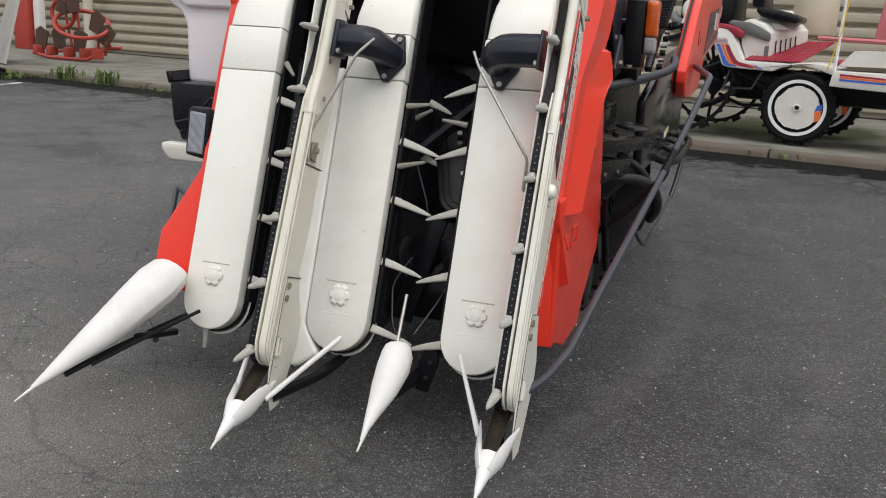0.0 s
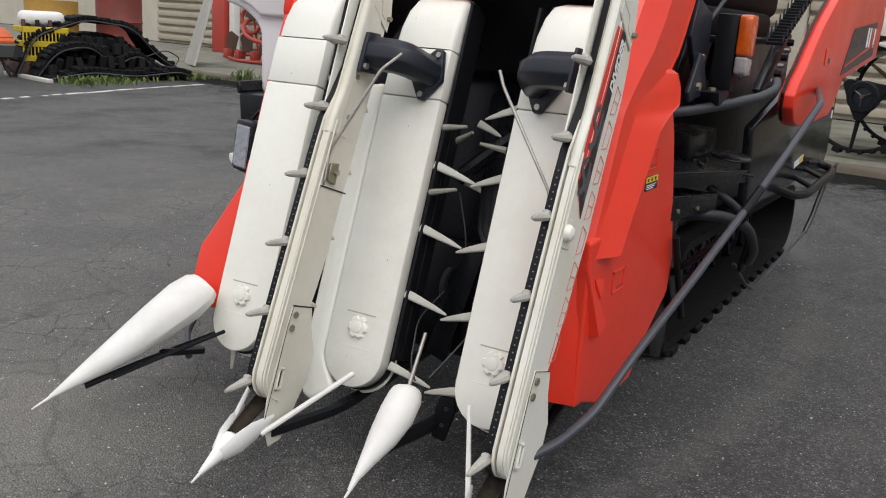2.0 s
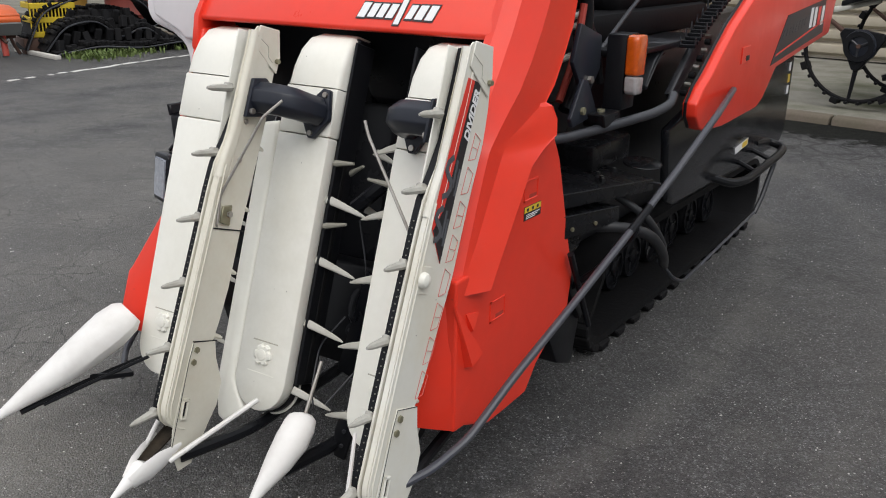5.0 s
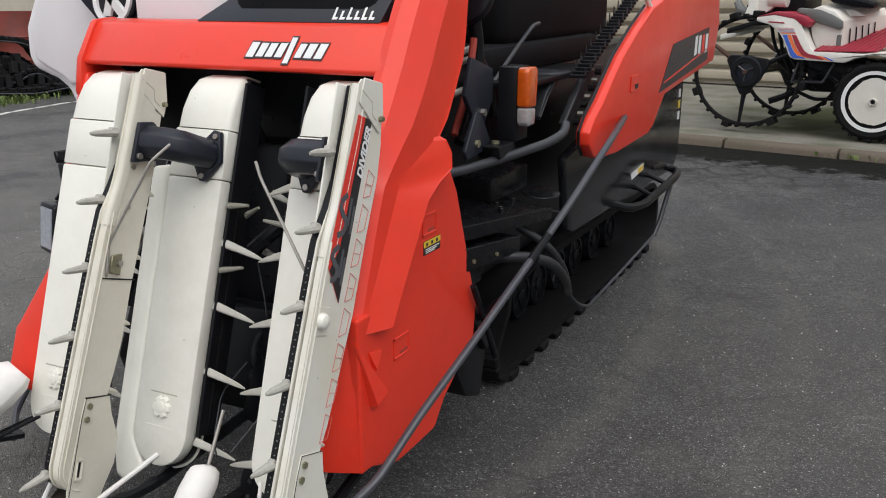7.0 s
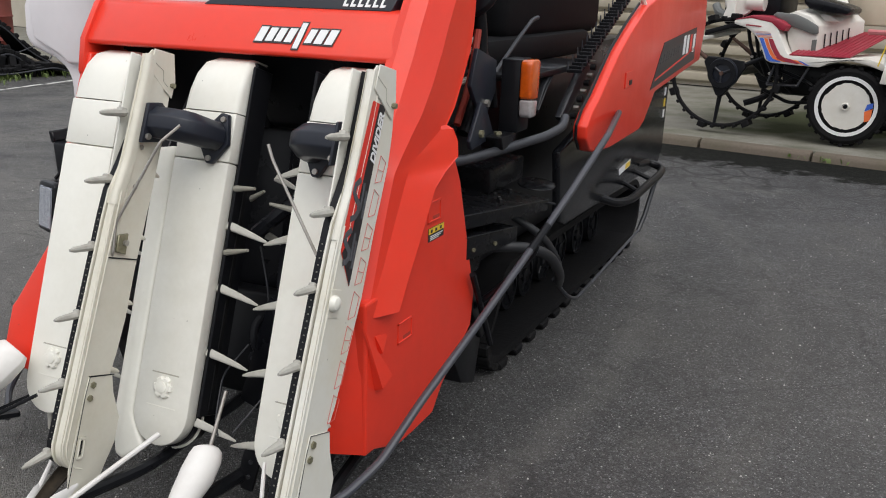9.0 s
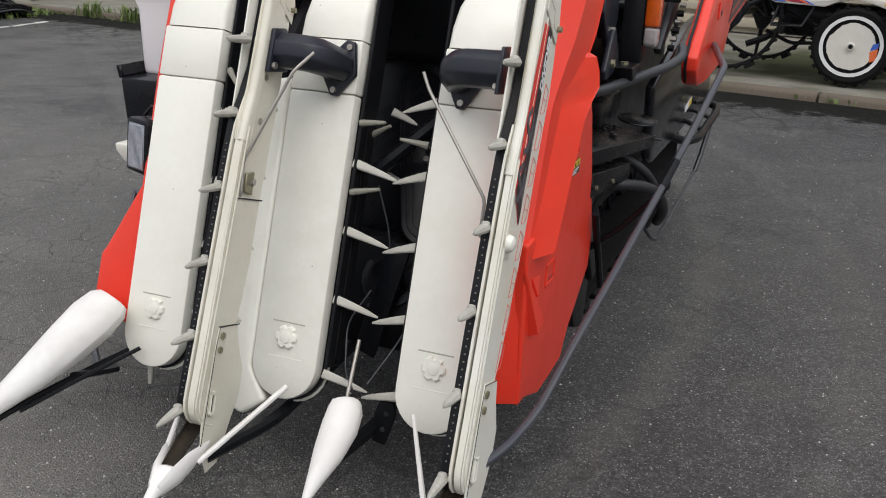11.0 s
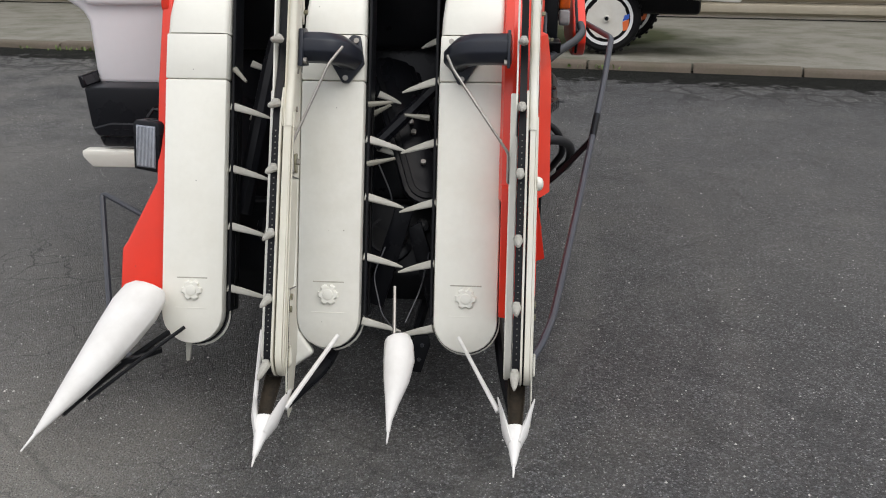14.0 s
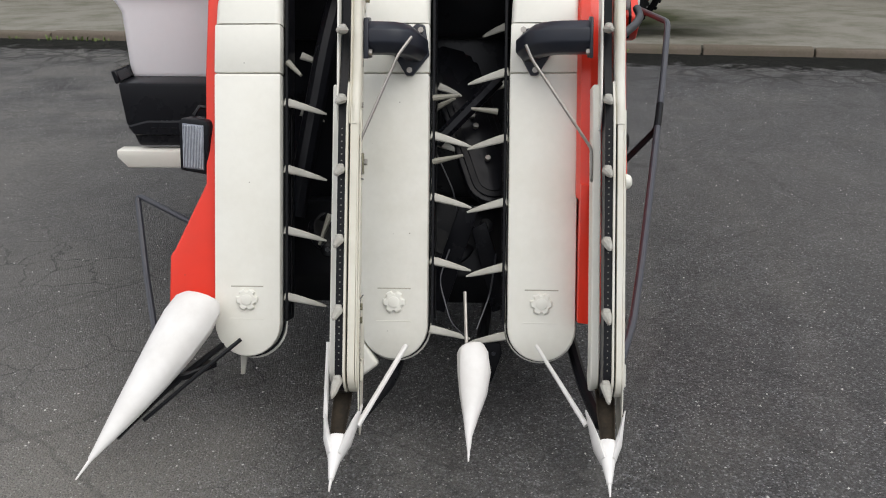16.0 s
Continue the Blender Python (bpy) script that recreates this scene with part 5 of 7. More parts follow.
part("rail_low", tube([(0.655, 2.47, 0.278), (0.652, 2.10, 0.255), (0.65, 1.72, 0.235)], 0.006, 8), GUARD, combine)
part("cable", tube([(0.60, 1.38, 0.34), (0.63, 1.47, 0.25), (0.64, 1.56, 0.215), (0.645, 1.62, 0.225), (0.65, 1.72, 0.235)], 0.007, 8, bend=0.03), PIPE, combine)
part("cable_end", tube([(0.646, 1.655, 0.226), (0.648, 1.69, 0.231)], 0.006, 8), STICK_Y, combine)
hose_m = mat("rubber_hose", (0.016, 0.017, 0.020), 0.42, grain=0.15, scale=60, spec=0.4, stain=(0.04, 0.038, 0.035), stain_amt=0.3, stain_scale=14)
part("hose", tube([(0.56, 0.80, 0.600), (0.66, 0.87, 0.600), (0.715, 0.96, 0.56), (0.725, 1.05, 0.475), (0.69, 1.16, 0.41)], 0.017, 12, bend=0.08), hose_m, combine, "black rubber hose")
part("hose", tube([(0.58, 0.98, 0.66), (0.67, 1.02, 0.60), (0.70, 1.10, 0.50), (0.66, 1.25, 0.40), (0.63, 1.36, 0.33)], 0.013, 12, bend=0.08), hose_m, combine)
ledge = part("ledge", loft([[(0.30, 0.56, 0.790), (0.574, 0.56, 0.748), (0.574, 0.56, 0.705), (0.30, 0.56, 0.705)], [(0.30, 1.05, 0.760), (0.672, 1.05, 0.713), (0.672, 1.05, 0.677), (0.30, 1.05, 0.677)]], bevel=0.004), OILY, combine, "oily black bent-sheet ledge")
part("ledge_edge", tube([(0.5755, 0.565, 0.747), (0.6725, 1.05, 0.7128)], 0.0016, 6), SATIN, ledge)
part("ledge_lip", tube([(0.60, 1.06, 0.704), (0.690, 1.065, 0.697)], 0.004, 6), SATIN, ledge)
gear = part("gear_box", loft([[(0.30, 0.56, 0.695), (0.573, 0.56, 0.682), (0.573, 0.56, 0.610), (0.30, 0.56, 0.600)], [(0.30, 0.874, 0.672), (0.636, 0.874, 0.660), (0.637, 0.876, 0.612), (0.30, 0.876, 0.600)]], bevel=0.004), OILY, combine, "oily black box cover below the ledge")
part("gear_edge", tube([(0.5745, 0.565, 0.6815), (0.6365, 0.874, 0.660)], 0.0016, 6), SATIN, gear)
part("box_under", prism([(0.56, 0.60), (0.80, 0.60), (0.76, 0.54), (0.56, 0.54)], 0.30, 0.560, "x", 0.004, 1), OILY, combine)
part("bolt", disc((0.613, 0.750, 0.632), (1, -0.2, 0), 0.0065, 0.008, 6), BRASS, gear)
part("bolt", disc((0.591, 0.640, 0.636), (1, -0.2, 0), 0.0065, 0.008, 6), BRASS, gear)
for x, y, z in ((0.545, 0.905, 0.738), (0.555, 1.012, 0.731), (0.588, 0.845, 0.736), (0.575, 0.865, 0.738)):
    b_ = part("bolt", disc((x, y, z), (0, 0.14, 1), 0.0075, 0.016, 6), BLACK, ledge)
    part("bolt_face", disc((x, y - 0.0006, z + 0.0085), (0, 0.14, 1), 0.004, 0.002, 6), STEEL, b_)
part("round_cover", disc((0.600, 1.130, 0.740), (0.10, -0.08, 1), 0.062, 0.007, 36, 0.002), OILY, combine, "black round cover plate")
# lighter strip stands in for the highlight along the cover's rim
part("cover_gleam", tube([(0.600 + 0.062 * math.cos(a), 1.130 + 0.062 * math.sin(a), 0.7405 - 0.0062 * math.cos(a) + 0.005 * math.sin(a)) for a in (radians(-100 + 14 * k) for k in range(11))], 0.0016, 6), SATIN, combine, "bright strip drawn as the highlight on a cover plate rim")
part("valve_block", box(0.36, 0.53, 0.90, 1.20, 0.74, 0.82, 0.012), OILY, combine)
part("cross_bracket", prism([(0.56, 0.42), (0.60, 0.56), (0.66, 0.56), (0.80, 0.34), (0.76, 0.32), (0.64, 0.48)], 0.56, 0.58, "x", 0.004), BLACK, combine)
part("stay_bar", tube([(0.60, 0.62, 0.57), (0.60, 0.78, 0.30)], 0.010, 8), BLACK, combine)
part("mudguard", prism([(0.60, 0.30), (0.66, 0.205), (0.76, 0.165), (0.80, 0.30), (0.74, 0.45), (0.6, 0.5)], 0.46, 0.56, "x", 0.008), BLACK, combine)
part("guard_pipe", tube([(0.56, -0.16, 0.215), (0.60, -0.075, 0.235), (0.634, 0.024, 0.277), (0.669, 0.167, 0.384), (0.714, 0.378, 0.510), (0.774, 0.668, 0.688), (0.807, 0.825, 0.789), (0.848, 1.045, 0.934), (0.768, 1.480, 0.950)], 0.0105, 10, bend=0.03), GUARD, combine, "long bent slate grey steel guard pipe")
part("guard_strut", tube([(0.772, 0.66, 0.672), (0.765, 0.66, 0.645), (0.66, 0.68, 0.52), (0.56, 0.70, 0.43), (0.45, 0.74, 0.40)], 0.010, 10, bend=0.03), BLACK, combine)
part("guard_sleeve", tube([(0.766, 0.63, 0.664), (0.784, 0.715, 0.718)], 0.0118, 10), BLACK, combine)

# ---- crawler ----


def crawler(x0, x1):
    ya, yb, h, r = 1.22, 3.20, 0.40, 0.19
    loop = [(yb, 0.03)] + arc(yb, 0.03 + 0.17, 0.17, -90, 90, 8) + arc(ya + 0.12, h - 0.12, 0.12, 90, 180, 6) + arc(ya + 0.02, 0.15, 0.12, 180, 270, 6)
    inner = [(yb, 0.06)] + arc(yb, 0.20, 0.14, -90, 90, 8) + arc(ya + 0.12, h - 0.12, 0.09, 90, 180, 6) + arc(ya + 0.02, 0.15, 0.09, 180, 270, 6)
    one = bmesh.new()
    n = len(loop)
    rings = [[one.verts.new((x, *p)) for p in s] for x, s in ((x0, loop), (x1, loop), (x1, inner), (x0, inner))]
    for a, b in zip(rings, rings[1:] + rings[:1]):
        for k in range(n):
            one.faces.new((a[k], a[(k + 1) % n], b[(k + 1) % n], b[k]))
    t = part("crawler_track", one, RUBBER, combine, "black rubber crawler track with cleats")
    for k in range(13):
        y = ya + 0.02 + k * 0.155
        part("cleat", prism([(y, 0.0), (y + 0.055, 0.0), (y + 0.075, 0.032), (y - 0.02, 0.032)], x0 + 0.004 * (k % 2), x1 + 0.014, "x", 0.006, 1), RUBBER, t)
    for k in range(5):
        a = radians(180 + 12 + k * 20)
        c = Vector(((x0 + x1) / 2, ya + 0.02 + 0.128 * math.cos(a), 0.15 + 0.128 * math.sin(a)))
        bm = box(-(x1 - x0) / 2, (x1 - x0) / 2 + 0.01, -0.02, 0.02, -0.014, 0.014, 0.005, 1)
        put(bm, Matrix.Translation(c) @ Matrix.Rotation(a + math.pi / 2, 4, "X"))
        part("cleat", bm, RUBBER, t)
    for k, y in enumerate((1.34, 1.52, 1.72, 1.92, 2.16, 2.40, 2.68, 2.95)):
        w = disc((x1 - 0.21, y, 0.155), (1, 0, 0), 0.095, 0.10, 28, 0.008)
        wheel = part("road_wheel", w, BLACK, t, "black steel road wheel")
        part("wheel_rim", lathe([(0.078, 0), (0.078, 0.012), (0.092, 0.012), (0.092, 0), (0.078, 0)], (x1 - 0.162, y, 0.155), (1, 0, 0), 28), BLACK, wheel)
        part("wheel_hub", disc((x1 - 0.158, y, 0.155), (1, 0, 0), 0.03, 0.022, 16, 0.004), BLACK, wheel)
        for q in range(4):
            a = q * math.pi / 2 + k
            part("wheel_spoke", tube([(x1 - 0.160, y, 0.155), (x1 - 0.160, y + 0.08 * math.cos(a), 0.155 + 0.08 * math.sin(a))], 0.007, 6), BLACK, wheel)
    part("track_beam", box(x0 + 0.03, x1 - 0.18, ya + 0.12, yb, 0.19, 0.30, 0.02), BLACK, t)


crawler(0.16, 0.455)
crawler(-0.52, -0.22)

# ---- inside of the header: chain case, cutter bar, cables ----
part("feed_plate", prism([(0.42, 0.34), (0.62, 1.25), (0.66, 1.25), (0.50, 0.30)], -0.47, 0.44, "x", 0.004), BLACK_PL, combine)
a, b = Vector((0.258, 0.272, 0.600)), Vector((0.128, 0.535, 0.890))
d = (a - b).normalized()
nrm = Vector((0.25, -0.9, 0.35))
nrm = (nrm - d * nrm.dot(d)).normalized()
w = nrm.cross(d)


def capsule(r, lo, hi, material, owner, name, label=""):
    out = [a + (d * math.cos(t) + w * math.sin(t)) * r for t in (radians(-90 + 15 * k) for k in range(13))] + [b + (d * math.cos(t) + w * math.sin(t)) * r for t in (radians(90 + 15 * k) for k in range(13))]
    return part(name, loft([[p + nrm * h for p in out] for h in (lo, hi)], bevel=0.003), material, owner, label)


cc = capsule(0.075, -0.03, 0.0, BLACK_PL, combine, "chain_case", "dark oval chain case")
capsule(0.062, 0.0, 0.008, BLACK, cc, "case_ridge")
capsule(0.045, 0.008, 0.012, BLACK_PL, cc, "case_ridge")
for p in (Vector((0.241, 0.302, 0.639)), Vector((0.183, 0.419, 0.768)), Vector((0.205, 0.37, 0.715)), Vector((0.195, 0.395, 0.74))):
    part("bolt", disc(p + nrm * 0.02, nrm, 0.008, 0.012, 8), STEEL, cc)
for x, y, z, r in ((0.13, 0.33, 0.40, 0.085), (0.30, 0.35, 0.40, 0.055), (-0.22, 0.34, 0.42, 0.07)):
    g = part("drive_disc", disc((x, y, z), (0.1, -0.8, 0.6), r, 0.03, 28, 0.008), BLACK_PL, combine)
    part("disc_rim", lathe([(r * 0.64, 0.0), (r * 0.62, 0.006), (r * 0.72, 0.006), (r * 0.72, 0.0), (r * 0.62, 0.0)], (x, y - 0.013, z + 0.01), (0.1, -0.8, 0.6), 28), BLACK, g)
part("feed_beam", tube([(-0.30, 0.22, 0.5), (-0.21, 0.40, 0.98), (-0.15, 0.52, 1.2)], 0.03, 10, bend=0.1), BLACK_PL, combine)
part("feed_beam", tube([(0.10, 0.28, 0.70), (0.27, 0.36, 0.86)], 0.02, 8), BLACK_PL, combine)
part("cutter_bar", box(-0.44, 0.44, 0.34, 0.42, 0.22, 0.25, 0.005), BLACK, combine)
part("under_frame", prism([(0.30, 0.20), (0.27, 0.30), (0.36, 0.50), (0.42, 0.50), (0.40, 0.22)], -0.44, 0.44, "x", 0.01), BLACK, combine)
for x, y, z in ((0.10, 0.262, 0.34), (0.16, 0.275, 0.40), (0.29, 0.26, 0.33), (0.24, 0.30, 0.45), (-0.22, 0.27, 0.38)):
    hub = part("bearing", disc((x, y, z), (0, -0.9, 0.4), 0.022, 0.02, 14, 0.004), BLACK_PL, combine)
    part("bolt", disc((x, y - 0.012, z + 0.005), (0, -0.9, 0.4), 0.007, 0.01, 6), PIPE, hub)
part("stay_plate", prism([(0.06, 0.22), (0.12, 0.20), (0.22, 0.52), (0.17, 0.54)], 0.235, 0.25, "y", 0.003), BLACK_PL, combine)
part("stay_plate", prism([(0.26, 0.20), (0.32, 0.22), (0.24, 0.48), (0.20, 0.46)], 0.240, 0.252, "y", 0.003), BLACK_PL, combine)
part("cross_tube", tube([(-0.44, 0.42, 0.36), (0.44, 0.42, 0.36)], 0.04, 12), BLACK, combine)
fp = part("foot_plate", prism([(0.225, 0.100), (0.262, 0.095), (0.290, 0.185), (0.284, 0.215), (0.245, 0.215), (0.232, 0.180)], 0.012, 0.024, "y", 0.004), BLACK, combine)
part("bolt", disc((0.256, 0.010, 0.140), (0, -1, 0), 0.006, 0.006, 6), PIPE, fp)
part("bolt", disc((0.266, 0.010, 0.185), (0, -1, 0), 0.006, 0.006, 6), PIPE, fp)
for pts in ([(0.14, 0.18, 0.42), (0.115, 0.10, 0.36), (0.15, 0.02, 0.27), (0.19, -0.02, 0.25)], [(0.27, 0.2, 0.40), (0.255, 0.08, 0.33), (0.22, 0.0, 0.26)], [(0.10, 0.30, 0.66), (0.15, 0.26, 0.56), (0.16, 0.25, 0.48)]):
    part("cable", tube(pts, 0.0025, 6, bend=0.03), PIPE, combine)
# inner tines, with the header's shade put into their colour
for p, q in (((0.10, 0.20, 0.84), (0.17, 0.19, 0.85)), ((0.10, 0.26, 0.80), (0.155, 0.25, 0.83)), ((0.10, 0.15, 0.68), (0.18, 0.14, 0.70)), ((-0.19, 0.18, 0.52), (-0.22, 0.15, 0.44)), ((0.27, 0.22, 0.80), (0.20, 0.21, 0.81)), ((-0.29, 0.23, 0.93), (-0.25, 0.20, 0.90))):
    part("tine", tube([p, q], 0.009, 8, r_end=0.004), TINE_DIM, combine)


# ---- rice transplanter parked on the forecourt; its u runs along the kerb, its w away from it ----
tp = thing("rice_transplanter", "white and red riding rice transplanter with a lugged cage wheel", "rice transplanter", (1.367, 7.063, 0.0), -10)
TP_RED = mat("wine_red_paint", (0.33, 0.022, 0.045), 0.42, grain=0.05, scale=30, stain=(0.24, 0.035, 0.04), stain_amt=0.4)
TP_PINK = mat("faded_pink_red", (0.55, 0.16, 0.17), 0.5, grain=0.05, stain=(0.4, 0.12, 0.12), stain_amt=0.4)
BLUE = mat("stripe_blue", (0.05, 0.13, 0.55), 0.4, grain=0.03)
ORANGE = mat("stripe_orange", (0.80, 0.17, 0.05), 0.4, grain=0.03)
PADDLE = mat("rust_brown", (0.075, 0.038, 0.026), 0.75, grain=0.2, scale=40)
TP_WHITE = mat("yellowed_white_plastic", (0.72, 0.70, 0.65), 0.45, grain=0.05, scale=30, stain=(0.55, 0.50, 0.41), stain_amt=0.4, stain_scale=4)
GREYP = mat("grey_plastic", (0.13, 0.135, 0.13), 0.5, grain=0.05)


def side(pts, w0, w1, bevel=0.01):
    """An outline in (u, z), pushed from w0 to w1."""
    return prism(pts, w0, w1, "y", bevel, 2)


def tyre(u, z, r, w0, wide, rim, owner):
    t = part("wheel", lathe([(r * 0.72, 0.0), (r * 0.90, -0.012), (r * 0.985, 0.012), (r, 0.04), (r, wide - 0.04), (r * 0.985, wide - 0.012), (r * 0.90, wide + 0.01), (r * 0.72, wide), (r * 0.72, 0.0)], (u, w0 + wide, z), (0, -1, 0), 48), RUBBER, owner, "narrow lugged rubber tyre")
    for k in range(26):
        a = 2 * math.pi * k / 26
        bm = box(-0.018, 0.018, 0.0, wide * 0.62, r - 0.012, r + 0.018, 0.006, 1)
        put(bm, pose(u, w0 + (0 if k % 2 else wide * 0.38), z) @ Matrix.Rotation(a, 4, "Y"))
        part("lug", bm, RUBBER, t)
    part("rim_ring", lathe([(r * 0.69, 0), (r * 0.69, 0.012), (r * 0.78, 0.012), (r * 0.78, 0), (r * 0.69, 0)], (u, w0 + 0.004, z), (0, -1, 0), 48), DECAL_WHITE, t)
    part("rim", disc((u, w0 + 0.03, z), (0, 1, 0), r * 0.72, 0.03, 40), RUBBER, t)
    rr = random.Random(3)
    pts = []
    for k in range(60):
        a = 2 * math.pi * k / 60
        pts.append((u + r * (0.595 + rr.uniform(-0.012, 0.012) - (0.05 if 20 < k < 26 else 0)) * math.cos(a), z + r * (0.595 + rr.uniform(-0.012, 0.012)) * math.sin(a)))
    part("wheel_disc", side(pts, w0 - 0.004, w0 + 0.02, 0.0), rim, t, "flaking white painted wheel disc")
    part("hub", lathe([(0.0, 0.0), (0.034, 0.0), (0.034, 0.022), (0.026, 0.026), (0.022, 0.010), (0.0, 0.010)], (u, w0 - 0.004, z), (0, -1, 0), 20), TP_WHITE, t)
    part("hub_bolt", disc((u, w0 - 0.018, z), (0, 1, 0), 0.017, 0.012, 12), BLACK, t)
    part("wheel_mark", prism([(u + r * 0.47, z - 0.03), (u + r * 0.66, z + 0.0), (u + r * 0.64, z - 0.10), (u + r * 0.5, z - 0.12)], w0 - 0.0065, w0 - 0.005, "y", 0), ORANGE, t)
    part("wheel_mark", prism([(u + r * 0.47, z - 0.025), (u + r * 0.66, z + 0.005), (u + r * 0.66, z + 0.05), (u + r * 0.52, z + 0.035)], w0 - 0.0065, w0 - 0.005, "y", 0), BLUE, t)
    return t


tyre(0, 0.435, 0.335, 0.0, 0.11, TP_WHITE, tp)
tyre(0.12, 0.435, 0.335, 1.15, 0.11, TP_WHITE, tp)


def cage(u, z, r, w0, owner):
    n = 56
    ring = [(u + r * math.cos(2 * math.pi * k / n), w0, z + r * math.sin(2 * math.pi * k / n)) for k in range(n + 1)]
    c = part("cage_wheel", tube(ring, 0.019, 8), RUBBER, owner, "black lugged cage wheel")
    for k in range(30):
        a = 2 * math.pi * (k + 0.5) / 30
        big = k % 4 == 0
        bm = box(-0.016 - 0.02 * big, 0.016 + 0.02 * big, -0.035, 0.05 + 0.04 * big, 0.008, 0.035 + 0.025 * big, 0.005, 1)
        put(bm, pose(u, w0, z) @ Matrix.Rotation(a, 4, "Y") @ Matrix.Translation((0, 0, r - 0.005)))
        part("lug", bm, RUBBER, c)
    part("hub", disc((u, w0, z), (0, 1, 0), 0.143, 0.09, 32, 0.014), SLATE, c)
    part("hub_ring", lathe([(0.088, 0), (0.088, 0.025), (0.132, 0.025), (0.132, 0), (0.088, 0)], (u, w0 - 0.045, z), (0, -1, 0), 28), BLACK, c)
    for k in range(3):
        a = math.radians(25 + 120 * k)
        part("hub_web", tube([(u, w0 - 0.055, z), (u + 0.09 * math.cos(a), w0 - 0.055, z + 0.09 * math.sin(a))], 0.012, 6), PIPE, c)
    part("hub_nut", disc((u, w0 - 0.06, z), (0, 1, 0), 0.02, 0.03, 6), PADDLE, c)
    for k in range(3):
        a = math.radians(-95 + 120 * k)
        ca, sa = math.cos(a), math.sin(a)
        part("lug_arm", tube([(u + 0.08 * ca, w0, z + 0.08 * sa), (u + 0.24 * ca, w0 + 0.01, z + 0.24 * sa), (u + r * ca, w0, z + r * sa)], 0.029, 8, r_end=0.015), PADDLE if k == 2 else BLACK, c)
        part("arm_plate", prism([(u + 0.06 * ca - 0.125 * sa, z + 0.06 * sa + 0.125 * ca), (u + 0.215 * ca - 0.03 * sa, z + 0.215 * sa + 0.03 * ca), (u + 0.215 * ca + 0.03 * sa, z + 0.215 * sa - 0.03 * ca), (u + 0.06 * ca + 0.125 * sa, z + 0.06 * sa - 0.125 * ca)], w0 - 0.03, w0 + 0.03, "y", 0.008, 1), BLACK, c)
    return c


cage(-1.117, 0.64, 0.49, 0.03, tp)
cage(-1.02, 0.64, 0.49, 1.10, tp)
body = [(-1.058, 1.094), (-0.939, 1.064), (-0.885, 1.028), (-0.84, 0.986), (-0.80, 0.925), (-0.772, 0.863), (-0.745, 0.803), (-0.728, 0.783), (-0.69, 0.767), (-0.48, 0.759), (-0.268, 0.754), (-0.235, 0.768), (-0.188, 0.793), (-0.026, 0.827), (0.12, 0.80), (0.30, 0.745), (0.30, 0.81), (0.12, 0.855), (-0.02, 0.852), (-0.109, 0.836), (-0.528, 0.843), (-0.555, 0.865), (-0.601, 0.945), (-0.655, 1.07), (-0.72, 1.125), (-0.90, 1.160), (-1.058, 1.128)]
b = part("body", side(body, -0.02, 0.9, 0.012), TP_WHITE, tp, "white plastic body shell")
for band, m in (([(-0.811, 0.979), (-0.775, 0.980), (-0.740, 0.905), (-0.700, 0.835), (-0.668, 0.803), (-0.600, 0.785), (-0.600, 0.777), (-0.700, 0.781), (-0.725, 0.800), (-0.765, 0.890)], BLUE),
                ([(-0.768, 0.980), (-0.738, 0.980), (-0.705, 0.905), (-0.665, 0.845), (-0.630, 0.808), (-0.560, 0.790), (-0.560, 0.781), (-0.660, 0.800), (-0.694, 0.835), (-0.733, 0.905)], ORANGE),
                ([(-0.730, 0.981), (-0.690, 0.976), (-0.645, 0.895), (-0.608, 0.845), (-0.575, 0.822), (-0.505, 0.808), (-0.430, 0.778), (-0.450, 0.772), (-0.560, 0.783), (-0.628, 0.805), (-0.660, 0.845), (-0.698, 0.905)], TP_RED),
                ([(-0.498, 0.806), (-0.455, 0.802), (-0.385, 0.768), (-0.425, 0.772)], ORANGE), ([(-0.448, 0.801), (-0.420, 0.798), (-0.345, 0.764), (-0.378, 0.767)], BLUE)):
    part("stripe", side(band, -0.0235, -0.0212, 0), m, b)
for k in range(5):
    part("stripe", side([(-0.820 - 0.012 * k, 0.988 + 0.012 * k), (-0.695 - 0.006 * k, 0.988 + 0.012 * k), (-0.697 - 0.006 * k, 0.9935 + 0.012 * k - 0.0008 * k), (-0.824 - 0.012 * k, 0.9935 + 0.012 * k - 0.0008 * k)], -0.0235, -0.0212, 0), (ORANGE, TP_PINK, BLUE, TP_PINK, TP_PINK)[k], b)
part("mark", side([(-0.945, 1.083), (-0.805, 1.076), (-0.805, 1.087), (-0.945, 1.095)], -0.0235, -0.0212, 0), TP_RED, b)
part("hood_top", side([(-1.056, 1.132), (-0.895, 1.178), (-0.76, 1.170), (-0.639, 1.140), (-0.573, 1.096), (-0.600, 1.045), (-0.655, 1.066), (-0.72, 1.118), (-0.90, 1.150)], -0.024, 0.88, 0.006), TP_RED, tp, "wine-red hood top")
front = [(-0.640, 1.190), (-0.555, 1.225), (-0.420, 1.185), (-0.345, 1.105), (-0.336, 0.86), (-0.543, 0.848), (-0.600, 0.97)]
back = [(-0.640, 1.240), (-0.50, 1.275), (-0.22, 1.250), (-0.10, 1.150), (-0.090, 0.86), (-0.543, 0.848), (-0.600, 0.97)]
console = part("console", loft([[(u, 0.12, z) for u, z in front], [(u, 0.80, z) for u, z in back]], bevel=0.012), TP_WHITE, tp, "white plastic engine console")
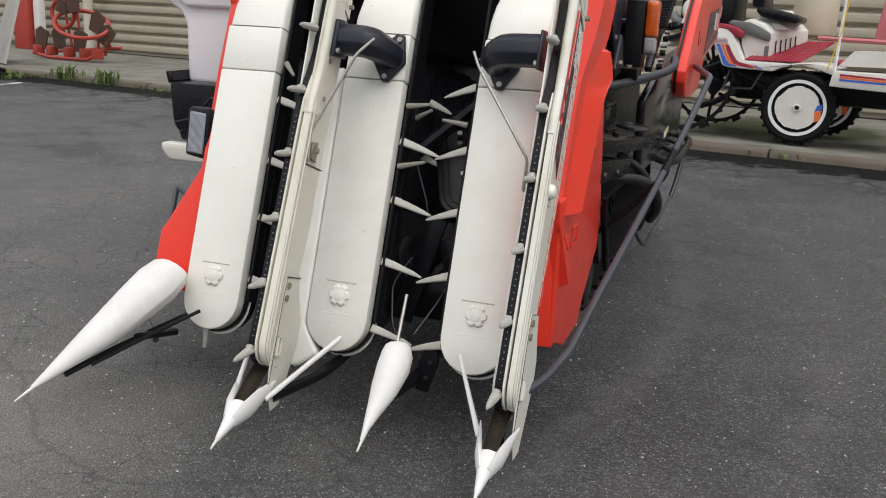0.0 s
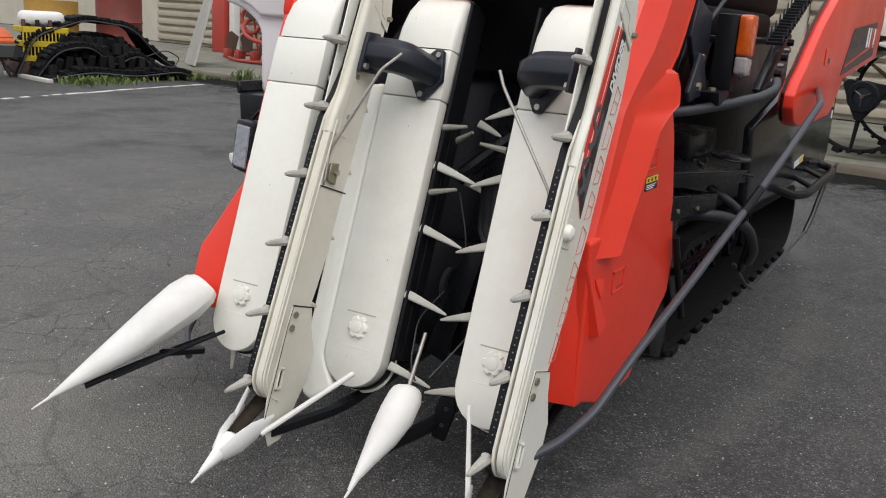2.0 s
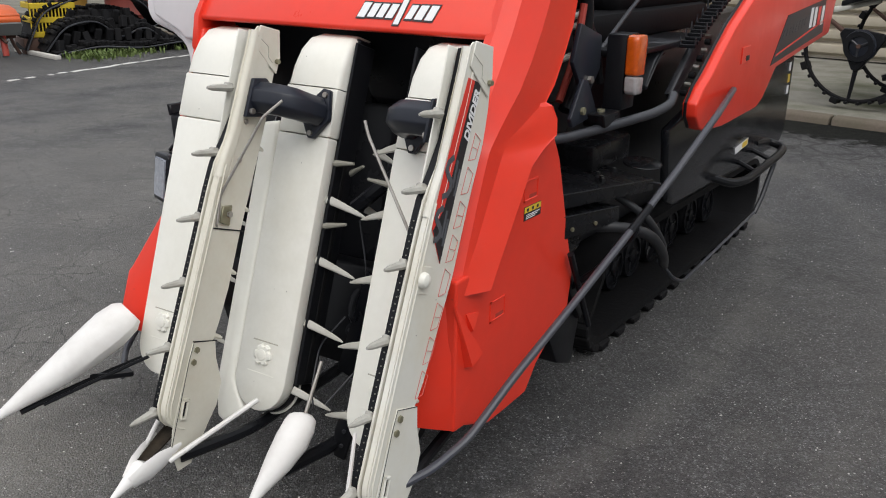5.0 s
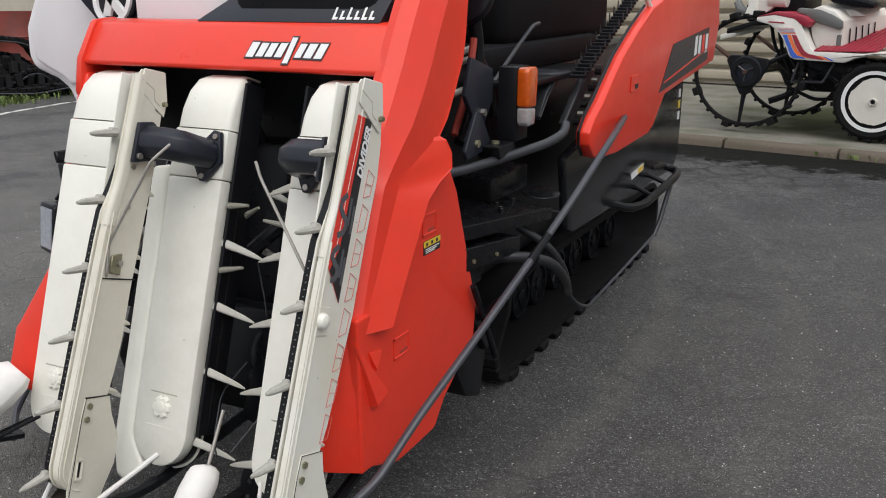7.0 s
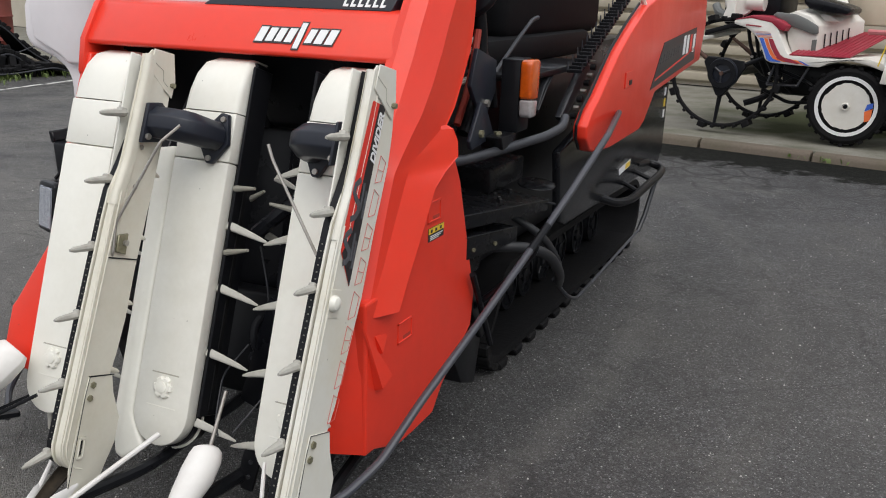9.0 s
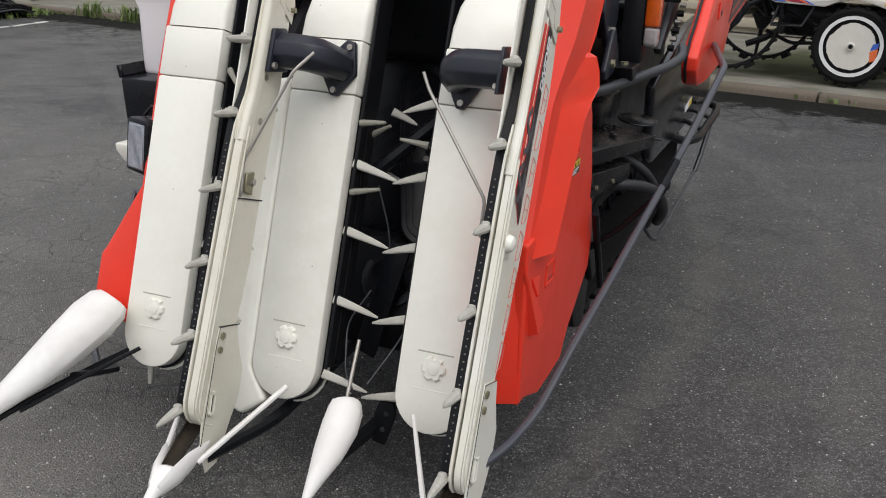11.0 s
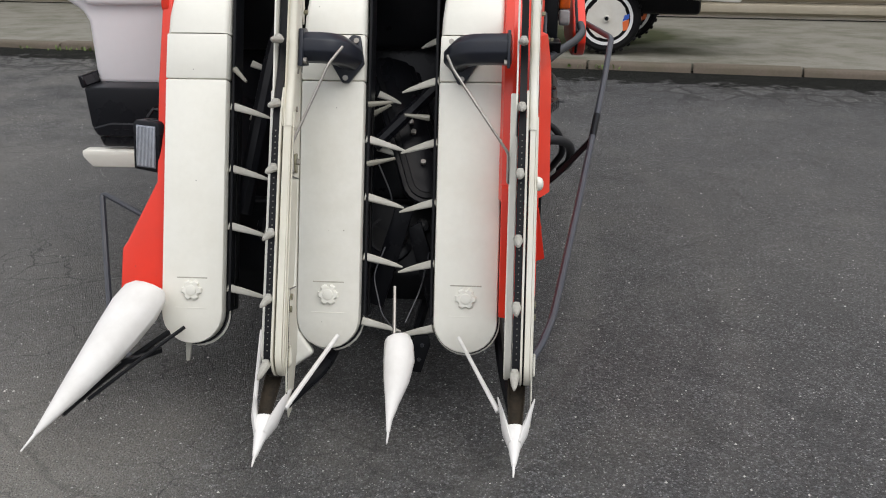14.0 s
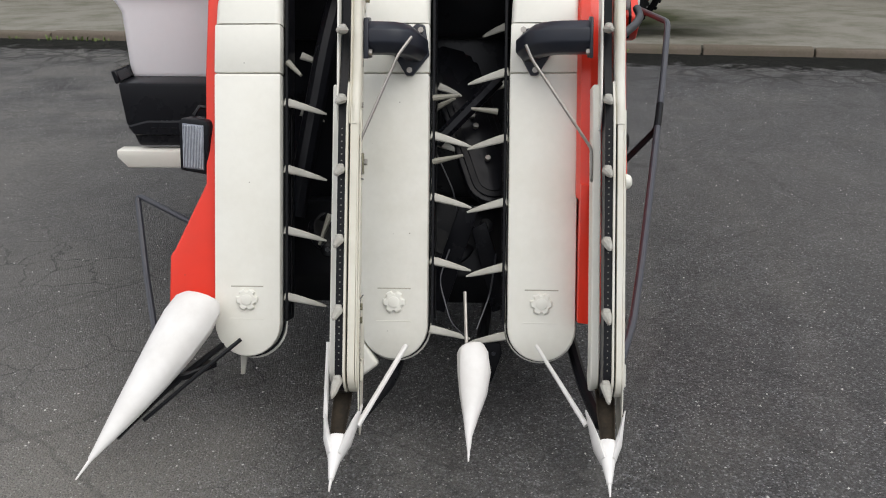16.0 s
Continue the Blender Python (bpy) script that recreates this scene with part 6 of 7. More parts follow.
part("console_side", side([(-0.748, 1.180), (-0.715, 1.211), (-0.543, 1.196), (-0.440, 1.155), (-0.343, 1.100), (-0.335, 1.035), (-0.377, 1.030), (-0.568, 1.090), (-0.681, 1.149)], 0.085, 0.125, 0.012), GREYP, console, "dark grey side moulding")
part("console_label", side([(-0.385, 0.885), (-0.345, 0.888), (-0.345, 0.985), (-0.385, 0.980)], 0.1165, 0.1185, 0), GREYP, console)
part("console_step", loft([[(-0.50, 0.25, 1.20), (-0.30, 0.25, 1.20), (-0.20, 0.25, 1.14), (-0.50, 0.25, 1.14)], [(-0.47, 0.70, 1.335), (-0.26, 0.70, 1.335), (-0.16, 0.70, 1.20), (-0.50, 0.70, 1.20)]], bevel=0.012), TP_WHITE, console)
for k in range(5):
    w = 0.20 + 0.085 * k
    u = -0.336 + 0.246 * (w - 0.12) / 0.68
    part("vent", tube([(u + 0.012, w, 0.915 + 0.012 * k), (u + 0.006, w + 0.004, 1.035 + 0.012 * k)], 0.006, 6), BLACK, console)
deck = part("deck", loft([[(-0.530, -0.015, 0.842), (-0.020, -0.015, 0.852), (-0.020, -0.015, 0.862), (-0.530, -0.015, 0.854)], [(-0.38, 0.80, 1.03), (0.16, 0.80, 1.04), (0.16, 0.80, 1.05), (-0.38, 0.80, 1.04)]]), TP_RED, tp, "wine-red ribbed foot deck")
for k in range(12):
    f0 = (k + 0.5) / 12
    u0, u1 = -0.53 + 0.51 * f0, -0.38 + 0.54 * f0
    part("deck_rib", tube([(u0, 0.0, 0.859 + 0.008 * f0), (u1, 0.78, 1.040 + 0.010 * f0)], 0.005, 5), TP_RED, deck)
part("seat", side([(-0.52, 1.30), (-0.50, 1.36), (-0.36, 1.33), (-0.22, 1.30), (-0.10, 1.26), (-0.12, 1.20), (-0.30, 1.215), (-0.46, 1.25)], 0.15, 0.65, 0.03), BLACK_PL, tp)
part("seat_back", side([(-0.56, 1.34), (-0.44, 1.32), (-0.48, 1.75), (-0.58, 1.75)], 0.15, 0.65, 0.03), BLACK_PL, tp)
pump = part("blower", lathe([(0.03, -0.06), (0.125, -0.05), (0.14, 0.0), (0.125, 0.05), (0.03, 0.06)], (-1.09, 0.2, 1.29), (0.3, -1, 0), 28), TP_WHITE, tp, "white fertiliser blower with its motor")
part("blower_motor", tube([(-1.02, 0.2, 1.29), (-0.86, 0.2, 1.285)], 0.075, 20), TP_WHITE, pump)
part("blower_foot", side([(-1.22, 1.12), (-1.16, 1.30), (-1.10, 1.38), (-1.10, 1.14), (-0.90, 1.12), (-0.90, 1.105), (-1.26, 1.105)], 0.1, 0.3, 0.008), TP_WHITE, pump)
part("front_frame", side([(-1.35, 1.02), (-1.10, 1.095), (-0.85, 1.10), (-0.85, 1.06), (-1.1, 1.05), (-1.35, 0.97)], 0.05, 0.9, 0.01), BLACK, tp)
part("front_arm", side([(-1.50, 0.955), (-1.10, 1.03), (-1.10, 1.0), (-1.50, 0.90)], 0.3, 0.36, 0.01), CREAM, tp)
part("engine", box(-1.3, -0.75, 0.35, 0.95, 1.06, 1.5, 0.06), BLACK, tp)
part("engine_hose", tube([(-1.35, 0.3, 1.25), (-1.3, 0.25, 1.18), (-1.2, 0.22, 1.16)], 0.04, 10, bend=0.05), GREYP, tp)
part("chassis", box(-0.66, 0.9, 0.3, 0.75, 0.46, 0.76, 0.04), BLACK, tp)
part("gear_case", side([(-0.98, 0.72), (-0.90, 0.86), (-0.72, 0.92), (-0.60, 0.80), (-0.62, 0.62), (-0.84, 0.60)], 0.35, 0.75, 0.03), BLACK, tp)
for run in (((-0.98, 0.18, 1.06), (-0.95, 0.2, 0.90), (-0.88, 0.25, 0.72)), ((-0.90, 0.15, 1.03), (-0.86, 0.2, 0.80), (-0.80, 0.3, 0.62)), ((-0.80, 0.1, 0.86), (-0.70, 0.16, 0.66), (-0.52, 0.2, 0.50)), ((-0.62, 0.1, 0.70), (-0.40, 0.12, 0.62), (-0.22, 0.15, 0.50)), ((-0.78, 0.2, 0.50), (-0.55, 0.22, 0.40), (-0.30, 0.25, 0.42))):
    part("linkage", tube(run, 0.017, 7, bend=0.05), BLACK, tp)
for u, z in ((-0.90, 0.80), (-0.84, 0.78), (-0.72, 0.66)):
    part("bolt", disc((u, 0.12, z), (0, 1, 0), 0.014, 0.02, 8), STEEL, tp)
part("axle", tube([(-1.117, 0.05, 0.64), (-1.05, 1.1, 0.64)], 0.045, 12), BLACK, tp)
part("axle", tube([(0, 0.05, 0.435), (0.1, 1.2, 0.435)], 0.04, 12), BLACK, tp)
for a, c in (((-0.66, 0.03, 0.74), (-0.71, 0.03, 0.565)), ((-0.71, 0.03, 0.565), (-0.44, 0.03, 0.575)), ((-0.44, 0.03, 0.575), (-0.36, 0.03, 0.74))):
    part("step_bar", tube([a, c], 0.011, 8), PIPE, tp)
part("step_tread", box(-0.70, -0.45, 0.02, 0.14, 0.56, 0.585, 0.004), BLACK, tp)
part("linkage", tube([(-0.55, 0.3, 0.6), (-0.80, 0.25, 0.42), (-0.95, 0.2, 0.36)], 0.03, 8, bend=0.05), BLACK, tp)
part("seedling_box", side([(0.26, 0.66), (1.25, 0.62), (1.30, 0.70), (1.30, 0.80), (0.28, 0.80)], -0.12, 0.35, 0.01), TP_WHITE, tp)
for k, m in enumerate((BLUE, ORANGE, TP_RED)):
    part("stripe", side([(0.34, 0.715 + 0.022 * k), (0.85 - 0.05 * k, 0.70 + 0.022 * k), (0.80 - 0.05 * k, 0.718 + 0.022 * k), (0.34, 0.733 + 0.022 * k)], -0.1235, -0.1212, 0), m, tp)
part("rear_panel", side([(0.30, 0.84), (1.3, 0.86), (1.3, 1.02), (0.42, 0.98)], -0.02, 0.9, 0.01), TP_WHITE, tp)
part("rear_rail", tube([(0.1, -0.05, 1.08), (1.3, -0.05, 1.06)], 0.022, 8), TP_PINK, tp)
part("rear_rail", tube([(0.25, 0.2, 0.86), (1.3, 0.2, 0.98)], 0.03, 8), TP_RED, tp)
part("rack_post", tube([(0.28, -0.06, 0.80), (0.30, -0.06, 1.5)], 0.016, 8), DECAL_WHITE, tp)
part("rack_post", tube([(0.95, -0.1, 0.66), (0.96, -0.1, 1.6)], 0.02, 8), DECAL_WHITE, tp)
part("yellow_cord", tube([(0.22, -0.07, 0.80), (0.30, -0.07, 1.15), (0.33, -0.07, 1.6)], 0.007, 6), STICK_Y, tp)
part("rear_box", side([(0.55, 1.08), (1.5, 1.04), (1.5, 1.5), (0.60, 1.5)], 0.15, 0.9, 0.02), TP_PINK, tp)
part("rear_box", side([(0.85, 1.12), (1.55, 1.08), (1.55, 1.42), (0.88, 1.42)], 0.02, 0.16, 0.02), TP_WHITE, tp)
for k in range(5):
    part("vent", box(0.95 + k * 0.05, 0.975 + k * 0.05, 0.008, 0.022, 1.13, 1.19, 0.002, 1), BLACK, tp)
part("mark", box(0.95, 1.25, 0.012, 0.019, 1.28, 1.35, 0.002, 1), TP_RED, tp)
part("tank", disc((-0.1, 1.1, 1.35), (0, 0, 1), 0.22, 0.5, 28, 0.03), mat("beige_plastic", (0.55, 0.49, 0.38), 0.5, grain=0.04, stain=(0.4, 0.34, 0.25), stain_amt=0.3), tp)

# ---- red cage-rotor implement on the slab ----
imp = thing("rotary_implement", "rusty red ring-shaped field implement with brown paddles", "farm implement", tuple(BG @ Vector((-10.8, 2.3, 0.075))), -10)
hoop = [(0.15 + 0.62 * math.cos(a), 0.25 * math.sin(a), 0.62 + 0.20 * math.sin(a) + 0.16 * math.cos(a) * -0.6) for a in (2 * math.pi * k / 40 for k in range(41))]
part("hoop", tube(hoop, 0.035, 10), RED_OLD, imp)
hoop2 = [(-0.3 + 0.28 * math.cos(a), 0.0, 0.78 + 0.24 * math.sin(a)) for a in (2 * math.pi * k / 30 for k in range(31))]
part("hoop", tube(hoop2, 0.035, 10), RED_OLD, imp)
part("base_rail", tube([(-1.0, -0.1, 0.08), (-0.5, -0.15, 0.03), (0.45, -0.15, 0.04), (0.75, 0.1, 0.3)], 0.03, 8, bend=0.08), RED_OLD, imp)
part("base_rail", tube([(-1.0, 0.3, 0.10), (0.7, 0.35, 0.25)], 0.03, 8), RED_OLD, imp)
for u, z, tilt in ((-0.85, 0.34, 10), (-0.35, 0.36, -5), (0.15, 0.34, 8), (0.55, 0.66, 20), (-0.25, 0.95, 15), (0.05, 0.98, -10), (0.75, 0.45, 30)):
    bm = prism([(-0.12, -0.16), (0.10, -0.18), (0.14, 0.14), (-0.05, 0.20), (-0.14, 0.12)], -0.012, 0.012, "y", 0.004, 1)
    put(bm, pose(u, -0.05 + 0.02 * tilt / 10, z, 0, tilt, 12))
    part("paddle", bm, PADDLE, imp)
    part("paddle_arm", tube([(u, 0.0, z - 0.1), (u * 0.8, 0.1, 0.12)], 0.022, 8), RED_OLD, imp)
for u in (-0.9, -0.55, -0.1, 0.3, 0.6):
    part("knuckle", box(u - 0.06, u + 0.06, -0.15, 0.02, 0.06, 0.22, 0.015), RED_OLD, imp)

# post, red cabinet and drainpipe by the wall
cab = part("red_cabinet", box(-0.22, 0.22, -0.15, 0.15, 0, 1.25, 0.02), RED_OLD)
cab.matrix_world = BG @ pose(-14.2, 3.9, 0.075)
tagged(cab, "dull red metal cabinet standing by the shed wall", "cabinet")
wp = part("white_post", box(-0.08, 0.08, -0.08, 0.08, 0, 2.2, 0.01), WHITE)
wp.matrix_world = BG @ pose(-13.8, 3.9, 0.075)
tagged(wp, "white painted steel post beside the red cabinet", "post")
dp = part("drainpipe", tube([(0, 0, 0), (0, 0, 3.2)], 0.10, 16), WALLP)
dp.matrix_world = BG @ pose(-12.9, 4.35, 0.075)
tagged(dp, "cream plastic drainpipe against the shed wall", "drainpipe")

# ---- scrap along the yard's edge ----
bd = part("leaning_board", prism([(-0.75, 0.0), (0.62, 0.05), (0.42, 1.35), (-0.50, 1.45)], -0.02, 0.02, "y", 0.004, 1), mat("bare_board", (0.40, 0.385, 0.35), 0.8, grain=0.06, stain=(0.27, 0.25, 0.22), stain_amt=0.4))
bd.matrix_world = pose(-10.35, 9.3, 0.05, -16, 0, -38)
tagged(bd, "pale grey board leaning on scrap at the yard edge", "board")
for x, y, r, h, m, lab in ((-10.8, 8.25, 0.35, 1.1, mat("rusty_drum", (0.20, 0.035, 0.025), 0.6, grain=0.2, stain=(0.09, 0.04, 0.03), stain_amt=0.6), "rusty dark red oil drum behind the rubber tracks"), (-11.1, 7.25, 0.38, 1.0, mat("ochre_drum", (0.42, 0.24, 0.04), 0.6, grain=0.15, stain=(0.2, 0.09, 0.03), stain_amt=0.5), "ochre yellow drum behind the rubber tracks")):
    prof = [(0.0, 0), (r, 0), (r, h * 0.32), (r + 0.014, h * 0.34), (r, h * 0.36), (r, h * 0.64), (r + 0.014, h * 0.66), (r, h * 0.68), (r, h), (r - 0.03, h), (r - 0.03, h - 0.02), (0.0, h - 0.02)]
    dr = part("drum", lathe(prof, (0, 0, 0), (0, 0, 1), 32), m)
    dr.matrix_world = pose(x, y, 0)
    tagged(dr, lab, "drum")

pile = thing("rubber_track_pile", "heap of discarded black rubber crawler tracks on weeds", "rubber tracks", (-9.55, 6.85, 0), 75)
rr = random.Random(11)


def track_band(path, width, owner):
    secs = []
    pts = fillet(path, 0.18, 5)
    for i, p in enumerate(pts):
        d = (pts[min(i + 1, len(pts) - 1)] - pts[max(i - 1, 0)]).normalized()
        s = Vector((0, 1, 0))
        up = d.cross(s).normalized()
        s = up.cross(d)
        tw = 0.12 * math.sin(i * 0.7)
        secs.append([p - s * width / 2 + up * tw * 0.3, p + s * width / 2 - up * tw * 0.3, p + s * width / 2 + up * 0.028, p - s * width / 2 + up * 0.028])
    t = part("track", loft(secs), RUBBER, owner)
    for i in range(0, len(pts) - 1):
        p = (pts[i] + pts[i + 1]) / 2
        d = (pts[i + 1] - pts[i])
        s = Vector((0, 1, 0))
        up = d.normalized().cross(s).normalized()
        m = Matrix((d.normalized(), up.cross(d.normalized()), up)).transposed().to_4x4()
        for sgn in (-1, 1):
            bm = box(-0.03, 0.03, -width * 0.24, width * 0.24, 0.0, 0.055, 0.01, 1)
            put(bm, Matrix.Translation(p + s * sgn * width * 0.24 + up * 0.02) @ m)
            part("cleat", bm, RUBBER, t)
    part("edge_cord", tube([p - Vector((0, 1, 0)) * (width / 2 + 0.01) for p in pts], 0.012, 6), PIPE, t)


track_band([(-1.15, 0.1, 0.05), (-0.9, 0.1, 0.55), (-0.2, 0.15, 0.78), (0.45, 0.1, 0.70), (0.80, 0.05, 0.30), (1.1, 0, 0.12)], 0.42, pile)
track_band([(-1.0, -0.25, 0.05), (-0.75, -0.3, 0.38), (-0.3, -0.3, 0.45), (0.0, -0.28, 0.16), (0.35, -0.3, 0.36), (0.75, -0.25, 0.06)], 0.34, pile)
track_band([(-0.95, -0.5, 0.03), (-0.4, -0.55, 0.12), (0.2, -0.52, 0.06), (0.9, -0.45, 0.12), (1.15, -0.35, 0.05)], 0.32, pile)
track_band([(-0.85, 0.3, 0.02), (-0.5, 0.32, 0.48), (0.1, 0.3, 0.55), (0.5, 0.3, 0.42), (0.7, 0.3, 0.02)], 0.4, pile)
rb = random.Random(17)
# added black mass that stands in for the dark hollows beneath the bands
part("dark_filler", loft([[(-1.0, -0.45, 0.0), (1.1, -0.45, 0.0), (1.1, 0.4, 0.0), (-1.0, 0.4, 0.0)], [(-0.85, -0.25, 0.30), (0.6, -0.28, 0.28), (0.7, 0.3, 0.35), (-0.9, 0.3, 0.35)], [(-0.6, 0.0, 0.55), (0.3, 0.0, 0.52), (0.3, 0.25, 0.55), (-0.6, 0.25, 0.55)]], bevel=0.02), RUBBER, pile)
for row, (z, y, n, x0, x1) in enumerate(((0.08, -0.52, 12, -0.85, 0.75), (0.22, -0.44, 10, -0.75, 0.55), (0.36, -0.32, 8, -0.65, 0.40), (0.48, -0.16, 6, -0.55, 0.25))):
    for k in range(n):
        bm = box(-0.045, 0.045, -0.05, 0.05, -0.09, 0.09, 0.012, 1)
        put(bm, pose(x0 + (x1 - x0) * k / (n - 1) + rb.uniform(-0.02, 0.02), y + rb.uniform(-0.03, 0.03), z + rb.uniform(-0.03, 0.03), rb.uniform(-25, 10), rb.uniform(-18, 18), rb.uniform(-12, 12)))
        part("track_block", bm, RUBBER, pile)
part("wire", tube([(0.3, -0.4, 0.25), (0.8, -0.42, 0.42), (1.05, -0.35, 0.30), (0.95, -0.4, 0.2)], 0.008, 6, bend=0.1), PIPE, pile)

crate = thing("plastic_crate", "yellow plastic field crate holding bottles on a board", "crate", (-9.87, 6.18, 0.0), 70)
YEL = mat("crate_yellow", (0.62, 0.45, 0.02), 0.5, grain=0.05, stain=(0.35, 0.24, 0.03), stain_amt=0.4)
part("crate_stand", box(-0.42, 0.42, -0.25, 0.25, 0.0, 0.20, 0.01), PADDLE, crate)
for z in (0.21, 0.40, 0.585):
    for a_, b_, c_, d_ in ((-0.30, 0.30, -0.22, -0.20), (-0.30, 0.30, 0.20, 0.22), (-0.30, -0.28, -0.22, 0.22), (0.28, 0.30, -0.22, 0.22)):
        part("crate_band", box(a_, b_, c_, d_, z, z + 0.075, 0.006, 1), YEL, crate)
part("crate_base", box(-0.29, 0.29, -0.21, 0.21, 0.205, 0.225, 0.003), YEL, crate)
for k in range(13):
    part("crate_bar", box(-0.296 + k * 0.046, -0.278 + k * 0.046, -0.218, -0.204, 0.22, 0.60, 0.003, 1), YEL, crate)
for k in range(9):
    bot = part("bottle", disc((-0.24 + 0.058 * k, -0.08 + 0.06 * (k % 3), 0.60), (0.2 * math.sin(k), 0.1, 1), 0.028, 0.30, 12, 0.01), BLACK_PL if k % 2 else PADDLE)
    bot.matrix_world = crate.matrix_world
    tagged(bot, "dark glass bottle standing in the yellow crate", "bottle", "bottles in the crate")
sack = part("white_sack", box(-0.25, 0.32, -0.05, 0.25, 0.66, 0.86, 0.08, 3), WHITE)
sack.matrix_world = crate.matrix_world
tagged(sack, "rumpled white sack lying on the yellow crate", "sack")
pk = part("grey_plank", box(-0.65, 0.65, -0.04, 0.04, 0, 0.05, 0.006), mat("bleached_wood", (0.50, 0.48, 0.44), 0.8, grain=0.12))
pk.matrix_world = pose(-9.55, 5.72, 0.0, 0, 0, -11)
tagged(pk, "bleached wooden plank lying on the asphalt", "plank")

# orange tiller further along
till = thing("old_tiller", "rusty orange rotary tiller with brown curved blades", "tiller", (-9.95, 4.85, 0), 75)
ORANGE_OLD = mat("faded_orange", (0.60, 0.105, 0.02), 0.55, grain=0.1, stain=(0.25, 0.06, 0.03), stain_amt=0.5)
part("hood_sheet", prism([(-0.34, 0.45), (-0.18, 0.57), (0.05, 0.62), (0.3, 0.62), (0.3, 0.58), (0.06, 0.57), (-0.16, 0.52), (-0.33, 0.39)], -1.0, -0.15, "x", 0.015, 2), ORANGE_OLD, till)
part("hood_sheet", prism([(-0.32, 0.49), (-0.17, 0.60), (0.05, 0.64), (0.3, 0.64), (0.3, 0.60), (0.06, 0.60), (-0.15, 0.55), (-0.31, 0.43)], 0.10, 0.75, "x", 0.015, 2), ORANGE_OLD, till)
part("gear_housing", box(-0.14, 0.10, -0.25, 0.25, 0.30, 0.80, 0.04), ORANGE_OLD, till)
part("hood_rib", tube([(-1.0, -0.27, 0.50), (0.75, -0.26, 0.53)], 0.022, 8), ORANGE_OLD, till)
part("skirt", prism([(-0.36, 0.40), (-0.30, 0.42), (-0.22, 0.25), (-0.28, 0.24)], -1.0, -0.2, "x", 0.01, 1), GREYP, till)
part("skirt", prism([(-0.34, 0.44), (-0.28, 0.46), (-0.20, 0.30), (-0.26, 0.28)], 0.05, 0.75, "x", 0.01, 1), GREYP, till)
part("rotor_shaft", tube([(-1.0, 0.0, 0.27), (0.75, 0.0, 0.27)], 0.05, 10), PADDLE, till)
for k in range(9):
    u = -0.92 + k * 0.2
    for a in (0.3 + k, 2.4 + k, 4.5 + k):
        part("rotor_blade", tube([(u, 0.0, 0.27), (u + 0.02, 0.17 * math.cos(a), 0.27 + 0.17 * math.sin(a)), (u + 0.09, 0.25 * math.cos(a + 0.35), 0.27 + 0.25 * math.sin(a + 0.35))], 0.022, 6, bend=0.06), PADDLE, till)
part("leg", tube([(-0.55, -0.1, 0.45), (-0.55, -0.22, 0.02)], 0.04, 8), RED_OLD, till)
part("leg", tube([(0.55, -0.1, 0.45), (0.55, -0.20, 0.02)], 0.04, 8), RED_OLD, till)

# ---- worn white line ----
LINE = mat("worn_line_paint", (0.56, 0.55, 0.52), 0.8, grain=0.2, scale=30)
bm = bmesh.new()
rl = random.Random(5)
p0, p1 = Vector((-8.17, 7.45, 0)), Vector((-7.42, 2.9, 0))
dirn = (p1 - p0).normalized()
nrm2 = Vector((-dirn.y, dirn.x, 0))
t, total = 0.0, (p1 - p0).length
while t < total:
    ln = rl.uniform(0.05, 0.30) * (1.3 if t < 2.4 else 0.5)
    w0, w1 = rl.uniform(0.02, 0.05), rl.uniform(0.02, 0.05)
    m0 = p0 + dirn * t + nrm2 * rl.uniform(-0.02, 0.02)
    pts = [m0 - nrm2 * w0, m0 + dirn * ln * 0.5 - nrm2 * w1 * 1.1, m0 + dirn * ln - nrm2 * w0 * 0.6, m0 + dirn * ln + nrm2 * w1, m0 + dirn * ln * 0.4 + nrm2 * w0 * 1.2, m0 + nrm2 * w1 * 0.7]
    loft([[p + Vector((0, 0, h)) for p in pts] for h in (0.001, 0.005)], bm)
    t += ln + rl.uniform(0.0, 0.05) + (0.0 if t < 2.4 else rl.uniform(0.05, 0.45))
line = part("line_marking", bm, LINE)
tagged(line, "worn and broken white painted line on asphalt", "road marking", kind="structure")

# ---- weeds, grit ----
GRASS = mat("weed_green", (0.095, 0.145, 0.032), 0.7, grain=0.3, scale=30, stain=(0.13, 0.12, 0.045), stain_amt=0.4, stain_scale=6)


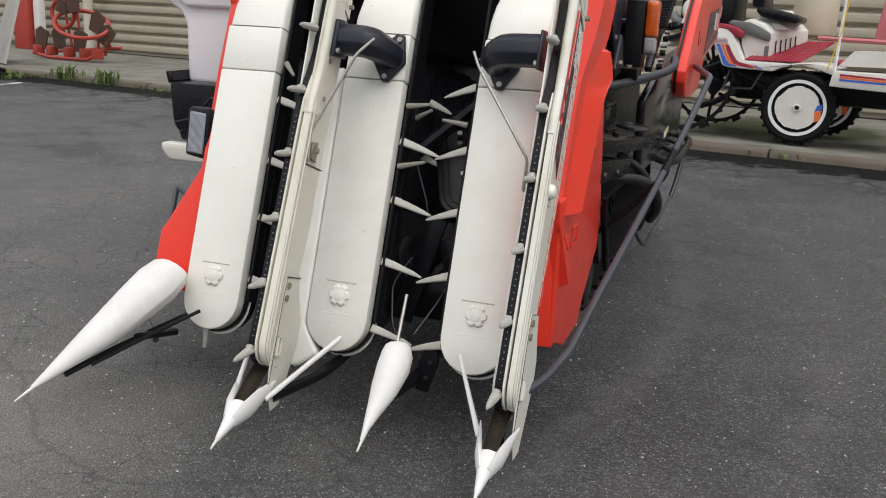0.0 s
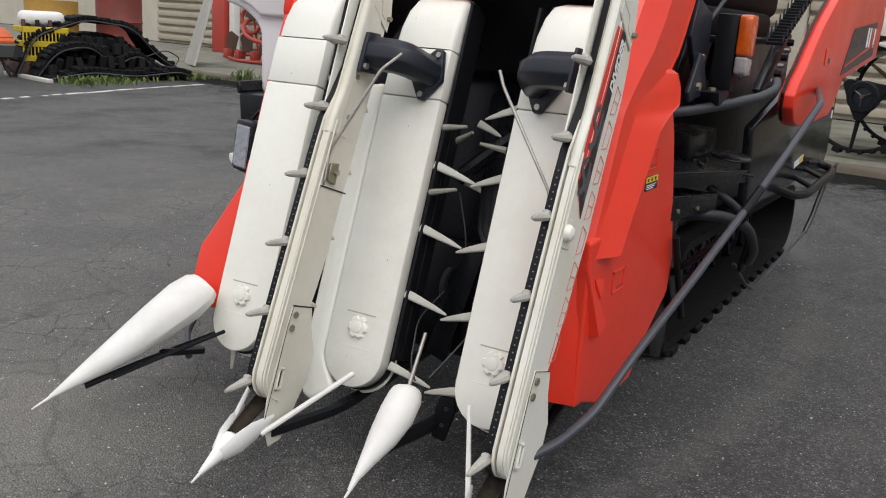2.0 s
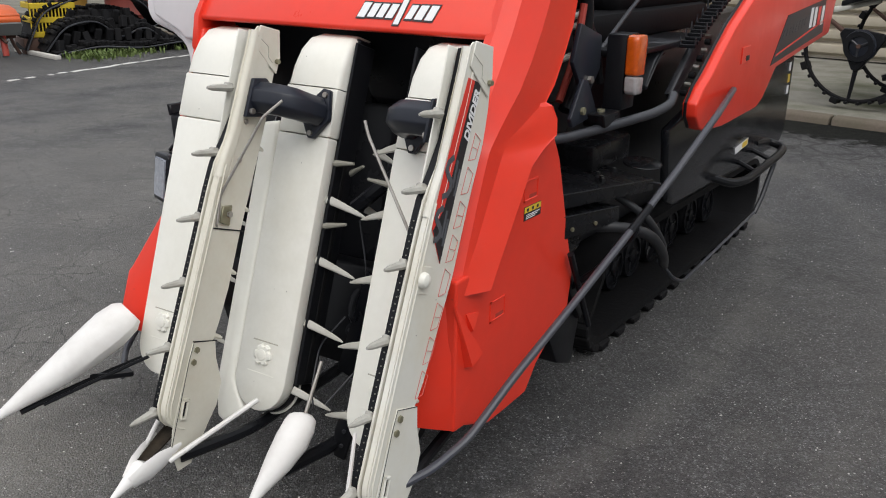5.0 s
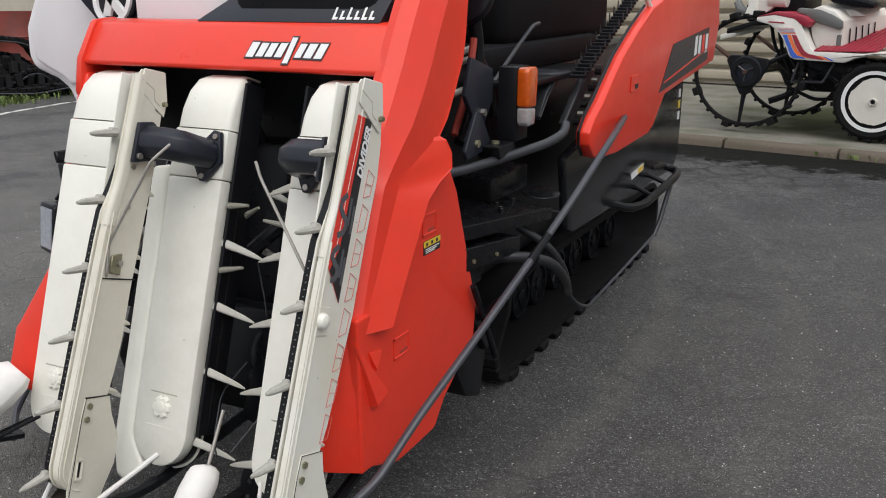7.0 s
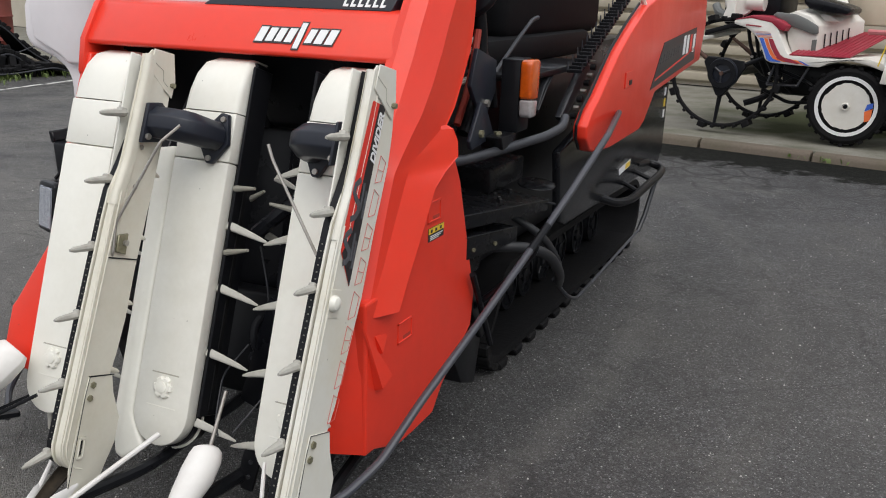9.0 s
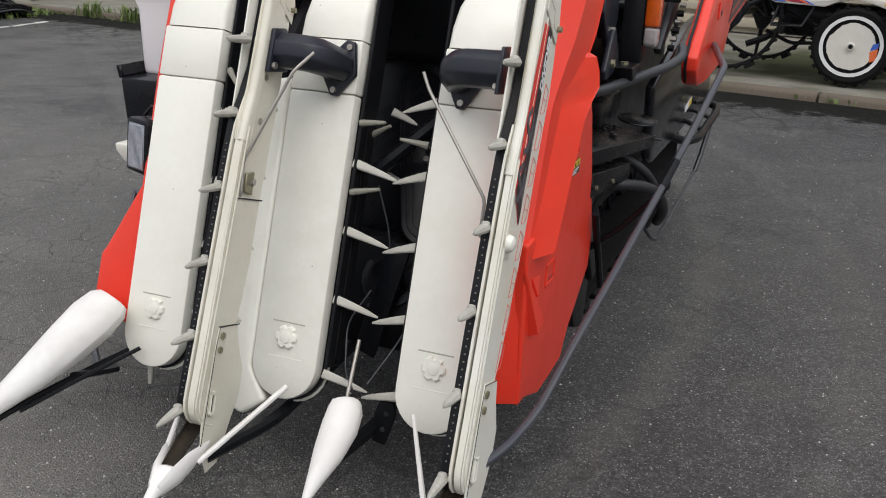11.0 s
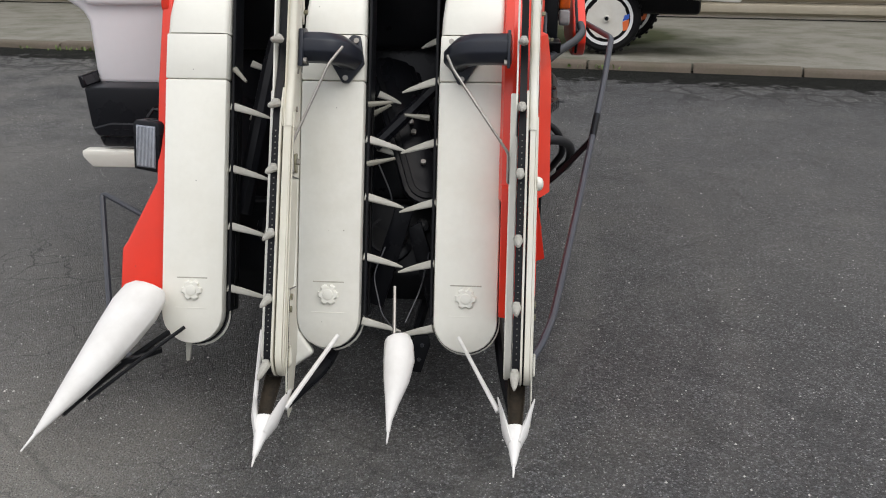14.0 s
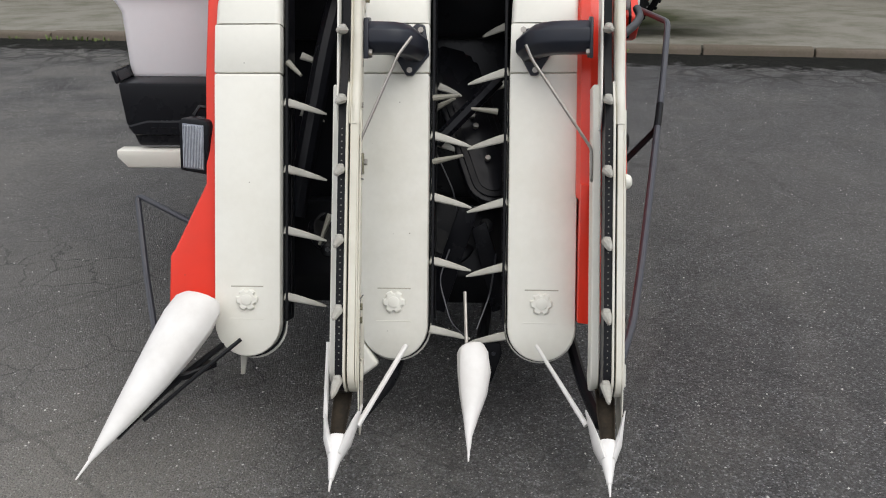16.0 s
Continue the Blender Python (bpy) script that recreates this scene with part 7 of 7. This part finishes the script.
def weeds(name, spots, label, seed):
    r = random.Random(seed)
    verts, faces = [], []
    for x, y, z, spread, n, hgt in spots:
        for _ in range(n):
            bx, by = x + r.gauss(0, spread), y + r.gauss(0, spread * 0.45)
            h, a, l = hgt * r.uniform(0.4, 1.2), r.uniform(0, 6.28), r.uniform(0.2, 0.9)
            wx, wy = 0.008 * math.sin(a), -0.008 * math.cos(a)
            k = len(verts)
            ox, oy = math.cos(a) * h * l, math.sin(a) * h * l
            verts += [(bx - wx, by - wy, z), (bx + wx, by + wy, z), (bx + ox * 0.4 + wx * 1.3, by + oy * 0.4 + wy * 1.3, z + h * 0.65), (bx + ox * 0.4 - wx * 1.3, by + oy * 0.4 - wy * 1.3, z + h * 0.65), (bx + ox, by + oy, z + h * 0.9)]
            faces += [(k, k + 1, k + 2, k + 3), (k + 3, k + 2, k + 4)]
    me = bpy.data.meshes.new(name)
    me.from_pydata(verts, [], faces)
    me.materials.append(GRASS)
    return tagged(new(name, me), label, "weeds", kind="stuff")


spots = []
rw = random.Random(8)
for k in range(42):
    u = rw.uniform(-10.5, -4.0)
    p = BG @ Vector((u, -0.03, 0.0))
    spots.append((p.x, p.y, 0.0, 0.09, 5, 0.05))
for k in range(34):
    y = rw.uniform(5.6, 8.2)
    spots.append((-8.85 - 0.15 * (y - 6) + rw.gauss(0, 0.12), y, 0.0, 0.16, 34, 0.10))
for u in (-8.2, -7.4, 1.15, 1.35):
    p = BG @ Vector((u, 0.0, 0.0))
    spots.append((p.x, p.y, 0.02, 0.10, 60 if u < 0 else 12, 0.22 if u < 0 else 0.045))
weeds("weeds", spots, "green weeds growing along the kerb and scrap", 21)

verts, faces = [], []
rg = random.Random(2)
for _ in range(6800):
    x, y = rg.uniform(-3.6, 4.2), rg.uniform(-1.4, 5.2)
    s = rg.choice((0.001, 0.0012, 0.0015, 0.002, 0.0025, 0.004)) * rg.uniform(0.8, 1.3)
    a = rg.uniform(0, 3.14)
    k = len(verts)
    ca, sa = math.cos(a) * s, math.sin(a) * s
    verts += [(x + ca, y + sa, 0.0), (x - sa * 0.7, y + ca * 0.7, 0.0), (x - ca, y - sa, 0.0), (x + sa * 0.8, y - ca * 0.8, 0.0), (x, y, s * 0.9)]
    faces += [(k, k + 1, k + 4), (k + 1, k + 2, k + 4), (k + 2, k + 3, k + 4), (k + 3, k, k + 4)]
me = bpy.data.meshes.new("grit")
me.from_pydata(verts, [], faces)
me.materials.append(mat("pale_grit", (0.62, 0.60, 0.57), 0.6, grain=0.4, scale=9))
tagged(new("grit", me), "pale grit chips scattered on the asphalt", "grit", kind="stuff")
